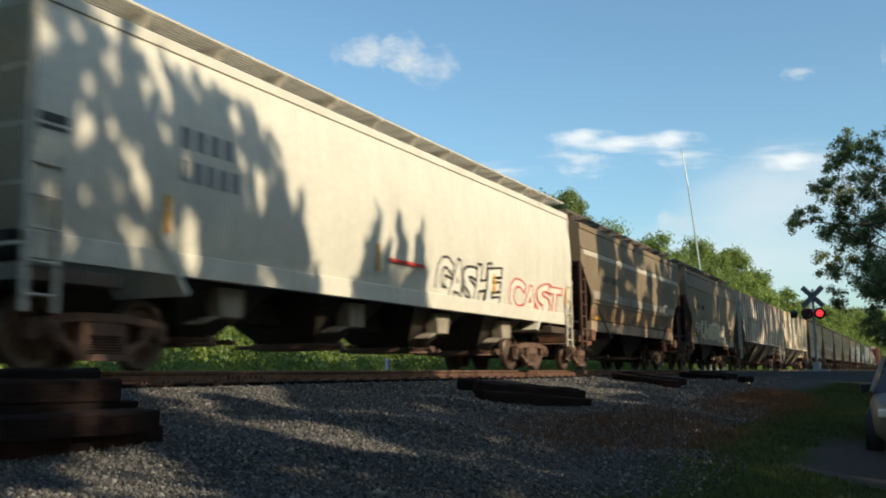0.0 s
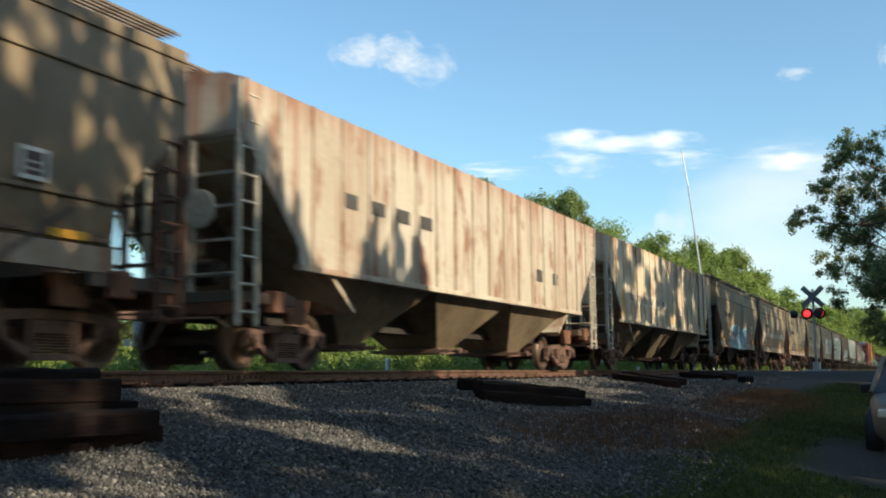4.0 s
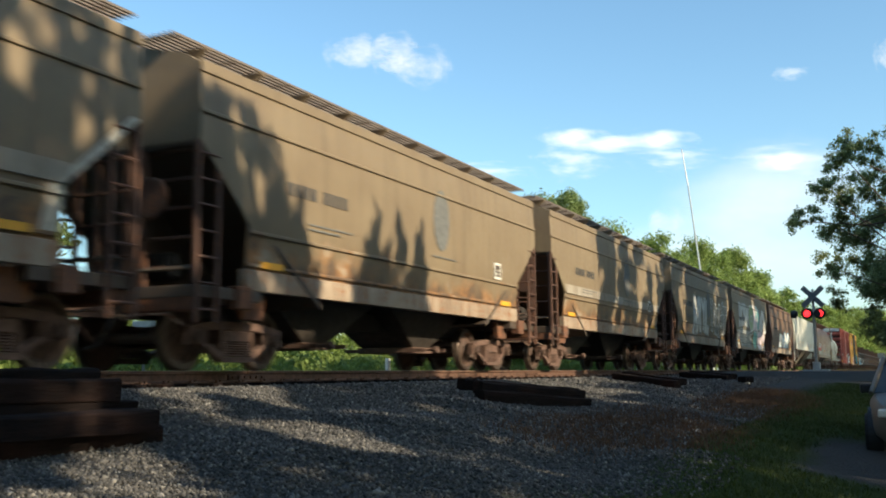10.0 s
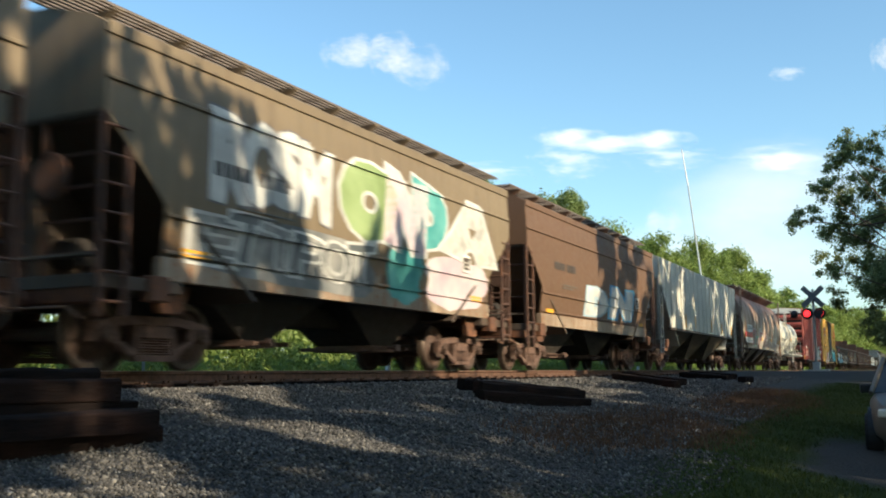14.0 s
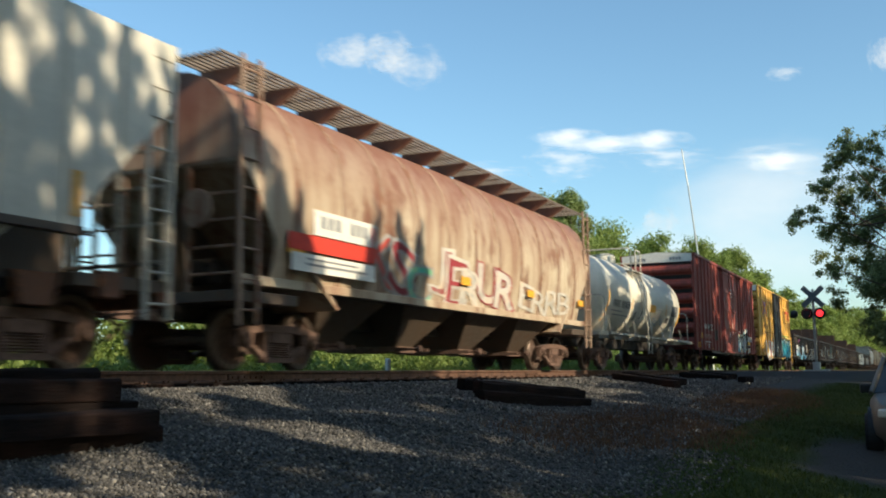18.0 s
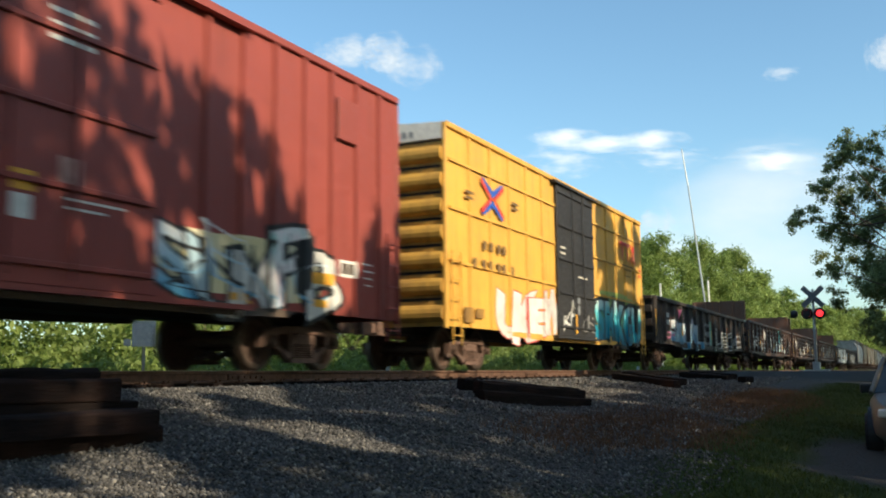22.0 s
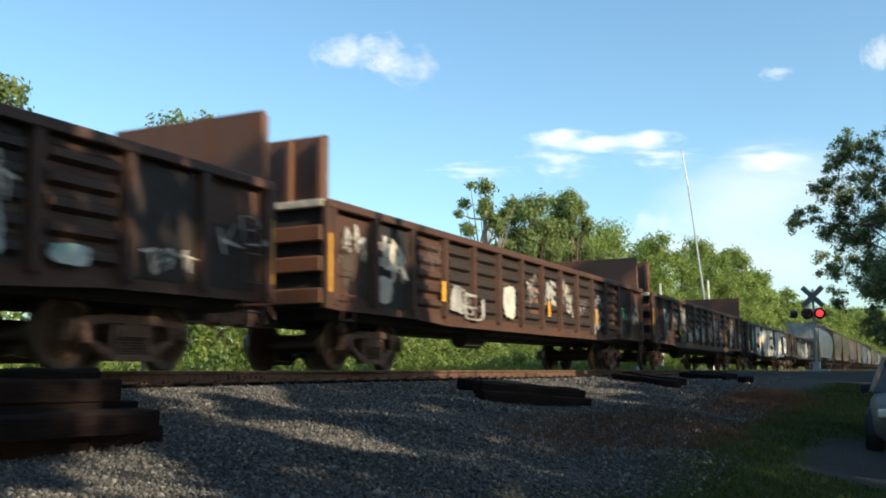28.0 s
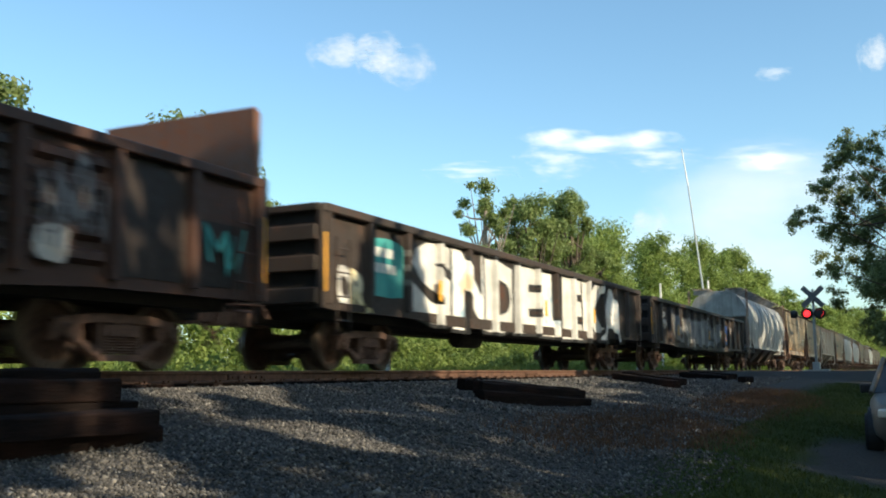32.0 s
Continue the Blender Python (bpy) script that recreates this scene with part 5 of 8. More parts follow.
    for y in (-h + 1.1, -0.8, 3.0, h - 1.2):
        marks(car, 1.62, [(y, y + 0.45, 1.75, 1.92)], M_YSTRIPE, "orange reflective strip")
    tank_car(221.6, 234.8)
    # boxcars
    h = 8.2
    posts = [-h + 0.70 + 0.78 * k for k in range(8)] + [h - 0.70 - 0.78 * k for k in range(7)]
    car, h, hw = boxcar(235.35, 251.75, 4.98, M_RED, "oxide red ribbed boxcar with graffiti near its end", posts, (-1.75, 1.85), M_RED, "red", M_RED)
    sides, bends = flat_side(hw, posts, 0.062, 0.03, 0.05)

    def dabs(spots, mat, label, at=None):
        for a, b, c, d in spots:
            painted("marking", car, at or sides, [(a, c), (b, c), (b, d), (a, d)], mat, label, bends if not at else ((), ()))

    def raised(y, z):
        return sides(y, z) + 0.004

    def on_door(y, z):
        return hw + 0.094
    dabs([(-6.42, -6.24, 1.80, 2.03), (-6.17, -5.98, 1.80, 2.03)], M_WHITEMARK, "white stencilled reporting mark bar")
    dabs([(-5.76, -5.13, 1.78, 2.05)], M_SOOTSHADE, "black painted-out patch")
    dabs([(-5.66, -5.55, 1.82, 2.0), (-5.42, -5.30, 1.84, 2.0)], M_WHITEMARK, "white stencilled bar", raised)
    dabs([(-6.45 + 0.2 * k, -6.32 + 0.2 * k, 1.40, 1.58) for k in range(3)] + [(-5.68 + 0.2 * k, -5.55 + 0.2 * k, 1.40, 1.60) for k in range(3)], M_REDPALE, "faded pink number bar")
    dabs([(-6.42, -5.95, 1.22, 1.26), (-6.42, -6.05, 1.13, 1.16), (-5.66, -5.2, 1.22, 1.27), (-5.66, -5.25, 1.10, 1.15), (-5.6, -5.3, 1.0, 1.05), (7.0, 7.3, 1.78, 1.81), (7.0, 7.35, 1.66, 1.69), (7.0, 7.3, 1.54, 1.57), (7.05, 7.3, 1.42, 1.45)], M_WHITEMARK, "line of small white stencilling")
    dabs([(-4.82, -4.45, 1.78, 2.06), (6.24, 6.72, 1.52, 1.80)], M_WHITEMARK, "white framed data panel")
    dabs([(-4.76, -4.51, 1.83, 2.01)], M_RED, "red field of a data panel", raised)
    dabs([(6.29, 6.47, 1.57, 1.75), (6.50, 6.67, 1.57, 1.75)], M_SOOTSHADE, "dark field of a data panel", raised)
    dabs([(-7.30, -6.78, 1.38, 1.62), (-7.92, -7.50, 0.97, 1.20)], M_YSTRIPE, "yellow placard")
    dabs([(-7.25, -6.95, 1.16, 1.30)], M_GREYMARK, "pale data panel")
    dabs([(-3.9, -3.45, 1.35, 1.85)], M_SOOTSHADE, "dark painted-out patch")
    dabs([(0.1, 0.75, 3.62 + 0.16 * k, 3.68 + 0.16 * k) for k in range(3)] + [(-0.36, -0.06, 1.58, 1.84), (0.4, 1.3, 1.86, 1.89), (0.4, 1.0, 1.76, 1.79)], M_WHITEMARK, "white stencilled lines on the door", on_door)
    dabs([(-0.38, -0.02, 1.88, 2.10)], M_YSTRIPE, "yellow placard on the door", on_door)
    dabs([(0.3, 0.62, 2.02, 2.34)], M_REDPALE, "faded pink placard on the door", on_door)
    part("route_board", Geo().box(hw + 0.03, hw + 0.075, 6.08, 6.68, 3.78, 4.50), M_RED, car, "small red steel board", bevel=0.012)
    for k in range(7):
        part("reflective_strip", lambda: Geo().box(0, 0.006, 0, 0.32, 0.93, 0.97), M_YSTRIPE, car, "small yellow reflective strip", key="redstrip", at=(hw, -6.7 + 2.05 * k, 0))
    blob_panel(car, sides, 1.70, 6.10, 0.96, 1.94, S_YELLOW, 5, "pale yellow sprayed ground", bends)
    piece(car, sides, 1.75, 0.90, 4.3, 1.12, "SUMPB", (S_SKYFADE, S_PALEB, S_WHITE, S_PINK, S_WHITE), S_BLACK, 2, 0.02, 0.045, bends, 2.2, 1.16)
    piece(car, raised, 2.0, 0.98, 3.6, 0.86, "ZNWI", S_BLACK, None, 9, -0.028, 0, bends, 2.6, 1.2)
    piece(car, raised, 1.9, 1.05, 3.9, 0.72, "UEVC", S_SKYFADE, None, 7, -0.03, 0, bends, 3.0, 1.1)
    dabs([(5.42, 5.95, 1.34, 1.52), (5.45, 5.85, 0.98, 1.10), (3.4, 3.75, 0.96, 1.06)], M_YSTRIPE, "yellow reflective placard", lambda y, z: sides(y, z) + 0.016)
    h = 7.745
    car, h, hw = boxcar(253.83, 269.32, 5.05, M_YELLOW, "bright yellow boxcar with black door and graffiti", [-h + 1.12 * k for k in range(1, 7)] + [h - 1.05 * k for k in range(1, 5)], (-1.15, 2.0), M_BLACKDOOR, "yellow", M_YELLOW)
    for z in (2.2, 3.3, 4.3):
        for a, b in ((-h + 0.1, -1.2), (2.05, h - 0.1)):
            part("side_rail", Geo().box(hw, hw + 0.05, a, b, z - 0.03, z + 0.03), M_YELLOW, car)
    emblem(car, hw + 0.056, -h + 1.72, 3.38, 1.24, 0.82)
    marks(car, hw + 0.056, [(y, y + 0.17, 2.60, 2.80) for y in (-5.98, -5.62, -5.18, -4.86)] + [(y, y + 0.16, 2.18, 2.38) for y in (-6.52, -6.02, -5.66, -5.20, -4.88, -4.36)], M_STENCIL, "brown stencilled reporting mark bars")
    marks(car, hw + 0.056, [(-6.9, -6.45, 3.72, 3.78), (-6.9, -6.5, 3.60, 3.66), (-4.25, -3.85, 3.86, 3.92), (-4.25, -3.9, 3.74, 3.80)], M_STENCIL, "line of small stencilling")
    marks(car, hw + 0.056, [(7.25, 7.55, 3.30, 3.36), (7.25, 7.55, 3.12, 3.18)], M_REDMARK, "faded red stencilled line")
    marks(car, hw + 0.055, [(-7.0, -6.55, 0.98, 1.3), (-6.4, -6.0, 1.1, 1.3)], M_YELLOWDIRT, "grimy data panel")
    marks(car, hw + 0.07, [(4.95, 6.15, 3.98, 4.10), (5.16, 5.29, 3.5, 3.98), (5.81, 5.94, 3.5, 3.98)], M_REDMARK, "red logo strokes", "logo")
    lg = part("logo", Geo().prism([(6.22, 3.5), (6.35, 3.5), (6.72, 4.10), (6.58, 4.10)], hw + 0.066, hw + 0.074).prism([(6.58, 3.5), (6.72, 3.5), (6.35, 4.10), (6.22, 4.10)], hw + 0.075, hw + 0.078), M_REDMARK, car, "red logo cross")
    marks(car, hw + 0.07, [(5.1, 6.5, 3.33, 3.365), (5.4, 6.2, 3.20, 3.235), (5.5, 6.1, 3.0, 3.03)], M_STENCIL, "lines of dark stencilling")
    sides, bends = flat_side(hw, [-h + 1.12 * k for k in range(1, 7)] + [h - 1.05 * k for k in range(1, 5)], 0.05, 0.03, 0.05)
    piece(car, sides, -5.05, 0.86, 3.95, 1.0, "UKEW", S_WHITE, S_RED, 3, 0.075, 0.018, bends, 1.9, 1.2)
    piece(car, lambda y, z: hw + 0.092, -0.8, 1.15, 0.9, 0.55, "KA", S_WHITE, None, 5, 0.0, 0, ((), ()), 2.5, 1.4)
    piece(car, lambda y, z: hw + 0.092, 0.75, 1.0, 1.0, 0.5, "OE", S_GREYM, None, 6, -0.02, 0, ((), ()), 2.5, 1.3)
    marks(car, hw + 0.095, [(0.2, 0.32, 0.98, 1.5)], M_YSTRIPE, "yellow reflective strip")
    marks(car, hw + 0.095, [(0.42, 0.60, 1.5, 1.75), (0.42, 0.60, 1.8, 2.05)], M_GREYMARK, "pale data panel")
    marks(car, hw + 0.095, [(-0.95, -0.55, 3.20, 3.26), (-0.95, -0.55, 3.05, 3.11), (-0.95, -0.55, 2.9, 2.96), (0.5, 1.3, 2.52, 2.57)], M_LADDER_W, "white stencilled lines on the door")
    blob_panel(car, sides, 2.05, h - 0.05, 0.92, 2.46, S_GREENFADE, 2, "green sprayed haze behind lettering", bends)
    piece(car, sides, 2.35, 0.92, 5.0, 1.08, "SMKGU", S_CYANFADE, S_BLACK, 6, 0.05, 0.075, bends, 0.8, 0.98)
    # gondolas
    gon(271.25, 291.05, 2.66, M_GONBLACK, "black gondola car with bold white graffiti", False, (0, 0), "SQUAL", S_MIXW)
    gon(292.6, 312.4, 2.74, M_GONBROWN, "rusty brown bulkhead gondola car with white graffiti", True, (1, 1), "ADETR", S_WHITE)
    gon(313.9, 333.85, 2.74, M_GONBROWN, "rusty brown bulkhead gondola car with mixed graffiti", True, (1, 1), "PWGJR", S_MIX)
    gon(335.3, 355.15, 2.74, M_GONBROWN, "rusty brown bulkhead gondola car with outline graffiti", True, (1, 1), "BREYOS", S_TEALW)
    gon(356.7, 376.5, 2.66, M_GONBLACK, "black gondola car covered in large white letters", False, (0, 0), "SNDELEKA", S_MIXW)
    gon(378.0, 398.2, 2.6, M_GONBLACK, "black gondola car with grey and blue graffiti", False, (0, 0), "UNILW", S_WHITE)
    # the rest of the train, far off
    s = 399.6
    for k in range(13):
        if k in (0, 5, 6, 9):
            hopper(s, s + 16.8, dict(SPEC_ROUND, mat=M_GREY if k != 9 else M_WHITE, key="round" + str(k), rib_mat=M_GREY), "pale grey rounded covered hopper car far down the line")
            s += 18.1
        elif k in (3, 8):
            hopper(s, s + 16.6, dict(SPEC_RIBBED, mat=M_CREAM2, key="ribbed2"), "pale ribbed covered hopper car far down the line")
            s += 17.9
        else:
            brown_hopper(s, s + 12.6)
            s += 13.8


def emblem(car, x, y, z, w, h):
    """A cross of four chevrons: blue above and below, red to the sides."""
    cy, cz, t = y + w / 2, z + h / 2, 0.115
    for mat, word, shapes in ((M_BLUEMARK, "blue", ((0, 1), (0, -1))), (M_REDMARK, "red", ((1, 0), (-1, 0)))):
        for a, b in shapes:
            if b:
                pts = [(cy, cz + b * 0.02), (cy + w / 2, cz + b * h / 2), (cy + w / 2 - 1.25 * t, cz + b * h / 2), (cy, cz + b * (0.02 + 1.35 * t)), (cy - w / 2 + 1.25 * t, cz + b * h / 2), (cy - w / 2, cz + b * h / 2)]
            else:
                pts = [(cy + a * 0.02, cz), (cy + a * (w / 2 + 0.02), cz + h / 2), (cy + a * (w / 2 + 0.02), cz + h / 2 - 1.15 * t), (cy + a * (0.02 + 1.3 * t), cz), (cy + a * (w / 2 + 0.02), cz - h / 2 + 1.15 * t), (cy + a * (w / 2 + 0.02), cz - h / 2)]
            part("emblem", Geo().prism(pts, x - 0.003, x), mat, car, "%s chevron of a crossed emblem" % word)


S_MAROON = spray("maroon_spray_paint", [(0.20, 0.02, 0.03), (0.32, 0.05, 0.06)])
S_BLUED = spray("deep_blue_spray_paint", [(0.02, 0.06, 0.25), (0.05, 0.14, 0.40)])
S_SOOTY = spray("dark_grey_spray_paint", [(0.10, 0.09, 0.08), (0.16, 0.15, 0.13)])
S_GREYG = spray("grey_red_spray_paint", [(0.35, 0.30, 0.25), (0.30, 0.06, 0.06), (0.42, 0.42, 0.38)], scale=2)
S_MIXW = spray("white_mixed_spray_paint", [(0.30, 0.42, 0.50), (0.72, 0.71, 0.67), (0.78, 0.77, 0.73), (0.62, 0.50, 0.35)], scale=1.6)
S_TEALW = spray("teal_white_spray_paint", [(0.10, 0.35, 0.32), (0.55, 0.58, 0.55), (0.70, 0.69, 0.65)], scale=1.2)


def gon(a, b, H, mat, label, corr, heads, word, fill):
    car, h, hw = gondola(a, b, H, mat, label, corr, heads, int(a))
    sides, bends = flat_side(hw + (0.086 if corr else 0.0), [-h + 0.14 + (2 * h - 0.28) * k / 14 for k in range(15)], 0.034 if corr else 0.12, 0.06, 0.10)
    if corr:
        marks(car, hw + 0.010, [(h - 2.85, h - 1.65, 1.12, H - 0.14), (h - 1.45, h - 0.35, 1.12, 2.0)], M_GONDARK, "dark panel near the rear end")
        marks(car, hw + 0.012, [(-h + 1.5, -h + 2.9, 1.1, H - 0.15)], M_PATCH, "black patch behind stencilling")
        marks(car, hw + 0.02, bars(-h + 1.75, 2.12, 3, 0.17, 0.15, 0.06) + bars(-h + 1.75, 1.84, 4, 0.14, 0.15, 0.05), M_WHITEMARK, "white stencilled bars")
    else:
        marks(car, hw + 0.012, bars(-h + 1.75, 2.0, 3, 0.2, 0.17, 0.05) + bars(-h + 1.75, 1.72, 4, 0.16, 0.17, 0.05), M_WHITEMARK, "white stencilled bars")
    rs = random.Random(int(a) + 3)
    for k in range(9):
        y = rs.uniform(-h + 0.5, h - 1.2)
        blob_panel(car, hw + 0.004, y, y + rs.uniform(0.3, 1.0), 1.15 + rs.uniform(0, 0.5), rs.uniform(1.9, 2.4), rs.choice((M_GONDARK, M_GONRUST, M_GONBROWN, M_SOOTSHADE)), k, "scuffed and stained patch")
    big = word in ("SQUAL", "SNDELEKA")
    if word == "SQUAL":
        piece(car, sides, -7.0, 0.98, 5.4, 1.0, word, S_SKYFADE, S_PALEB, 2, 0.055, 0.02, bends, 1.2, 1.08)
        piece(car, sides, -8.0, 1.22, 0.9, 0.25, "O", S_HOT, None, 3, 0.02, 0, bends)
        piece(car, sides, -6.6, 1.95, 5.0, 0.36, "IIIIII", S_HOT, None, 5, -0.03, 0, bends, 2.5, 0.22)
        blob_panel(car, hw + 0.005, 0.30, 1.05, 1.0, 2.25, S_GREEN, 4, "green and white sprayed panel")
        piece(car, sides, -0.7, 1.0, 0.75, 1.15, "8", S_GREYM, None, 1, -0.01, 0, bends)
        piece(car, sides, 1.5, 0.98, 4.3, 0.82, "BUTEBC", S_SOOTY, S_WHITE, 5, 0.02, 0.04, bends)
        piece(car, sides, 6.6, 1.12, 1.7, 0.6, "AE", S_GREYM, None, 4, 0.02, 0, bends)
    elif word == "SNDELEKA":
        piece(car, sides, -6.5, 0.98, 13.9, 1.42, word, (S_WHITE, S_MIXW, S_WHITE), S_BLACK, 2, 0.055, 0.035, bends, 0.35, 1.02)
        piece(car, sides, -9.35, 1.05, 0.85, 0.7, "OR", (S_WHITE, S_YELLOW), None, 2, 0.05, 0, bends)
        piece(car, sides, -8.1, 1.6, 1.1, 0.7, "HE", S_SOOTY, None, 2, 0.02, 0, bends)
        blob_panel(car, hw + 0.006, -h + 1.4, -h + 3.1, 1.2, 2.4, S_TEAL, 3, "teal sprayed patch")
    else:
        if corr:
            piece(car, sides, -h + 4.7, 1.10, 1.5, 0.62, "ZOK" if word[0] == "B" else "SEJ", S_SMOKE, None, 2, -0.015, 0, bends, 2.4, 1.25)
        else:
            piece(car, sides, -h + 4.0, 1.02, 9.0, 1.1, word, S_GREYM, S_SOOTY, 2, 0.03, 0.04, bends)
            blob_panel(car, hw + 0.008, 4.6, 6.4, 1.15, 2.2, S_BLUED, 3, "blue sprayed panel")
        rnd = random.Random(int(a))
        pitch = (2 * h - 0.28) / 14
        for k in range(0, 14):
            y = -h + 0.14 + pitch * k + 0.18
            for _ in range(rnd.choice((0, 1, 1, 2))):
                z = rnd.uniform(1.15, 1.9)
                ww, hh = rnd.uniform(0.5, 0.95), rnd.uniform(0.25, min(0.75, 2.45 - z))
                piece(car, sides, y + rnd.uniform(0, 0.1), z, ww, hh, "".join(rnd.choice("ABEGKMNRSTOUW") for q in range(rnd.choice((2, 3, 4, 5)))), rnd.choice((S_WHITE, S_GREYM, S_GREYM, S_SOOTY2, S_TEAL if k > 8 else S_GREYM, S_PALE)), None, k * 3 + int(z * 10), rnd.choice((-0.03, -0.02, 0.0, 0.03)), 0.05, bends, 2.6, 1.5)
            if rnd.random() < 0.25:
                blob_panel(car, hw + (0.087 if corr and 1 < k < 12 else 0.02), y, y + rnd.uniform(0.5, 0.9), 1.15, rnd.uniform(1.4, 2.0), rnd.choice((S_PALE, S_TEALW, S_GREYM)), k, "sprayed patch of colour")
    for y in (-h + 4.1, 0.3, 4.4):
        marks(car, hw + 0.13, [(y, y + 0.14, 1.35, 1.75)], M_YSTRIPE, "yellow reflective strip")


S_OLIVE = spray("olive_spray_paint", [(0.20, 0.27, 0.10), (0.32, 0.40, 0.18)])
S_LILAC = spray("pale_pink_spray_paint", [(0.50, 0.36, 0.40), (0.60, 0.54, 0.52)])
S_TEAL2 = spray("sea_green_spray_paint", [(0.06, 0.26, 0.24), (0.16, 0.42, 0.38)])
S_HOT = spray("hot_pink_spray_paint", [(0.45, 0.10, 0.22), (0.55, 0.25, 0.35)])
S_PALE = spray("pale_grey_spray_paint", [(0.36, 0.34, 0.30), (0.55, 0.52, 0.47), (0.62, 0.50, 0.36)], scale=2.2)
S_SOOTY2 = spray("grey_outline_spray_paint", [(0.10, 0.09, 0.09), (0.22, 0.21, 0.21)])
S_GREYM = spray("faded_grey_spray_paint", [(0.22, 0.21, 0.20), (0.38, 0.37, 0.35)], scale=2)
build_train()

# ---- ground ----
def smooth(a, b, x):
    t = np.clip((x - a) / (b - a), 0, 1)
    return t * t * (3 - 2 * t)


def ground_z(x, y):
    """Height of the ground: flat track bed, gentle gravel slope to the viewer, road at rail level."""
    x, y = np.asarray(x, float), np.asarray(y, float)
    near = -0.235 - 0.152 * np.clip(x - 2.0, 0, 8.0) - 0.02 * np.clip(x - 10, 0, 10)
    near = near + 0.05 * np.sin(x * 1.7 + y * 0.6) * smooth(2.5, 4, x) + 0.03 * np.sin(y * 1.9 - x) * smooth(2.5, 4, x)
    far = -0.235 - 0.28 * np.clip(-x - 2.2, 0, 2.5) - 0.02 * np.clip(-x - 5, 0, 40)
    z = np.where(x > 0, near, far)
    road = -0.30 + 0.12 * smooth(40, 47, y) - 0.004 * np.abs(x)
    k = smooth(13, 40, y) * (1 - 0.6 * smooth(58, 80, y)) * smooth(1.6, 2.6, np.abs(x))
    return z * (1 - k) + road * k


def ground_mesh():
    xs = np.concatenate([np.array([-1500, -700, -300, -120, -60]), np.arange(-40, -6, 2.0), np.arange(-6, 16, 0.35), np.arange(16, 40, 3.0), np.array([60, 120, 300, 700, 1500])])
    ys = np.concatenate([np.array([-1500, -500, -150, -60]), np.arange(-30, 0, 3.0), np.arange(0, 62, 0.5), np.arange(62, 140, 4.0), np.array([160, 200, 260, 350, 500, 700, 1000, 1600, 2500])])
    X, Y = np.meshgrid(xs, ys)
    Z = ground_z(X, Y)
    v = np.stack([X.ravel(), Y.ravel(), Z.ravel()], 1)
    nx, ny = len(xs), len(ys)
    i = np.arange((ny - 1) * nx).reshape(ny - 1, nx)[:, :-1].ravel()
    f = np.stack([i, i + 1, i + nx + 1, i + nx], 1)
    return quick_mesh("ground", v, f)


def quick_mesh(name, v, f, smooth_=False):
    """A mesh from arrays: v (n,3), f (m,k)."""
    me = bpy.data.meshes.new(name)
    k = f.shape[1]
    me.vertices.add(len(v))
    me.vertices.foreach_set("co", np.asarray(v, np.float32).ravel())
    me.loops.add(f.size)
    me.loops.foreach_set("vertex_index", f.astype(np.int32).ravel())
    me.polygons.add(len(f))
    me.polygons.foreach_set("loop_start", np.arange(0, f.size, k, dtype=np.int32))
    me.polygons.foreach_set("loop_total", np.full(len(f), k, np.int32))
    if smooth_:
        me.polygons.foreach_set("use_smooth", np.ones(len(f), bool))
    me.update(calc_edges=True)
    return me


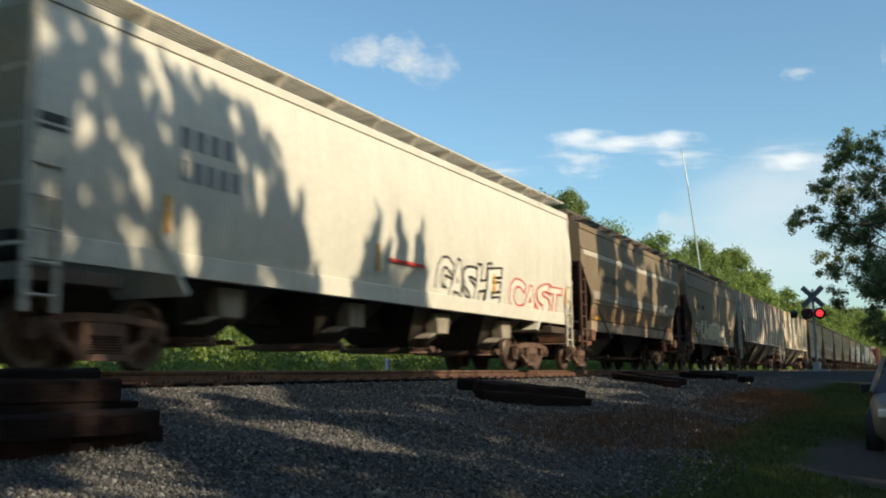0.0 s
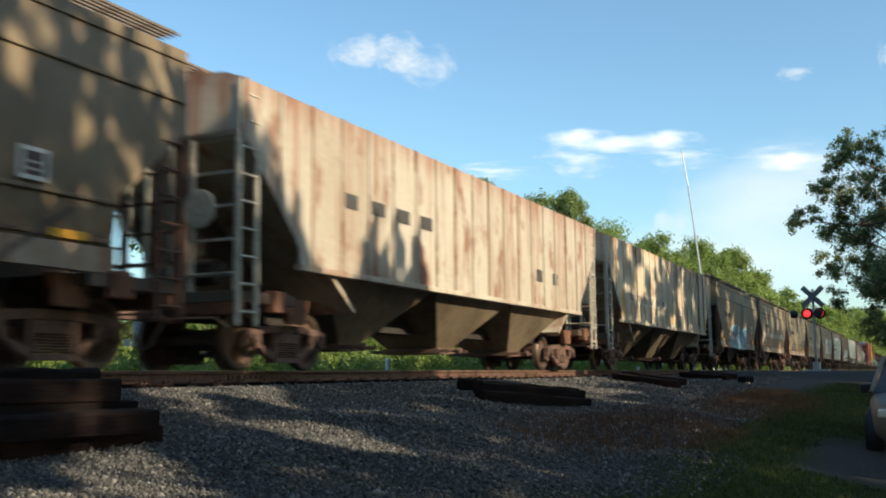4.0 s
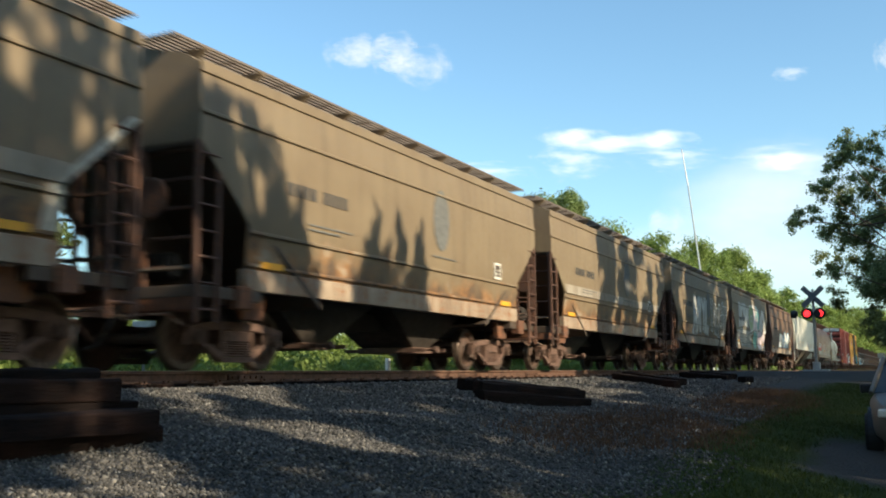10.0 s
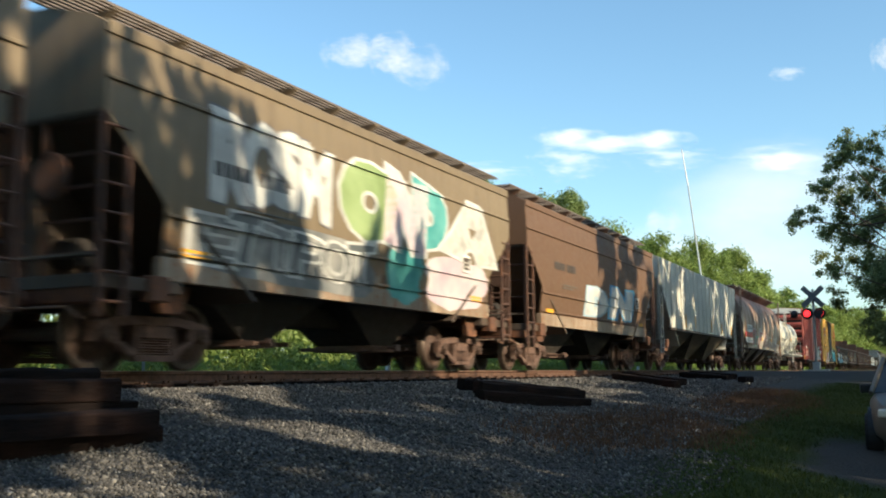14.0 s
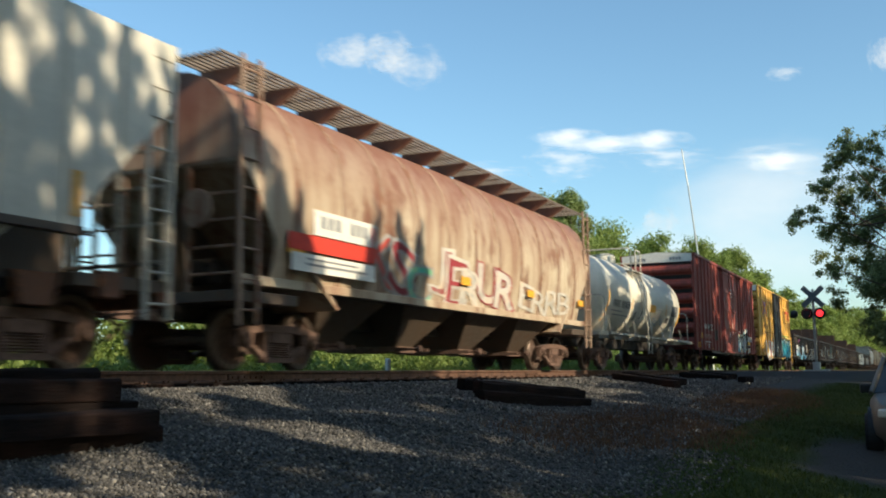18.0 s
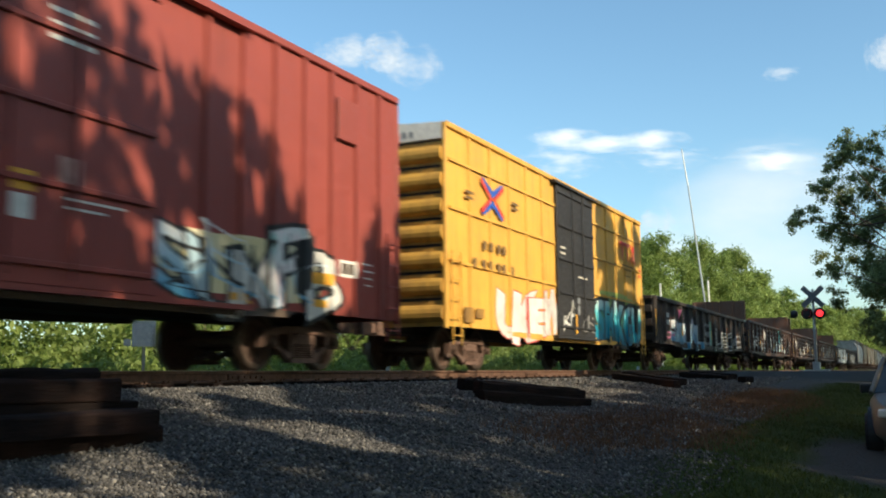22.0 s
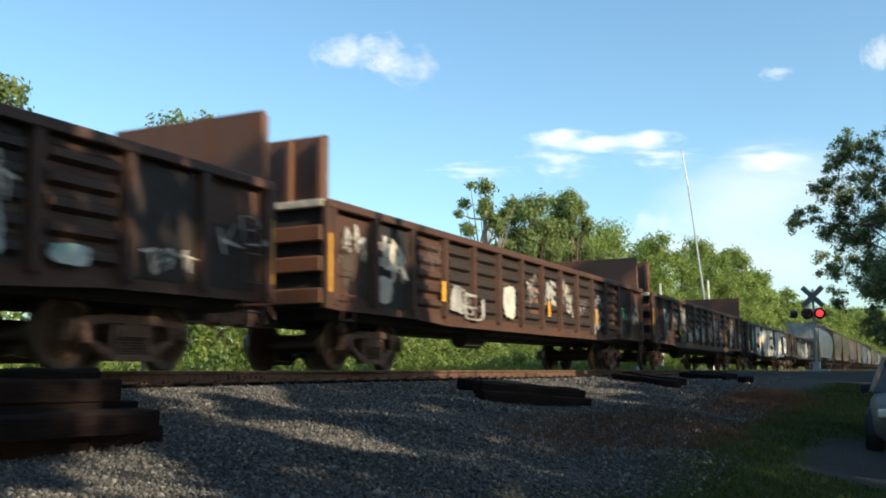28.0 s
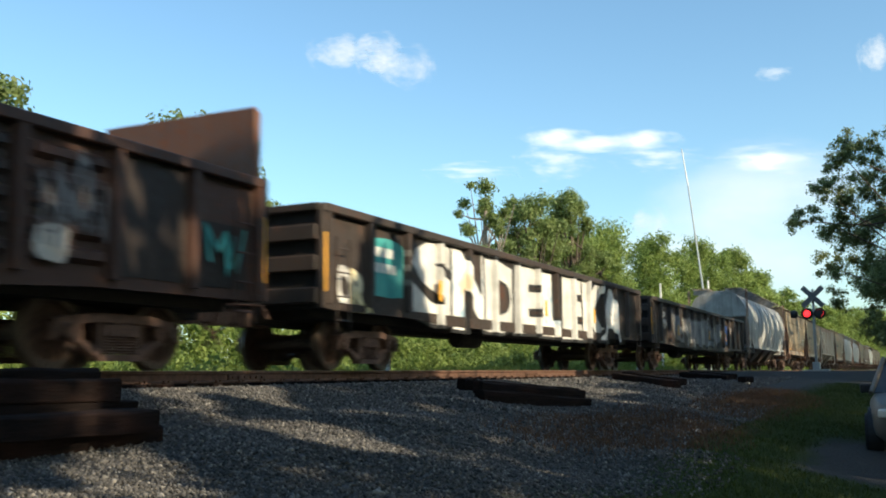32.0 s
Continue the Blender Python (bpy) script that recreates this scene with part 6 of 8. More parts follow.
def ground_material():
    m, n, l, b = tree_of("ground_gravel_and_grass")
    geo = n.new("ShaderNodeNewGeometry")
    sep = n.new("ShaderNodeSeparateXYZ")
    l.new(geo.outputs["Position"], sep.inputs[0])
    wob = noise_of(n, l, 0.8, detail=5)
    fine = noise_of(n, l, 22, detail=4)
    vor = n.new("ShaderNodeTexVoronoi")
    vor.inputs["Scale"].default_value = 19
    tc = n.new("ShaderNodeTexCoord")
    l.new(tc.outputs["Object"], vor.inputs["Vector"])
    gravel = mixed(n, l, 0.55, ramp(n, l, vor.outputs["Distance"], [(0.0, (0.11, 0.108, 0.105)), (0.7, (0.022, 0.022, 0.022))]),
                   ramp(n, l, vor.outputs["Color"], [(0.2, (0.042, 0.042, 0.042)), (0.8, (0.105, 0.10, 0.095))]))
    weeds = mixed(n, l, fine, (0.032, 0.018, 0.010), (0.09, 0.046, 0.022))
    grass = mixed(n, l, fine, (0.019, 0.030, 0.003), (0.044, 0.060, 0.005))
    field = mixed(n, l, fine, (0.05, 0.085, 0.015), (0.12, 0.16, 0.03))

    def mask(value, lo, hi, amp):
        a = n.new("ShaderNodeMath")
        a.operation = "MULTIPLY_ADD"
        l.new(wob, a.inputs[0])
        a.inputs[1].default_value = amp
        l.new(value, a.inputs[2])
        r = n.new("ShaderNodeMapRange")
        r.inputs[1].default_value, r.inputs[2].default_value = lo + amp / 2, hi + amp / 2
        l.new(a.outputs[0], r.inputs[0])
        return r.outputs[0]

    def both(a, c):
        p = n.new("ShaderNodeMath")
        p.operation = "MULTIPLY"
        l.new(a, p.inputs[0])
        l.new(c, p.inputs[1])
        return p.outputs[0]

    def inv(a):
        p = n.new("ShaderNodeMath")
        p.operation = "SUBTRACT"
        p.inputs[0].default_value = 1
        l.new(a, p.inputs[1])
        return p.outputs[0]
    x, y = sep.outputs[0], sep.outputs[1]
    c = mixed(n, l, both(both(mask(x, 5.2, 6.2, 1.6), mask(y, 10, 12.5, 4.0)), inv(mask(y, 27, 30, 3.0))), gravel, weeds)
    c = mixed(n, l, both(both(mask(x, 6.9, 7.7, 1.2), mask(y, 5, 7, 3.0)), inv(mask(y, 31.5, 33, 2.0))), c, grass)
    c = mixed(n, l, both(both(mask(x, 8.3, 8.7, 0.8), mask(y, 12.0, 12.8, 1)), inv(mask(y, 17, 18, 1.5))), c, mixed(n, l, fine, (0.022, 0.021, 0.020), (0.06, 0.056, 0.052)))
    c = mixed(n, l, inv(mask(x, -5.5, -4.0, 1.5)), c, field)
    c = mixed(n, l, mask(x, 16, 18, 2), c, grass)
    l.new(c, b.inputs["Base Color"])
    b.inputs["Roughness"].default_value = 0.95
    b.inputs["Specular IOR Level"].default_value = 0.15
    bump_to(n, l, b, vor.outputs["Distance"], 0.8, 0.04)
    return m


M_GROUND = ground_material()
solid("ground", ground_mesh(), M_GROUND, "grey gravel slope running into weeds and grass", "ground", kind="structure")



def stone_material():
    m, n, l, b = tree_of("ballast_stone")
    g = n.new("ShaderNodeNewGeometry")
    f = noise_of(n, l, 40)
    c = ramp(n, l, g.outputs["Random Per Island"], [(0.0, (0.044, 0.043, 0.042)), (0.5, (0.094, 0.090, 0.086)), (0.88, (0.140, 0.133, 0.125)), (1.0, (0.26, 0.245, 0.225))])
    c = mixed(n, l, 0.4, c, ramp(n, l, f, [(0.3, (0.6, 0.58, 0.55)), (0.7, (1, 1, 1))]), "MULTIPLY")
    l.new(c, b.inputs["Base Color"])
    b.inputs["Roughness"].default_value = 0.85
    b.inputs["Specular IOR Level"].default_value = 0.25
    return m


def stones():
    """Crushed stone lying on the slope: irregular six- to eight-cornered lumps."""
    rng = np.random.default_rng(5)
    spots = []
    for x0, x1, y0, y1, dens, size in ((1.3, 8.8, 2.0, 12.0, 1000, 0.029), (1.3, 7.2, 12.0, 22.0, 420, 0.036), (1.3, 6.0, 22.0, 44.0, 120, 0.05), (1.3, 3.2, 44, 46, 60, 0.07)):
        k = int((x1 - x0) * (y1 - y0) * dens)
        p = np.stack([rng.uniform(x0, x1, k), rng.uniform(y0, y1, k), rng.gamma(6, size / 6, k) * 0.75 + size * 0.2], 1)
        spots.append(p)
    p = np.concatenate(spots)
    # only the wedge that lies before the viewer
    ang = np.degrees(np.arctan2(EYE[0] - p[:, 0], p[:, 1]))
    keep = (ang > 0.5) & (ang < 54)
    edge = rng.uniform(0, 1, len(p)) < np.clip((8.3 - p[:, 0]) / 1.2, 0.0, 1)
    p = p[keep & edge]
    base = np.array([(1, 0, 0.1), (-1, 0.1, 0), (0.1, 1, 0), (0, -1, 0.1), (0.2, 0.1, 0.85), (-0.2, 0, -0.7)])
    tri = np.array([(0, 2, 4), (2, 1, 4), (1, 3, 4), (3, 0, 4), (2, 0, 5), (1, 2, 5), (3, 1, 5), (0, 3, 5)])
    k = len(p)
    v = base[None] * rng.uniform(0.55, 1.25, (k, 6, 3))
    a = rng.uniform(0, 2 * np.pi, k)
    ca, sa = np.cos(a)[:, None], np.sin(a)[:, None]
    tx = rng.uniform(-0.6, 0.6, k)
    ct, st = np.cos(tx)[:, None], np.sin(tx)[:, None]
    y_, z_ = v[..., 1] * ct - v[..., 2] * st, v[..., 1] * st + v[..., 2] * ct
    x_, y2 = v[..., 0] * ca - y_ * sa, v[..., 0] * sa + y_ * ca
    s = p[:, 2][:, None] * 0.62
    w = np.stack([x_ * s + p[:, 0][:, None], y2 * s + p[:, 1][:, None], z_ * s + ground_z(p[:, 0], p[:, 1])[:, None] + 0.3 * s], -1)
    f = tri[None] + (np.arange(k) * 6)[:, None, None]
    return quick_mesh("ballast", w.reshape(-1, 3), f.reshape(-1, 3))


solid("ballast", stones(), stone_material(), "crushed grey ballast stones scattered down the slope", "ballast", kind="stuff")

# ---- track ----
track = thing("railway_track", "rusty steel rails on dark wooden ties in ballast", "railway track", kind="structure")


def g_rail(y0, y1):
    g = Geo()
    g.prism([(-0.07, -0.17), (0.07, -0.17), (0.07, -0.155), (0.012, -0.135), (0.010, -0.055), (0.036, -0.04), (0.036, -0.006), (0.03, 0.0), (-0.03, 0.0), (-0.036, -0.006), (-0.036, -0.04), (-0.010, -0.055), (-0.012, -0.135), (-0.07, -0.155)], y0, y1, "y")
    return g


for _x in (0.7535, -0.7535):
    for _y0, _y1 in ((-60, 12.2), (12.21, 24.4), (24.41, 36.6), (36.61, 720)):
        part("rail", g_rail(_y0, _y1), M_RAIL, track, at=(_x, 0, 0))
    part("rail_head", Geo().box(_x - 0.028, _x + 0.028, -60, 720, 0.0, 0.003), M_RAILTOP, track, "worn bright running surface")
for _y in (12.2, 24.4, 36.6):
    g = Geo().box(0.765, 0.79, _y - 0.45, _y + 0.45, -0.135, -0.055)
    for _k in range(6):
        g.lathe([(0.022, 0.79), (0.022, 0.815)], 6, "x", (0, _y - 0.36 + 0.144 * _k, -0.095))
    part("joint_bar", g, M_RAIL, track, "bolted joint bar")
_rnd = random.Random(4)
for _k in range(110):
    _y = 0.5 + _k * 0.52
    o = part("tie", lambda: Geo().box(-1.3, 1.3, -0.11, 0.11, -0.36, -0.172), M_CREOSOTE, track, key="tie", at=(_rnd.uniform(-0.05, 0.05), _y, 0), bevel=0.01)
    for _x in (0.7535,):
        part("tie_plate", lambda: Geo().box(-0.16, 0.16, -0.09, 0.09, -0.172, -0.158).box(0.085, 0.115, -0.06, -0.03, -0.16, -0.13).box(0.085, 0.115, 0.03, 0.06, -0.16, -0.13), M_RAIL, o, key="plate", at=(_x, 0, 0))

# ---- old ties lying beside the track ----
def g_tie(L, seed):
    rnd = random.Random(seed)
    g = Geo()
    n = 9
    for k in range(n):
        y = -L / 2 + L * k / (n - 1)
        j = lambda: rnd.uniform(-0.012, 0.012)
        g.v += [(-0.115 + j(), y, -0.09 + j()), (0.115 + j(), y, -0.09 + j()), (0.125 + j(), y + j(), 0.07 + j()), (0.10 + j(), y, 0.09 + j()), (-0.10 + j(), y, 0.09 + j()), (-0.125 + j(), y + j(), 0.07 + j())]
    for k in range(n - 1):
        for q in range(6):
            g.f.append((k * 6 + q, k * 6 + (q + 1) % 6, (k + 1) * 6 + (q + 1) % 6, (k + 1) * 6 + q))
    g.f += [tuple(range(6))[::-1], tuple(range((n - 1) * 6, n * 6))]
    return g


def loose_tie(x, y, rz, lift=0.0, L=2.6, seed=1, slope=0.0, label="old creosoted wooden railway tie lying on the ballast"):
    z = float(ground_z(x, y)) + 0.085 + lift
    return solid("railway_tie", g_tie(L, seed), M_CREOSOTE, label, "railway tie", "old railway ties", m=pose(x, y, z, slope, 0, rz), bevel=0.006)


# stack beside the rail: ties side by side in three layers
for _layer, _row in ((0, (0.26, 0.52, 0.78)), (1, (0.16, 0.42, 0.68)), (2, (0.42, 0.68))):
    for _i, _o in enumerate(_row):
        loose_tie(4.42 - _o, 5.02 + 0.05 * _i - 0.16 * _layer, -3 + _i, 0.168 * _layer - 0.045 + 0.06 * _o, 2.7, 10 * _layer + _i, 0, "old creosoted wooden railway tie in a low stack")
loose_tie(4.22, 15.45, -25.5, 0.0, 2.45, 31, -4.5)
loose_tie(3.62, 16.30, -31, 0.03, 2.55, 32, -4.5)
loose_tie(3.95, 15.98, -27, 0.05, 2.40, 37, -4.5)
loose_tie(3.44, 25.80, 52, 0.0, 2.6, 33, 4.5)
loose_tie(3.60, 26.05, 50, 0.06, 2.5, 34, 4.5)
loose_tie(3.55, 33.3, 48, 0.02, 2.5, 35, 3)
loose_tie(3.75, 33.6, 46, 0.07, 2.3, 38, 3)
loose_tie(5.35, 30.1, -20, 0.02, 0.5, 36, 0)

# ---- road crossing ----
M_ASPHALT = plain("asphalt", (0.042, 0.041, 0.040), 0.9, 0, 0.3, 30, 0.3)
M_ASPHALT.node_tree.nodes["Principled BSDF"].inputs["Specular IOR Level"].default_value = 0.12
g = Geo()
for _s in (1, -1):
    for (_ya, _za), (_yb, _zb) in (((34.0, -0.40), (40.0, -0.235)), ((40.0, -0.235), (47.0, -0.08)), ((47.0, -0.08), (55.0, -0.10)))[0 if _s > 0 else 1:]:
        _c = [(_s * x, y, z - d * abs(x)) for x, d in ((1.9, 0.0), (90, 0.004)) for y, z in ((_ya, _za), (_yb, _zb))]
        g.add(_c + [(p[0], p[1], p[2] - 0.4) for p in _c], [(0, 2, 3, 1), (4, 5, 7, 6), (0, 1, 5, 4), (2, 6, 7, 3), (0, 4, 6, 2), (1, 3, 7, 5)])
g.box(-0.70, 0.70, 47.0, 55.0, -0.30, -0.02).box(0.83, 1.9, 47.0, 55.0, -0.4, -0.05).box(-1.9, -0.83, 47.0, 55.0, -0.4, -0.05)
solid("road", g, M_ASPHALT, "grey asphalt road over the level crossing", "road", kind="structure")

# ---- crossing signal ----
M_GALV = plain("galvanised_steel", (0.42, 0.43, 0.43), 0.45, 0.5, 0.2, 20, 0.1)
M_SIGN_BACK = plain("sign_aluminium", (0.16, 0.16, 0.165), 0.6, 0.2, 0.2, 10, 0.1)
M_LAMP_BLACK = plain("lamp_black", (0.012, 0.012, 0.013), 0.6, 0, 0.2)
M_CONCRETE = plain("concrete", (0.42, 0.41, 0.38), 0.9, 0, 0.2, 9, 0.3)


def glow(name, col, strength, base):
    m, n, l, b = tree_of(name)
    b.inputs["Base Color"].default_value = (*base, 1)
    b.inputs["Roughness"].default_value = 0.2
    b.inputs["Emission Color"].default_value = (*col, 1)
    b.inputs["Emission Strength"].default_value = strength
    return m


M_RED_ON = glow("red_lamp_lit", (1.0, 0.03, 0.035), 1.6, (0.3, 0.01, 0.01))
SIGX, SIGY = 5.85, 47.0
sig = thing("crossing_signal", "level crossing signal mast with crossbuck and twin red lamps", "crossing signal", at=(SIGX, SIGY, -0.15))
part("foundation", Geo().prism([(-0.55, -0.55), (0.55, -0.55), (0.55, 0.55), (-0.55, 0.55)], -0.3, 0.12, "z"), M_CONCRETE, sig, "pale concrete foundation", bevel=0.03)
part("junction_base", Geo().prism([(-0.16, -0.16), (0.16, -0.16), (0.16, 0.16), (-0.16, 0.16)], 0.12, 0.45, "z"), M_GALV, sig, bevel=0.02)
part("mast", Geo().tube([(0, 0, 0.4), (0, 0, 3.72)], 0.06, 12), M_GALV, sig)
for _r in (45, -45):
    o = part("crossbuck_blade", Geo().box(-0.61, 0.61, -0.012, 0.012, -0.115, 0.115), M_SIGN_BACK, sig, "weathered crossbuck blade seen from behind", at=(0, -0.08 if _r > 0 else -0.105, 3.38))
    o.rotation_euler = (0, radians(_r), 0)
part("lamp_arm", Geo().tube([(-0.52, 0, 2.62), (0.52, 0, 2.62)], 0.035, 8), M_GALV, sig)
for _x in (-0.27, 0.27):
    lp = part("lamp_background", Geo().lathe([(0.255, -0.02), (0.255, 0.02)], 24, "y"), M_LAMP_BLACK, sig, "round black lamp background", at=(_x, -0.12, 2.62))
    part("lens", Geo().lathe([(0.15, 0.0), (0.14, -0.03), (0.09, -0.055), (0.01, -0.06)], 20, "y"), M_RED_ON, lp, "red lens", at=(0, -0.02, 0))
    part("hood", Geo().lathe([(0.165, -0.02), (0.172, -0.26), (0.178, -0.26), (0.172, -0.02)], 20, "y"), M_LAMP_BLACK, lp)
# added swinging disc, no real signal part: hides one always-lit lamp to imitate flashing
shutter = part("shutter", Geo().box(-0.012, 0.012, -0.008, 0.008, -0.45, 0.0).lathe([(0.165, -0.008), (0.165, 0.008)], 20, "y", (0, 0, -0.60)), M_LAMP_BLACK, sig, "added dark disc on an arm, swinging between the lamps to imitate their flashing", at=(0, -0.42, 3.15))
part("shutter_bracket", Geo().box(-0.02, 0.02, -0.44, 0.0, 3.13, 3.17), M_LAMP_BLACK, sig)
part("side_lamp", Geo().lathe([(0.17, -0.24), (0.18, -0.02), (0.10, 0.06)], 16, "x", (-0.75, 0.1, 2.62)), M_LAMP_BLACK, sig, "side lamp housing seen edge-on")

# ---- plants ----
M_LEAF_SUN = leafy("leaf_bright", (0.13, 0.19, 0.036), (0.31, 0.39, 0.10), 0.52)
M_LEAF_MID = leafy("leaf_mid", (0.13, 0.18, 0.048), (0.30, 0.37, 0.13), 0.58)
M_LEAF_DARK = leafy("leaf_deep", (0.035, 0.055, 0.012), (0.095, 0.125, 0.028), 0.25)
M_LEAF_ROAD = leafy("leaf_by_the_road", (0.13, 0.16, 0.055), (0.34, 0.39, 0.17), 0.58)
M_BARK = plain("bark", (0.10, 0.075, 0.055), 0.95, 0, 0.4, 9, 0.6)
M_BARK_PALE = plain("pale_bark", (0.26, 0.22, 0.18), 0.95, 0, 0.4, 9, 0.6)


def leaves(rng, centres, radii, count, size, flat=0.8, hollow=0.55, keep=None):
    """Leaf blades spread through lobes; each blade two triangles, folded."""
    centres, radii = np.asarray(centres, float), np.asarray(radii, float)
    w = radii ** 2
    idx = rng.choice(len(centres), count, p=w / w.sum())
    d = rng.normal(size=(count, 3))
    d /= np.linalg.norm(d, axis=1)[:, None]
    r = hollow + (1 - hollow) * rng.uniform(0, 1, count)
    r *= 1 + 0.25 * np.sin(d[:, 0] * 7 + idx) * np.cos(d[:, 2] * 6 + idx * 1.3)
    p = centres[idx] + d * (radii[idx] * r)[:, None] * np.array([1, 1, flat])
    if keep is not None:
        ok = keep(p)
        p, d = p[ok], d[ok]
        count = len(p)
    nrm = d + rng.normal(size=(count, 3)) * 0.55 + np.array([0, 0, 0.25])
    nrm /= np.linalg.norm(nrm, axis=1)[:, None]
    t = np.cross(nrm, rng.normal(size=(count, 3)))
    t /= np.linalg.norm(t, axis=1)[:, None]
    u = np.cross(nrm, t)
    s = size * rng.uniform(0.6, 1.35, count)[:, None]
    v = np.stack([p - t * s, p + u * s * 0.5 + nrm * s * 0.15, p + t * s, p - u * s * 0.5 + nrm * s * 0.15], 1)
    f = np.arange(count * 4).reshape(-1, 4)
    return v.reshape(-1, 3), f


def g_limbs(rng, base, tips, r0, trunk_top):
    g = Geo()
    g.smooth = True
    x, y, z = base
    tt = Vector(trunk_top)
    b = Vector(base)
    mid = b.lerp(tt, 0.5) + Vector((rng.uniform(-0.2, 0.2), rng.uniform(-0.2, 0.2), 0))
    g.tube([b - Vector((0, 0, 0.3)), b + Vector((0, 0, 0.25)), mid, tt], [r0 * 1.35, r0, r0 * 0.75, r0 * 0.4], 8)
    for tip in tips:
        q = Vector(tip)
        k = rng.uniform(0.35, 0.95)
        st = b.lerp(tt, k)
        m = st.lerp(q, 0.5) + Vector((0, 0, -0.06 * (q - st).length))
        g.tube([st, m, q], [r0 * 0.36 * (1.2 - 0.5 * k), r0 * 0.2, r0 * 0.05], 5)
    return g


def tree(x, y, height, spread, leafcount, leafsize, mat, seed, label, lobes=16, low=0.25, lean=(0, 0), bark=None, z0=None, group="trees", hollow=0.5, lobe_r=(0.16, 0.30), name="tree", category="tree"):
    rng = np.random.default_rng(seed)
    z = float(ground_z(x, y)) if z0 is None else z0
    t = thing(name, label, category, group, at=(x, y, z))
    cs, rs = [], []
    for k in range(lobes):
        f = rng.uniform(low, 0.93)
        a = rng.uniform(0, 2 * np.pi)
        env = spread * (0.35 + 0.65 * math.sin(math.pi * min(1, (f - low) / (1 - low) * 0.8 + 0.18)))
        r = env * rng.uniform(0.3, 0.85)
        cs.append((r * math.cos(a) + lean[0] * f, r * math.sin(a) + lean[1] * f, height * f))
        rs.append(spread * rng.uniform(*lobe_r))
    cs.append((lean[0], lean[1], height - spread * 0.2))
    rs.append(spread * 0.2)
    part("trunk", g_limbs(rng, (0, 0, 0), cs, height * 0.022, (lean[0] * 0.8, lean[1] * 0.8, height * 0.82)), bark or M_BARK, t, "trunk and limbs")
    v, f = leaves(rng, cs, rs, leafcount, leafsize, hollow=hollow)
    me = quick_mesh("crown", v, f)
    part("crown", me, mat, t, "uneven leafy crown with gaps")
    return t


# trees beyond the track, one by one: bearing (degrees from the line), across, height, spread
def beyond(bearing, across, height, spread, count, size, mat, seed, label, **kw):
    y = (EYE[0] - across) / math.tan(radians(bearing))
    return tree(across, y, height, spread, count, size, mat, seed, label, **kw)


beyond(39.6, -13.5, 10.6, 3.3, 5200, 0.10, M_LEAF_MID, 3, "slender green tree beyond the track", lobes=18, low=0.35)
beyond(37.2, -14.5, 8.2, 2.6, 2600, 0.10, M_LEAF_MID, 9, "small green tree beyond the track", lobes=12, low=0.3)
beyond(50.6, -13.0, 9.6, 3.0, 4200, 0.10, M_LEAF_MID, 4, "green tree beyond the track", lobes=14, low=0.3)
beyond(23.2, -17.0, 14.3, 4.4, 13000, 0.11, M_LEAF_MID, 5, "pale-trunked open tree beyond the track", lobes=40, low=0.35, bark=M_BARK_PALE, hollow=0.1, lobe_r=(0.08, 0.17))
beyond(20.6, -18.0, 15.6, 4.6, 30000, 0.13, M_LEAF_MID, 6, "broad green tree beyond the track", lobes=60, low=0.18, hollow=0.1, lobe_r=(0.18, 0.32))
beyond(18.2, -20.0, 19.0, 4.2, 30000, 0.135, M_LEAF_MID, 7, "tall green tree beyond the track", lobes=55, low=0.18, hollow=0.1, lobe_r=(0.18, 0.32))
beyond(16.6, -20.0, 15.4, 5.0, 26000, 0.14, M_LEAF_SUN, 8, "sunlit green tree beyond the track", lobes=55, low=0.1, hollow=0.1, lobe_r=(0.18, 0.32))

# far wood edge: one belt
def wood_belt():
    rng = np.random.default_rng(21)
    V, F, o = [], [], 0
    for k in range(70):
        y = 100 + k * 6.2 + rng.uniform(-3, 3)
        x = -20 - rng.uniform(0, 9) + max(0, (y - 300) * 0.075)
        h = float(np.interp(y, (100, 133, 193, 251, 294, 330, 400, 530), (19, 20.5, 26.5, 24.5, 22.5, 22.5, 26, 31))) + rng.uniform(-2.5, 1.5)
        cs, rs = [], []
        for q in range(30):
            f = rng.uniform(0.05, 0.92)
            a = rng.uniform(0, 6.28)
            e = 4.8 * (1.05 - 0.7 * f) * math.sqrt(rng.uniform(0, 1))
            cs.append((x + e * math.cos(a), y + e * math.sin(a), h * f - 1))
            rs.append(rng.uniform(1.5, 2.7))
        v, f = leaves(rng, cs, rs, 12000 if y < 200 else 4600, 0.20 if y < 200 else 0.36, hollow=0.15)
        V.append(v)
        F.append(f + o)
        o += len(v)
    return quick_mesh("wood", np.concatenate(V), np.concatenate(F))


solid("wood_edge", wood_belt(), M_LEAF_SUN, "sunlit green wood edge along the far side of the line", "woods", kind="stuff")


def bush_belt():
    """Brambles and tall weeds behind the far rail."""
    rng = np.random.default_rng(33)
    V, F, o = [], [], 0
    for k in range(150):
        y = rng.uniform(5, 75)
        x = -5.5 - rng.uniform(0.3, 9.0)
        h = rng.uniform(0.5, 1.0) + 0.9 * max(0, math.sin(y * 0.55) * math.sin(y * 0.23 + 1)) + 0.10 * (-x - 6)
        z = float(ground_z(x, y))
        cs = [(x + rng.uniform(-0.9, 0.9), y + rng.uniform(-0.9, 0.9), z + h * rng.uniform(0.25, 0.95)) for q in range(7)]
        rs = [rng.uniform(0.3, 0.6) for q in range(7)]
        v, f = leaves(rng, cs, rs, 520, 0.085)
        V.append(v)
        F.append(f + o)
        o += len(v)
    return quick_mesh("bushes", np.concatenate(V), np.concatenate(F))


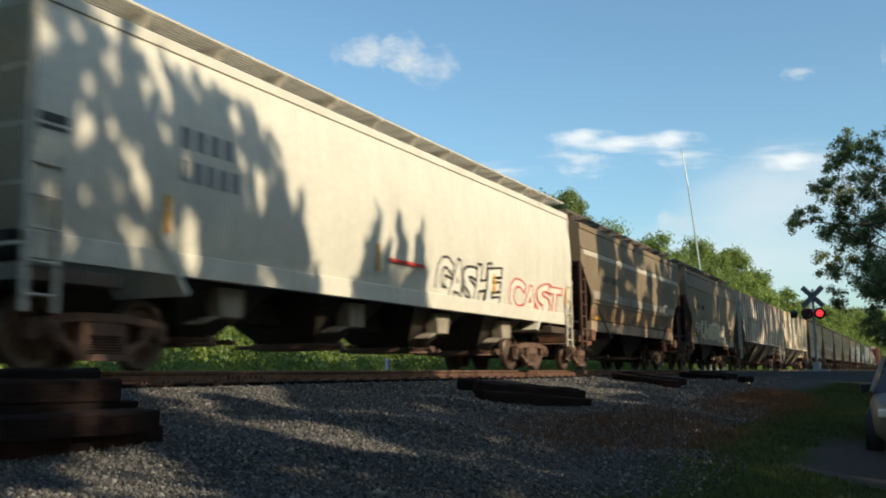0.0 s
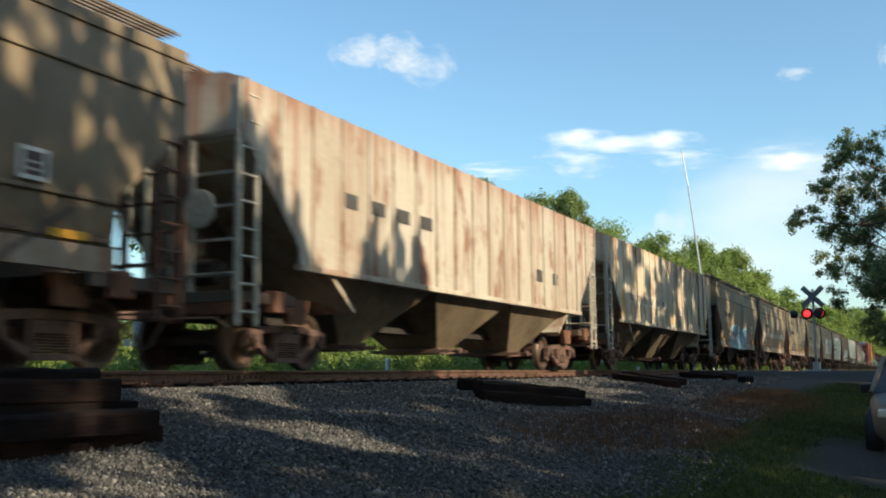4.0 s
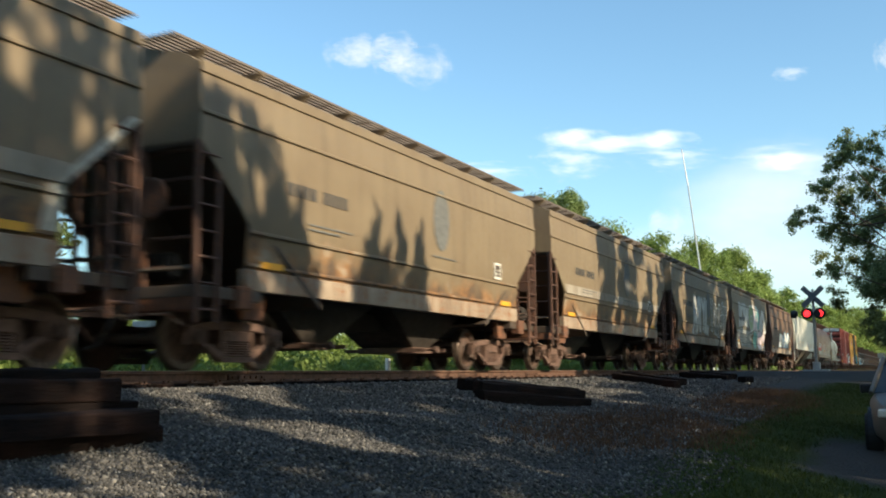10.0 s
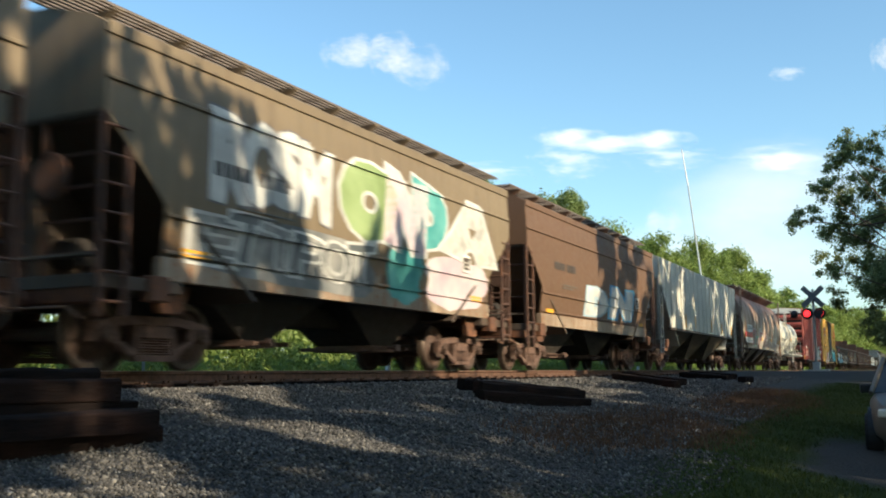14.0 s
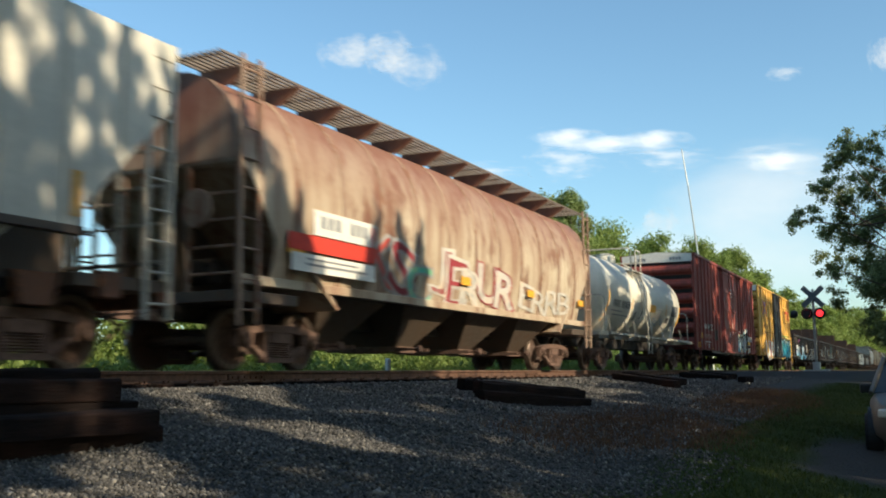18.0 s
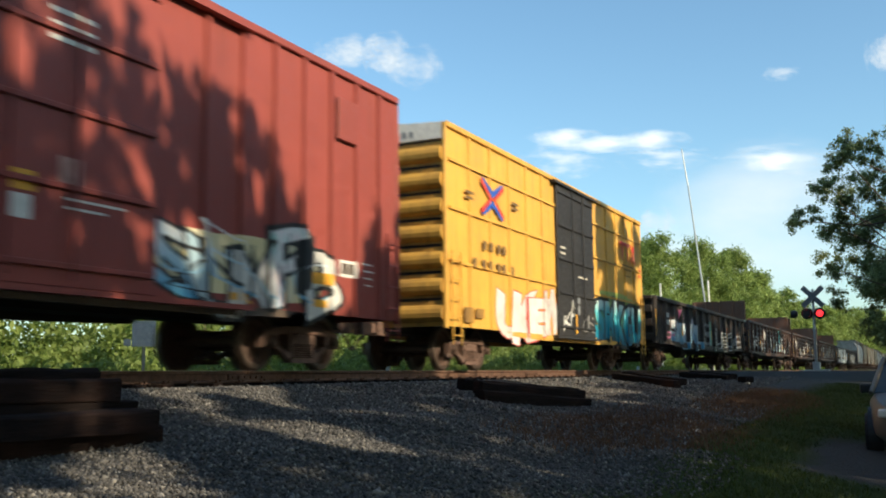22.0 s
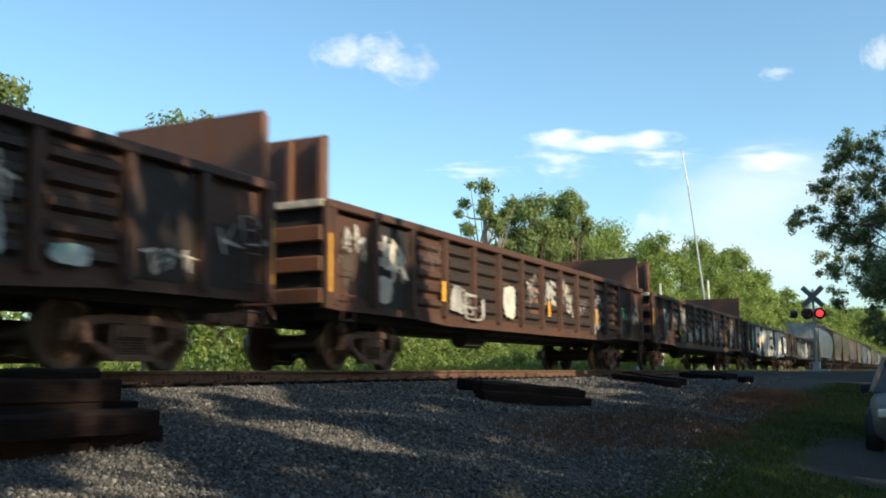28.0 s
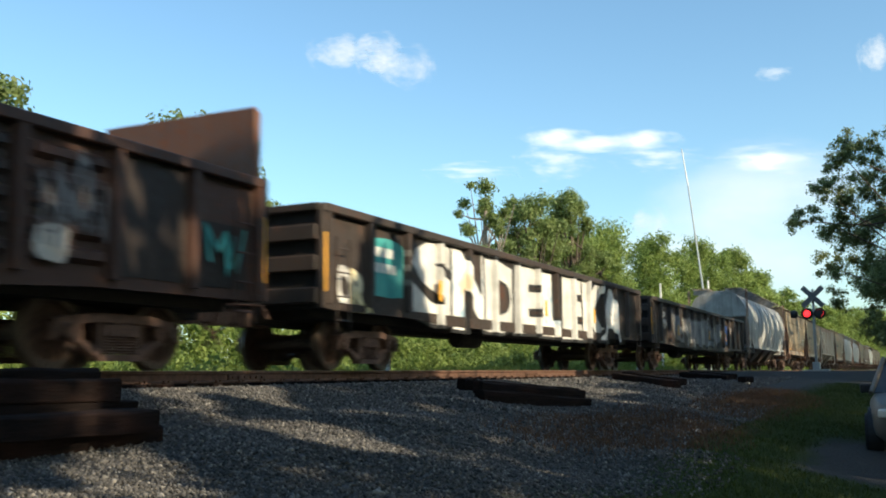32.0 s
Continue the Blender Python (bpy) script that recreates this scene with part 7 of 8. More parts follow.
solid("bushes", bush_belt(), M_LEAF_SUN, "sunlit brambles and weeds beyond the rails", "bushes", kind="stuff")


def hedge_belt():
    """Taller scrub that closes the view below the cars."""
    rng = np.random.default_rng(35)
    V, F, o = [], [], 0
    for k in range(150):
        y = 2 + k * 0.62 + rng.uniform(-0.6, 0.6)
        x = -10.5 - rng.uniform(0, 4.5) - 0.03 * y
        h = rng.uniform(2.2, 3.4)
        z = float(ground_z(x, y))
        cs = [(x + rng.uniform(-1.2, 1.2), y + rng.uniform(-1.2, 1.2), z + h * rng.uniform(0.1, 0.95)) for q in range(10)]
        rs = [rng.uniform(0.5, 0.9) for q in range(10)]
        v, f = leaves(rng, cs, rs, 620, 0.12)
        V.append(v)
        F.append(f + o)
        o += len(v)
    return quick_mesh("scrub", np.concatenate(V), np.concatenate(F))


solid("scrub", hedge_belt(), M_LEAF_SUN, "sunlit green scrub along the far side of the line", "scrub", kind="stuff")


def blades(name, x0, x1, y0, y1, count, height, seed, keep=None):
    rng = np.random.default_rng(seed)
    x, y = rng.uniform(x0, x1, count), rng.uniform(y0, y1, count)
    if keep is not None:
        k = keep(x, y, rng)
        x, y = x[k], y[k]
    n = len(x)
    z = ground_z(x, y) - 0.01
    a = rng.uniform(0, 6.28, n)
    h = height * rng.uniform(0.4, 1.3, n)
    w = 0.006 + h * 0.02
    lx, ly = rng.normal(0, 0.35, n) * h, rng.normal(0, 0.35, n) * h
    dx, dy = np.cos(a) * w, np.sin(a) * w
    v = np.stack([np.stack([x - dx, y - dy, z], 1), np.stack([x + dx, y + dy, z], 1), np.stack([x + lx, y + ly, z + h], 1)], 1)
    return quick_mesh(name, v.reshape(-1, 3), np.arange(n * 3).reshape(-1, 3))


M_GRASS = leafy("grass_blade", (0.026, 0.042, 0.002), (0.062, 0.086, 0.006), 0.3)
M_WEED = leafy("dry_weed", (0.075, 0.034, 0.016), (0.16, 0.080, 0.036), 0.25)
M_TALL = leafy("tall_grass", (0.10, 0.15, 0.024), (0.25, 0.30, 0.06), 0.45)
def verge(x, y, r):
    edge = np.interp(y, (6, 8.5, 13.8, 17.5, 25, 33), (8.3, 8.1, 7.6, 7.2, 7.3, 7.7))
    return (x + r.normal(0, 0.28, len(x)) > edge) & ~((x + r.normal(0, 0.1, len(x)) > 8.45) & (y > 12.2) & (y < 17.5)) & (y < 32.3 + 0.3 * np.sin(x * 5))


def weed_patch(x, y, r):
    d = np.minimum(((x - 6.3) / 1.25) ** 2 + ((y - 14.0) / 3.3) ** 2, ((x - 6.8) / 1.1) ** 2 + ((y - 23.0) / 3.8) ** 2)
    return d + r.normal(0, 0.35, len(x)) < 1.0


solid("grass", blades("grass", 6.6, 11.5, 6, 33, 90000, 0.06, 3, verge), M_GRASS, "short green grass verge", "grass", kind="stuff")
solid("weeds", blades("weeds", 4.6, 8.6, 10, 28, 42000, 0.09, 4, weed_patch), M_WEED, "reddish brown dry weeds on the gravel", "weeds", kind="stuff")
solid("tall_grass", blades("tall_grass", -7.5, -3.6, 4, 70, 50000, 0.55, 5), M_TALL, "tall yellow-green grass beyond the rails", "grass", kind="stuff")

def sky_ray(px, py):
    """Direction of a place in the sky, from the view angles."""
    m = look(EYE, AIM, ROLL)
    k = math.tan(radians(LENS) / 2)
    return (m.to_3x3() @ Vector(((px / 784 - 1) * k, (441 - py) / 784 * k, -1))), m


# ---- the tree by the road and the row of trees behind the viewer ----
def lobed_tree(x, y, lobes, count_per_area, size, mat, seed, label, group, flat=0.85, keep=None, reach=99.0):
    """A tree whose crown lobes stand at given places (x, y, z, radius)."""
    rng = np.random.default_rng(seed)
    z = float(ground_z(x, y))
    t = thing("tree", label, "tree", group, at=(x, y, z))
    cs = [(a - x, b - y, c - z) for a, b, c, r in lobes]
    rs = np.array([r for *_, r in lobes])
    top = max(c[2] for c in cs)
    mid = np.mean(np.array(cs), 0)
    low = [c for c in cs if c[2] < reach]
    part("trunk", g_limbs(rng, (0, 0, 0), low[::max(1, len(low) // 24)], 0.011 * top + 0.05, (mid[0] * 0.5, mid[1] * 0.5, min(reach - 0.6, top * 0.8))), M_BARK, t, "trunk and limbs")
    n = int(count_per_area * float((rs ** 2).sum()))
    v, f = leaves(rng, cs, rs, n, size, flat=flat, hollow=0.15, keep=None if keep is None else (lambda p: keep(p + np.array((x, y, z)))))
    part("crown", quick_mesh("crown", v, f), mat, t, "uneven leafy crown with gaps")
    return t


def in_sky(px, py, dist):
    d, _ = sky_ray(px, py)
    return Vector(EYE) + d * dist


_rng = np.random.default_rng(8)
_spots = ((1500, 255, 34), (1535, 262, 36), (1472, 335, 34), (1432, 388, 32), (1412, 398, 18), (1520, 335, 50), (1484, 415, 42), (1540, 420, 60), (1462, 470, 30), (1505, 485, 48), (1484, 528, 26), (1550, 510, 62),
          (1545, 575, 40), (1580, 350, 60), (1600, 470, 70), (1590, 250, 50), (1570, 600, 40), (1640, 380, 80), (1655, 520, 80), (1650, 240, 70), (1700, 430, 90), (1620, 620, 50), (1455, 330, 20), (1480, 285, 24))
_lobes = []
for _px, _py, _r in _spots:
    _d = 37 + _rng.uniform(-3, 3)
    _p = in_sky(_px, _py, _d)
    _w = _r * _d / 1735
    for _k in range(11):
        _q = Vector(_rng.normal(size=3)).normalized() * _w * _rng.uniform(0.25, 1.0)
        _lobes.append((_p.x + _q.x, _p.y + _q.y, _p.z + _q.z, _w * _rng.uniform(0.28, 0.55)))
lobed_tree(12.6, 38.5, _lobes, 1350, 0.058, M_LEAF_ROAD, 12, "large dark green tree by the road", "trees")


def shade_row():
    """Trees behind the viewer whose shade falls on the slope and on the train. A place in the shade is named by where
    its ray meets the train's side: distance along the line and height there."""
    rng = np.random.default_rng(17)
    ty, tz = math.tan(radians(SUN_AZ)), math.tan(radians(SUN_EL)) / math.cos(radians(SUN_AZ))

    def up(Y, Z, X):
        return (X, Y + (X - 1.6) * ty, Z + (X - 1.6) * tz)
    # leafy sprays that stand out of the shade's edge: place, height, steepness
    sprays = ((6.2, 5.9, 2), (7.0, 5.3, 2), (7.8, 4.75, 2.4), (8.7, 4.35, 2.6), (9.6, 4.0, 3), (10.36, 3.98, 2.6), (11.19, 3.92, 2.8), (11.72, 3.55, 3.5), (12.36, 2.85, 3.5), (12.86, 1.75, 3.5),
              (14.71, 3.0, 3.8), (14.35, 2.1, 3.5), (15.2, 2.4, 4), (15.62, 2.9, 4), (16.1, 2.3, 4), (16.45, 2.95, 4), (16.7, 1.7, 4))
    crest = ((-9, 7.0), (6, 5.6), (8, 4.5), (9, 4.0), (10, 3.75), (11, 3.65), (11.8, 3.15), (12.2, 2.3), (12.7, 1.4), (13.1, 0.8), (14.1, 0.8), (14.5, 1.7), (16.5, 1.75), (16.8, 0.8), (18.6, 0.45), (28, -0.3))
    # holes in the crowns through which the sun falls on the side of the train
    holes = [(7.5, 3.7, 0.22), (7.9, 3.9, 0.24), (8.1, 3.3, 0.2), (8.0, 2.8, 0.25), (8.45, 3.65, 0.2), (9.0, 3.5, 0.22), (9.15, 3.95, 0.24), (8.5, 2.75, 0.18), (7.2, 3.1, 0.2), (8.8, 2.5, 0.25), (8.1, 2.0, 0.2), (7.6, 1.9, 0.18),
             (8.9, 1.6, 0.26), (10.9, 2.9, 0.17), (11.0, 2.45, 0.18), (10.75, 3.55, 0.18), (11.4, 3.3, 0.14), (9.8, 2.6, 0.18), (9.3, 3.0, 0.2), (7.4, 2.3, 0.13), (8.4, 3.15, 0.15), (9.95, 3.65, 0.18), (11.6, 2.8, 0.13),
             (12.1, 2.2, 0.12), (7.9, 1.5, 0.2), (9.5, 1.8, 0.18), (10.6, 1.8, 0.13), (8.2, 4.3, 0.25), (7.0, 4.2, 0.28), (6.6, 3.4, 0.25)]
    # spots of sun on the gravel: across, along, size
    pools = [(1.7, 9.5, 0.3), (2.1, 10.4, 0.32), (1.7, 10.9, 0.26), (2.5, 8.7, 0.26), (2.7, 9.9, 0.28), (4.2, 8.4, 0.24), (4.7, 8.3, 0.3), (5.1, 7.8, 0.28), (5.5, 7.5, 0.2), (4.8, 5.6, 0.22), (5.4, 4.9, 0.24), (5.5, 4.3, 0.2), (2.5, 21.1, 0.75), (3.4, 19.8, 0.4), (4.1, 18.8, 0.22), (2.1, 24.7, 0.45), (2.2, 22.9, 0.45), (2.0, 26.3, 0.45), (5.0, 18.3, 0.2), (0.9, 8.8, 0.2)]
    cy, cz = np.array(crest).T
    pools = [(b - (a - 1.6) * ty, float(ground_z(a, b)) - (a - 1.6) * tz, r) for a, b, r in pools]

    def sunless(p):
        """Whether a leaf at p may shade the train or the slope."""
        Y, Z = p[:, 1] - (p[:, 0] - 1.6) * ty, p[:, 2] - (p[:, 0] - 1.6) * tz
        top = np.interp(Y, cy, cz) + 0.16 * np.sin(8.3 * Y) + 0.10 * np.sin(19 * Y + 1)
        for a, b, k in sprays:
            top = np.maximum(top, b - k * np.abs(Y - a + 0.09 * np.sin(6.5 * Z + 3 * a) + 0.05 * np.sin(17 * Z + a)))
        ok = (Z < top) | (Y > 28)
        for a, b, r in holes:          # slanting chinks between the twigs
            u, v = (Y - a) + 0.22 * (Z - b), (Z - b) * 0.62
            ang = np.arctan2(v, u)
            q = 0.62 * r * (1 + 0.40 * np.sin(3 * ang + 5 * a) + 0.25 * np.sin(5 * ang + 9 * b))
            ok &= u ** 2 + v ** 2 > q ** 2
        chink = np.sin(3.1 * Y + 1.2 * Z + 0.7) + np.sin(5.3 * Y - 1.9 * Z + 2.0) + np.sin(1.7 * Y + 3.4 * Z + 4.0) + np.sin(7.9 * Y + 2.7 * Z)
        ok &= (chink < 2.15) | (Z < 0.4) | (Y > 17) | ((Y < 7.9) & (Z < 3.0))
        for a, b, r in pools:
            ang = np.arctan2(Z - b, Y - a)
            q = 1.42 * r * (1 + 0.22 * np.sin(3 * ang + 5 * a) + 0.15 * np.sin(5 * ang + 9 * b))
            ok &= (Y - a) ** 2 + ((Z - b) * 0.85) ** 2 > q ** 2
        return ok
    fill = []
    for Y in np.arange(-8, 76, 0.8):
        for Z in np.arange(-7.2, 0.5, 0.72):
            fill.append((Y + rng.uniform(-.3, .3), Z + rng.uniform(-.3, .3), rng.uniform(0.56, 0.70)))
    for Y in np.arange(-6, 17.4, 0.62):
        for Z in np.arange(0.3, 6.2 if Y < 13 else 2.9, 0.6):
            fill.append((Y + rng.uniform(-.25, .25), Z + rng.uniform(-.25, .25), rng.uniform(0.46, 0.66)))
    for k in range(820):
        y, z = rng.uniform(27.6, 125.0) if k < 520 else rng.uniform(27.6, 62.0), rng.uniform(-0.3, 4.9)
        fill.append((y, z, rng.uniform(0.36, 0.74) if not (29.5 < y < 43 and z > 0.4) else rng.uniform(0.3, 0.56)))
    fill += [(28.6, 3.6, .5), (29.2, 2.6, .6), (30.5, 0.5, .9), (33.4, 0.3, .9), (43.5, 2.6, .9), (46.0, 1.2, 1.0), (48.5, 3.0, 1.0)]
    groups = {}
    for Y, Z, r in fill:
        X = (14.0 if 29.5 < Y < 43 and Z > 0.4 else 20.0) + rng.uniform(-1.5, 1.5)
        q = up(Y, Z, X)
        groups.setdefault(int((q[1] + 2) // 5.2), []).append((*q, r))
    for k, lob in sorted(groups.items()):
        y = -2 + 5.2 * k + 2.6
        lobed_tree(21.6, y, lob, 1150, 0.125, M_LEAF_DARK, 60 + k, "leafy tree in the row that shades the gravel", "shade trees", flat=1.0, keep=sunless, reach=9.4)


shade_row()
for _i in range(25):      # the row goes on along the road
    _y = 92 + 12.5 * _i
    _r = np.random.default_rng(700 + _i)
    _row = [(21 + _r.uniform(-2, 2), _y + _r.uniform(-6.5, 6.5), _r.uniform(9.0, 15.6), _r.uniform(1.1, 1.9)) for k in range(34)]
    lobed_tree(21.5, _y, _row, 34, 0.50, M_LEAF_DARK, 300 + _i, "leafy tree in the row that shades the gravel", "shade trees", flat=1.0)
for _i, (_x, _y, _h) in enumerate(((2.0, -12.0, 15.0), (8.5, -9.5, 16.0), (15.0, -8.0, 16.0), (33.5, 3.0, 10.0), (34.0, 14.0, 10.0), (-6.0, -14.0, 14.0))):
    tree(_x, _y, _h, 5.2, 5200, 0.30, M_LEAF_DARK, 90 + _i, "dense leafy tree closing the place behind the viewer", lobes=24, low=0.12, group="shade trees")

# ---- sky: clouds far off ----
def cloud_material(name, scale, lo, hi, bright, seed, edge=1.0, full=1.0, stretch=(1, 1, 1), swing=2.6):
    m, n, l, b = tree_of(name)
    c = n.new("ShaderNodeTexCoord")
    mp = n.new("ShaderNodeMapping")
    mp.inputs["Location"].default_value, mp.inputs["Scale"].default_value = (seed, seed * 0.7, 0), stretch
    l.new(c.outputs["Generated"], mp.inputs[0])
    t = n.new("ShaderNodeTexNoise")
    t.inputs["Scale"].default_value, t.inputs["Detail"].default_value, t.inputs["Roughness"].default_value = scale, 8, 0.55
    l.new(mp.outputs[0], t.inputs["Vector"])
    sub = n.new("ShaderNodeVectorMath")
    sub.operation = "SUBTRACT"
    sub.inputs[1].default_value = (0.5, 0.5, 0.5)
    l.new(c.outputs["Generated"], sub.inputs[0])
    mul = n.new("ShaderNodeVectorMath")
    mul.operation = "MULTIPLY"
    mul.inputs[1].default_value = (2, 2, 0)
    l.new(sub.outputs[0], mul.inputs[0])
    ln = n.new("ShaderNodeVectorMath")
    ln.operation = "LENGTH"
    l.new(mul.outputs[0], ln.inputs[0])
    amp = n.new("ShaderNodeMath")
    amp.operation = "MULTIPLY_ADD"
    l.new(t.outputs["Fac"], amp.inputs[0])
    amp.inputs[1].default_value, amp.inputs[2].default_value = swing, 0.45 - 0.5 * swing
    k = n.new("ShaderNodeMath")
    k.operation = "MULTIPLY_ADD"
    l.new(ln.outputs["Value"], k.inputs[0])
    k.inputs[1].default_value = -edge
    l.new(amp.outputs[0], k.inputs[2])
    r = n.new("ShaderNodeMapRange")
    r.inputs[1].default_value, r.inputs[2].default_value, r.inputs[4].default_value = lo, hi, full
    r.interpolation_type = "SMOOTHSTEP"
    l.new(k.outputs[0], r.inputs[0])
    em = n.new("ShaderNodeEmission")
    em.inputs[0].default_value, em.inputs[1].default_value = (1.0, 0.97, 0.93, 1), bright
    tr = n.new("ShaderNodeBsdfTransparent")
    mx = n.new("ShaderNodeMixShader")
    l.new(r.outputs[0], mx.inputs[0])
    l.new(tr.outputs[0], mx.inputs[1])
    l.new(em.outputs[0], mx.inputs[2])
    l.new(mx.outputs[0], n["Material Output"].inputs[0])
    return m


CLOUDS = []


def cloud(px, py, w, h, mat, label, dist=1800.0):
    d, m = sky_ray(px, py)
    p = Vector(EYE) + d * dist
    k = math.tan(radians(LENS) / 2) / 784 * dist
    g = Geo()
    n = 8
    for j in range(n + 1):
        for i in range(n + 1):
            u, v = i / n - 0.5, j / n - 0.5
            g.v.append((u * w * k, v * h * k, -6 * (u * u + v * v)))
    g.f = [(j * (n + 1) + i, j * (n + 1) + i + 1, (j + 1) * (n + 1) + i + 1, (j + 1) * (n + 1) + i) for j in range(n) for i in range(n)]
    ob = solid("cloud", g, mat, label, "cloud", "clouds", kind="structure")
    ob.matrix_basis = Matrix.Translation(p) @ m.to_3x3().to_4x4()
    CLOUDS.append((ob, ob.matrix_basis.copy(), m.to_3x3() @ Vector((-1, 0, 0)) * k))
    return ob


C_PUFF = cloud_material("cumulus", 2.6, -0.35, 0.65, 0.70, 3.1, 1.0, 0.85, (1, 1, 1), 1.9)
C_PUFF2 = cloud_material("cumulus_two", 2.4, -0.35, 0.65, 0.70, 5.4, 1.0, 0.88, (1, 1, 1), 1.9)
C_FAINT = cloud_material("faint_cumulus", 2.2, -0.30, 0.6, 0.74, 5.4, 1.0, 0.5, (1, 1, 1), 1.9)
C_WISP = cloud_material("cirrus", 2.6, -0.45, 0.6, 0.84, 7.7, 0.95, 0.9, (1.3, 0.7, 1), 1.5)
C_FALL = cloud_material("cirrus_veil", 3.2, -0.55, 0.8, 0.80, 4.2, 1.2, 0.62, (1.2, 2.2, 1))
C_HAZE = cloud_material("low_sky_haze", 1.4, -0.9, 0.8, 0.76, 1.7, 1.6, 0.62, (1.6, 1, 1))
cloud(648, 92, 140, 84, C_PUFF, "small white cumulus cloud in a blue sky")
cloud(758, 120, 138, 92, C_PUFF2, "small white cumulus cloud in a blue sky")
cloud(708, 82, 110, 60, C_PUFF2, "small white cumulus cloud in a blue sky")
cloud(712, 108, 90, 66, C_PUFF, "small white cumulus cloud in a blue sky")
cloud(1030, 242, 150, 42, C_WISP, "thin white streak of cloud", 1900.0)
cloud(1100, 254, 220, 40, C_WISP, "thin white streak of cloud", 1850.0)
cloud(1185, 246, 150, 46, C_WISP, "thin white streak of cloud", 1820.0)
cloud(1030, 286, 170, 96, C_FALL, "thin white veil of cloud", 1880.0)
cloud(1210, 278, 190, 70, C_FALL, "thin white veil of cloud", 1890.0)
cloud(1410, 286, 250, 74, C_FALL, "thin white veil of cloud", 1870.0)
cloud(1405, 284, 150, 44, C_WISP, "thin white streak of cloud", 1860.0)
cloud(880, 305, 190, 46, C_FALL, "faint streak of cloud", 1950.0)
cloud(1415, 130, 90, 40, C_FAINT, "faint small cloud")
cloud(1190, 394, 90, 60, C_PUFF2, "small low cloud")
cloud(1595, 95, 80, 90, C_PUFF, "white cumulus cloud drifting into view")
# two large glowing sheets paint the pale haze low in the sky
cloud(1400, 340, 700, 240, C_HAZE, "glowing sheet for the pale low haze", 2000.0)
cloud(1300, 470, 1000, 320, C_HAZE, "glowing sheet for the pale low haze", 2050.0)

# ---- mast, signs and posts beyond the track ----
mast = thing("antenna_mast", "tall thin leaning antenna mast with white tip", "antenna", at=(-13.15, 123.7, -0.8))
part("lower_pole", Geo().tube([(0, 0, 0), (-0.35, 0, 9.0), (-1.85, 0, 24.2)], [0.16, 0.13, 0.09], 8), M_GALV, mast)
part("upper_pole", Geo().tube([(-1.85, 0, 24.2), (-2.45, 0, 29.0)], [0.09, 0.06], 6), M_WHITEMARK, mast, "white upper whip")
part("side_tube", Geo().tube([(0.35, 0, 0), (0.1, 0, 12.0)], 0.12, 6), M_WHITEMARK, mast)
sg = thing("track_sign", "plain grey sign board on a thin post beyond the rails", "sign", at=(-4.6, 15.8, float(ground_z(-4.6, 15.8))))
part("post", Geo().box(-0.03, 0.03, -0.02, 0.03, -0.1, 1.90), M_GALV, sg)
part("board", Geo().box(-0.24, 0.24, -0.05, -0.03, 1.44, 1.98), M_WHITEMARK, sg, "pale board", bevel=0.01)
part("small_plate", Geo().box(-0.40, -0.26, -0.05, -0.035, 1.46, 1.60), M_WHITEMARK, sg, "small pale plate")
sg.rotation_euler = (0, 0, radians(40))
for _b, _x, _z in ((29.0, -3.5, 0.38), (14.6, -2.6, 0.22), (13.2, -6.0, 6.1), (16.6, -6.0, 5.1)):
    _y = (EYE[0] - _x) / math.tan(radians(_b))
    _g = float(ground_z(_x, _y))
    solid("marker_post", Geo().box(-0.06, 0.06, -0.06, 0.06, -0.3, _z - _g), M_WHITEMARK, "thin white post beyond the track", "post", "white posts", m=pose(_x, _y, _g), bevel=0.01)

# ---- parked car ----
M_CARPAINT = plain("beige_metallic_car_paint", (0.12, 0.105, 0.085), 0.45, 0.0, 0.08, 60, 0.02)
M_TYRE = plain("tyre_rubber", (0.015, 0.015, 0.016), 0.9, 0, 0.2)
M_GLASS = plain("dark_car_glass", (0.015, 0.018, 0.02), 0.08, 0, 0.1)


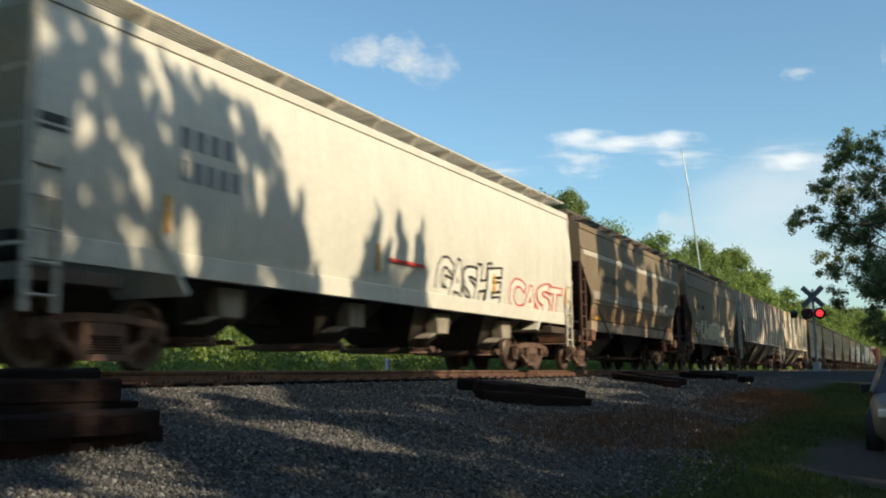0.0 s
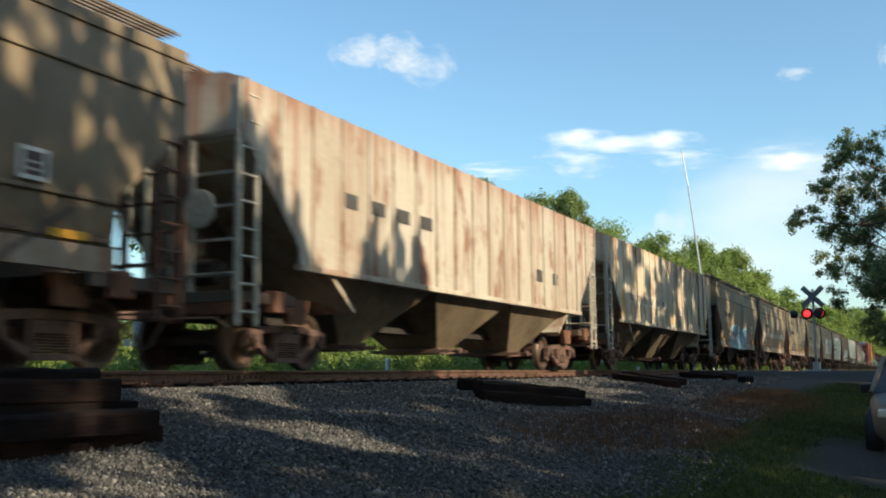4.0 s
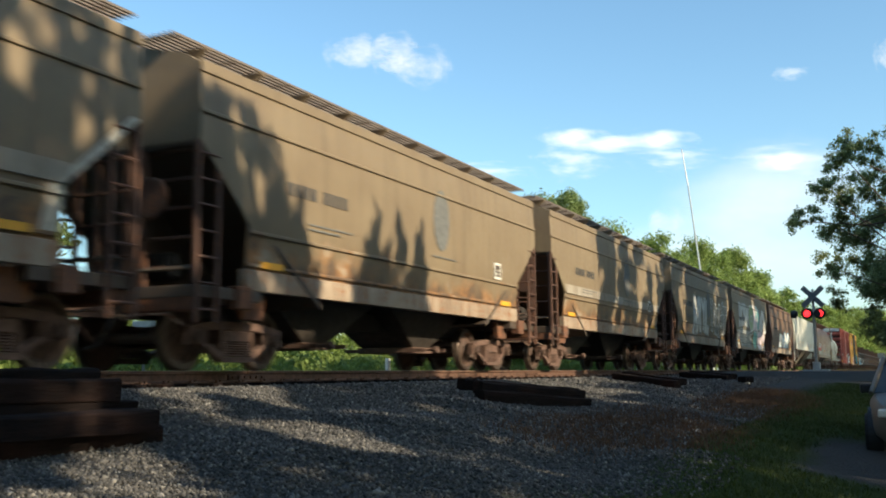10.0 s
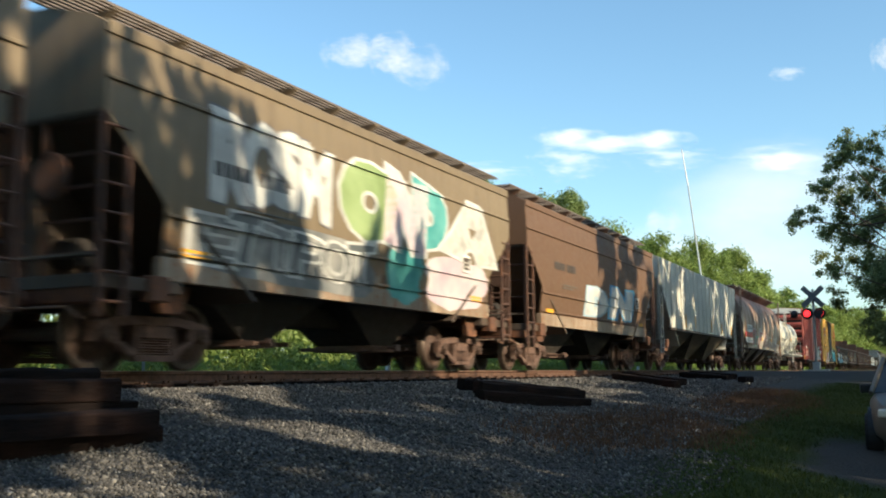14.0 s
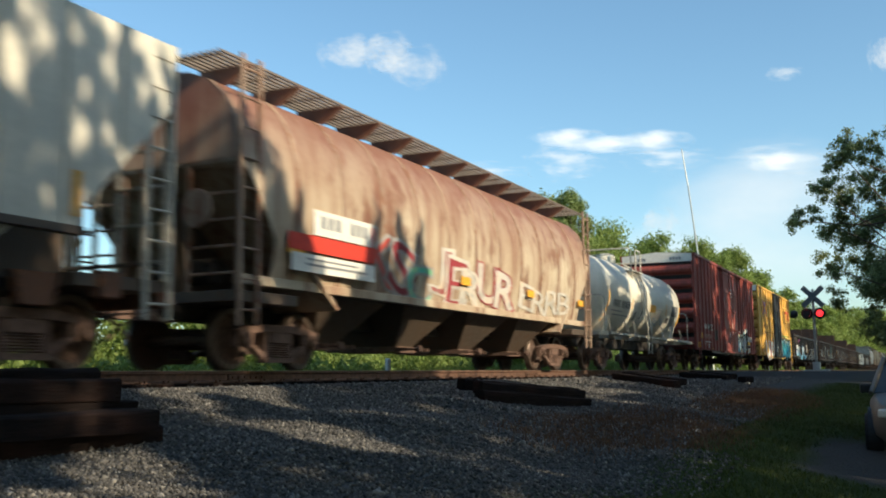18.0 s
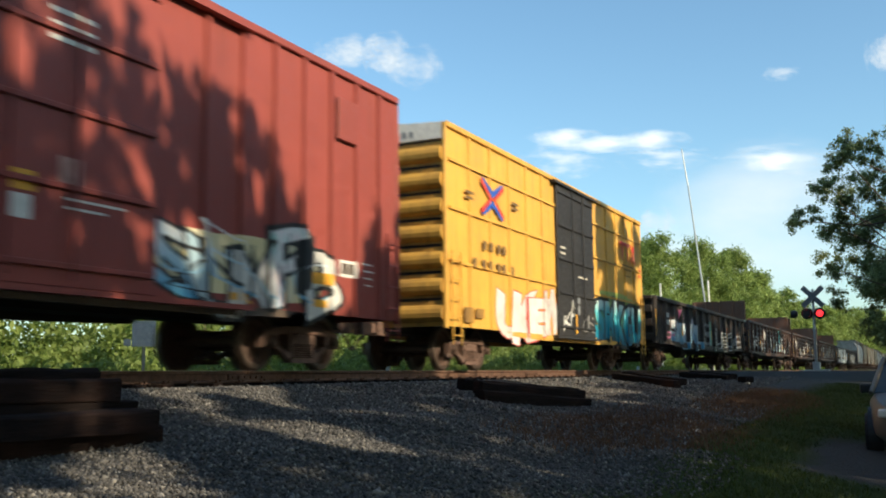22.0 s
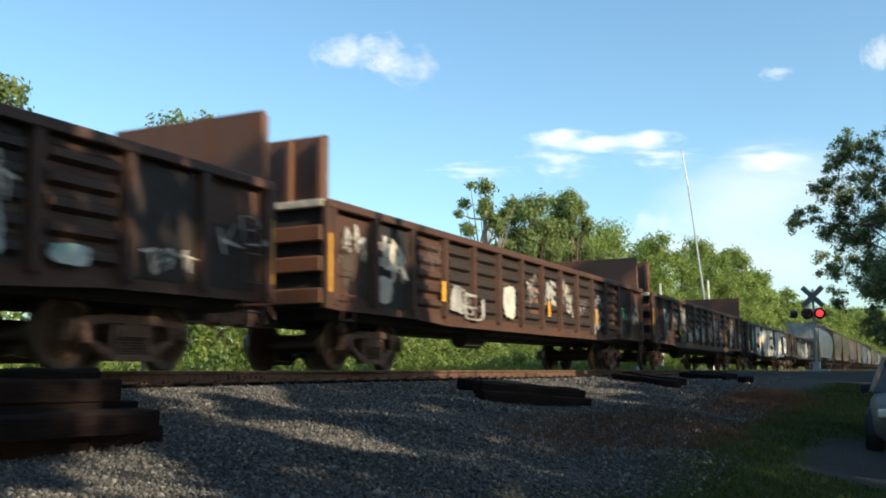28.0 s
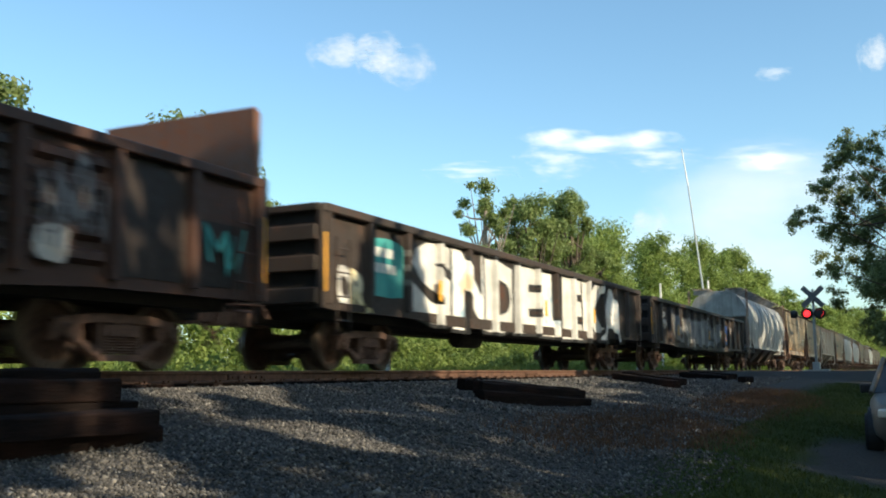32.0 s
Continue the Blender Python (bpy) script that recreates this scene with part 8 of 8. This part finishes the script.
def parked_car(x, y, rz):
    car = thing("parked_car", "beige car parked on the gravel verge", "car", at=(x, y, float(ground_z(x, y))), rz=rz)
    w = 0.88
    # stations along the car: place, half width, sill, shoulder, top
    body = Geo()
    body.smooth = True
    st = ((-2.22, 0.42, 0.34, 0.56, 0.64), (-2.14, 0.62, 0.24, 0.60, 0.72), (-1.95, 0.76, 0.22, 0.66, 0.80), (-1.62, 0.84, 0.24, 0.72, 0.87), (-1.1, 0.88, 0.24, 0.78, 0.95), (-0.3, 0.90, 0.22, 0.82, 0.96), (1.0, 0.90, 0.22, 0.86, 0.98),
          (1.7, 0.86, 0.24, 0.88, 1.0), (2.1, 0.74, 0.28, 0.86, 0.98), (2.24, 0.52, 0.36, 0.76, 0.88))
    for yy, hw_, lo, sh, tp in st:
        half = [(hw_ * 0.82, lo), (hw_ * 0.97, lo + 0.10), (hw_, (lo + sh) / 2), (hw_ * 0.98, sh), (hw_ * 0.88, tp - 0.02), (hw_ * 0.5, tp + 0.01)]
        ring = [(q, z) for q, z in half] + [(-q, z) for q, z in half[::-1]]
        body.v += [(q, yy, z) for q, z in ring]
    n = 12
    for k in range(len(st) - 1):
        for i in range(n):
            body.f.append((k * n + i, k * n + (i + 1) % n, (k + 1) * n + (i + 1) % n, (k + 1) * n + i))
    body.f += [tuple(range(n))[::-1], tuple(range((len(st) - 1) * n, len(st) * n))]
    part("body", body, M_CARPAINT, car)
    cab = Geo()
    low = [(-1.15, 0.93), (1.75, 0.99), (1.2, 1.44), (-0.25, 1.46)]
    for sx, ins in ((-1, 0), (1, 0)):
        cab.v += [(sx * (w * 0.95 if zz < 1.2 else w * 0.74), yy, zz) for yy, zz in low]
    cab.f = [(0, 1, 2, 3), (4, 7, 6, 5), (0, 4, 5, 1), (1, 5, 6, 2), (2, 6, 7, 3), (3, 7, 4, 0)]
    part("cabin_glass", cab, M_GLASS, car, "dark windows", bevel=0.02)
    roof = Geo().prism([(-0.68, 1.45), (0.68, 1.45), (0.60, 1.50), (-0.60, 1.50)], -0.3, 1.25, "y")
    part("roof", roof, M_CARPAINT, car, bevel=0.02)
    for sx in (-1, 1):
        for a, b in (((w * 0.95, -1.17, 0.93), (w * 0.74, -0.27, 1.47)), ((w * 0.95, 1.77, 0.99), (w * 0.74, 1.22, 1.46)), ((w * 0.96, 0.35, 0.97), (w * 0.75, 0.35, 1.46))):
            part("pillar", Geo().tube([(sx * a[0], a[1], a[2]), (sx * b[0], b[1], b[2])], 0.04, 6), M_CARPAINT, car)
        m = part("wing_mirror", Geo().prism([(sx * (w - 0.04), -0.88), (sx * (w + 0.11), -0.92), (sx * (w + 0.13), -0.82), (sx * (w - 0.02), -0.78)], 0.93, 1.07, "z"), M_LAMP_BLACK, car, "black wing mirror", bevel=0.02)
        for yy in (-1.38, 1.42):
            t = part("wheel", Geo().lathe([(0.20, -0.10), (0.30, -0.11), (0.325, -0.07), (0.325, 0.07), (0.30, 0.11), (0.20, 0.10)], 24), M_TYRE, car, "black tyre", at=(sx * (w - 0.06), yy, 0.325))
            part("wheel_arch", Geo().lathe([(0.30, -0.10), (0.39, -0.10), (0.39, 0.10), (0.30, 0.10)], 24, "x", (sx * (w - 0.10), yy, 0.335)), M_LAMP_BLACK, car, "dark wheel arch")
            part("rim", Geo().lathe([(0.20, 0.085 * sx), (0.16, 0.10 * sx), (0.05, 0.09 * sx)], 16), M_GALV, t)
        part("headlight", Geo().box(sx * 0.55 - 0.17, sx * 0.55 + 0.15, -2.19, -2.02, 0.60, 0.72), M_WHITEMARK, car, "clear headlight", bevel=0.02)
    part("grille", Geo().box(-0.36, 0.36, -2.25, -2.18, 0.40, 0.56), M_LAMP_BLACK, car)
    return car


parked_car(10.12, 17.9, 0)

def motions():
    """The train rolls past at a steady pace; its wheels turn with it."""
    for car, mid in CARS:
        walk(car, [(t, pose(0, mid - SPEED * t, 0)) for t in (0, 16, 32)])
    for c, m, left in CLOUDS:
        walk(c, [(0, m), (32, Matrix.Translation(left * 43.0) @ m)])
    # the lamps seem to take turns every 0.744 s: the added shutter swings to and fro
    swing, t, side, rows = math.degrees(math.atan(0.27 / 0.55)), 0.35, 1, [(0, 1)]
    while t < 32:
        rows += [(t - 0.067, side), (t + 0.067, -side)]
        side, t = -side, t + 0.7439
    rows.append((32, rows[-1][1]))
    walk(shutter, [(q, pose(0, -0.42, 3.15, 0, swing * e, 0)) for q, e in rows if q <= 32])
    step = 1.0 / 15
    turn = math.degrees(SPEED * step / WHEEL_R)
    for w, y in WHEELSETS:
        if w.parent.parent in NEAR:
            walk(w, [(k * step, pose(0, y, WHEEL_R, turn * k)) for k in range(0, 481)])


NEAR = {c for c, mid in CARS if mid < 385}
motions()
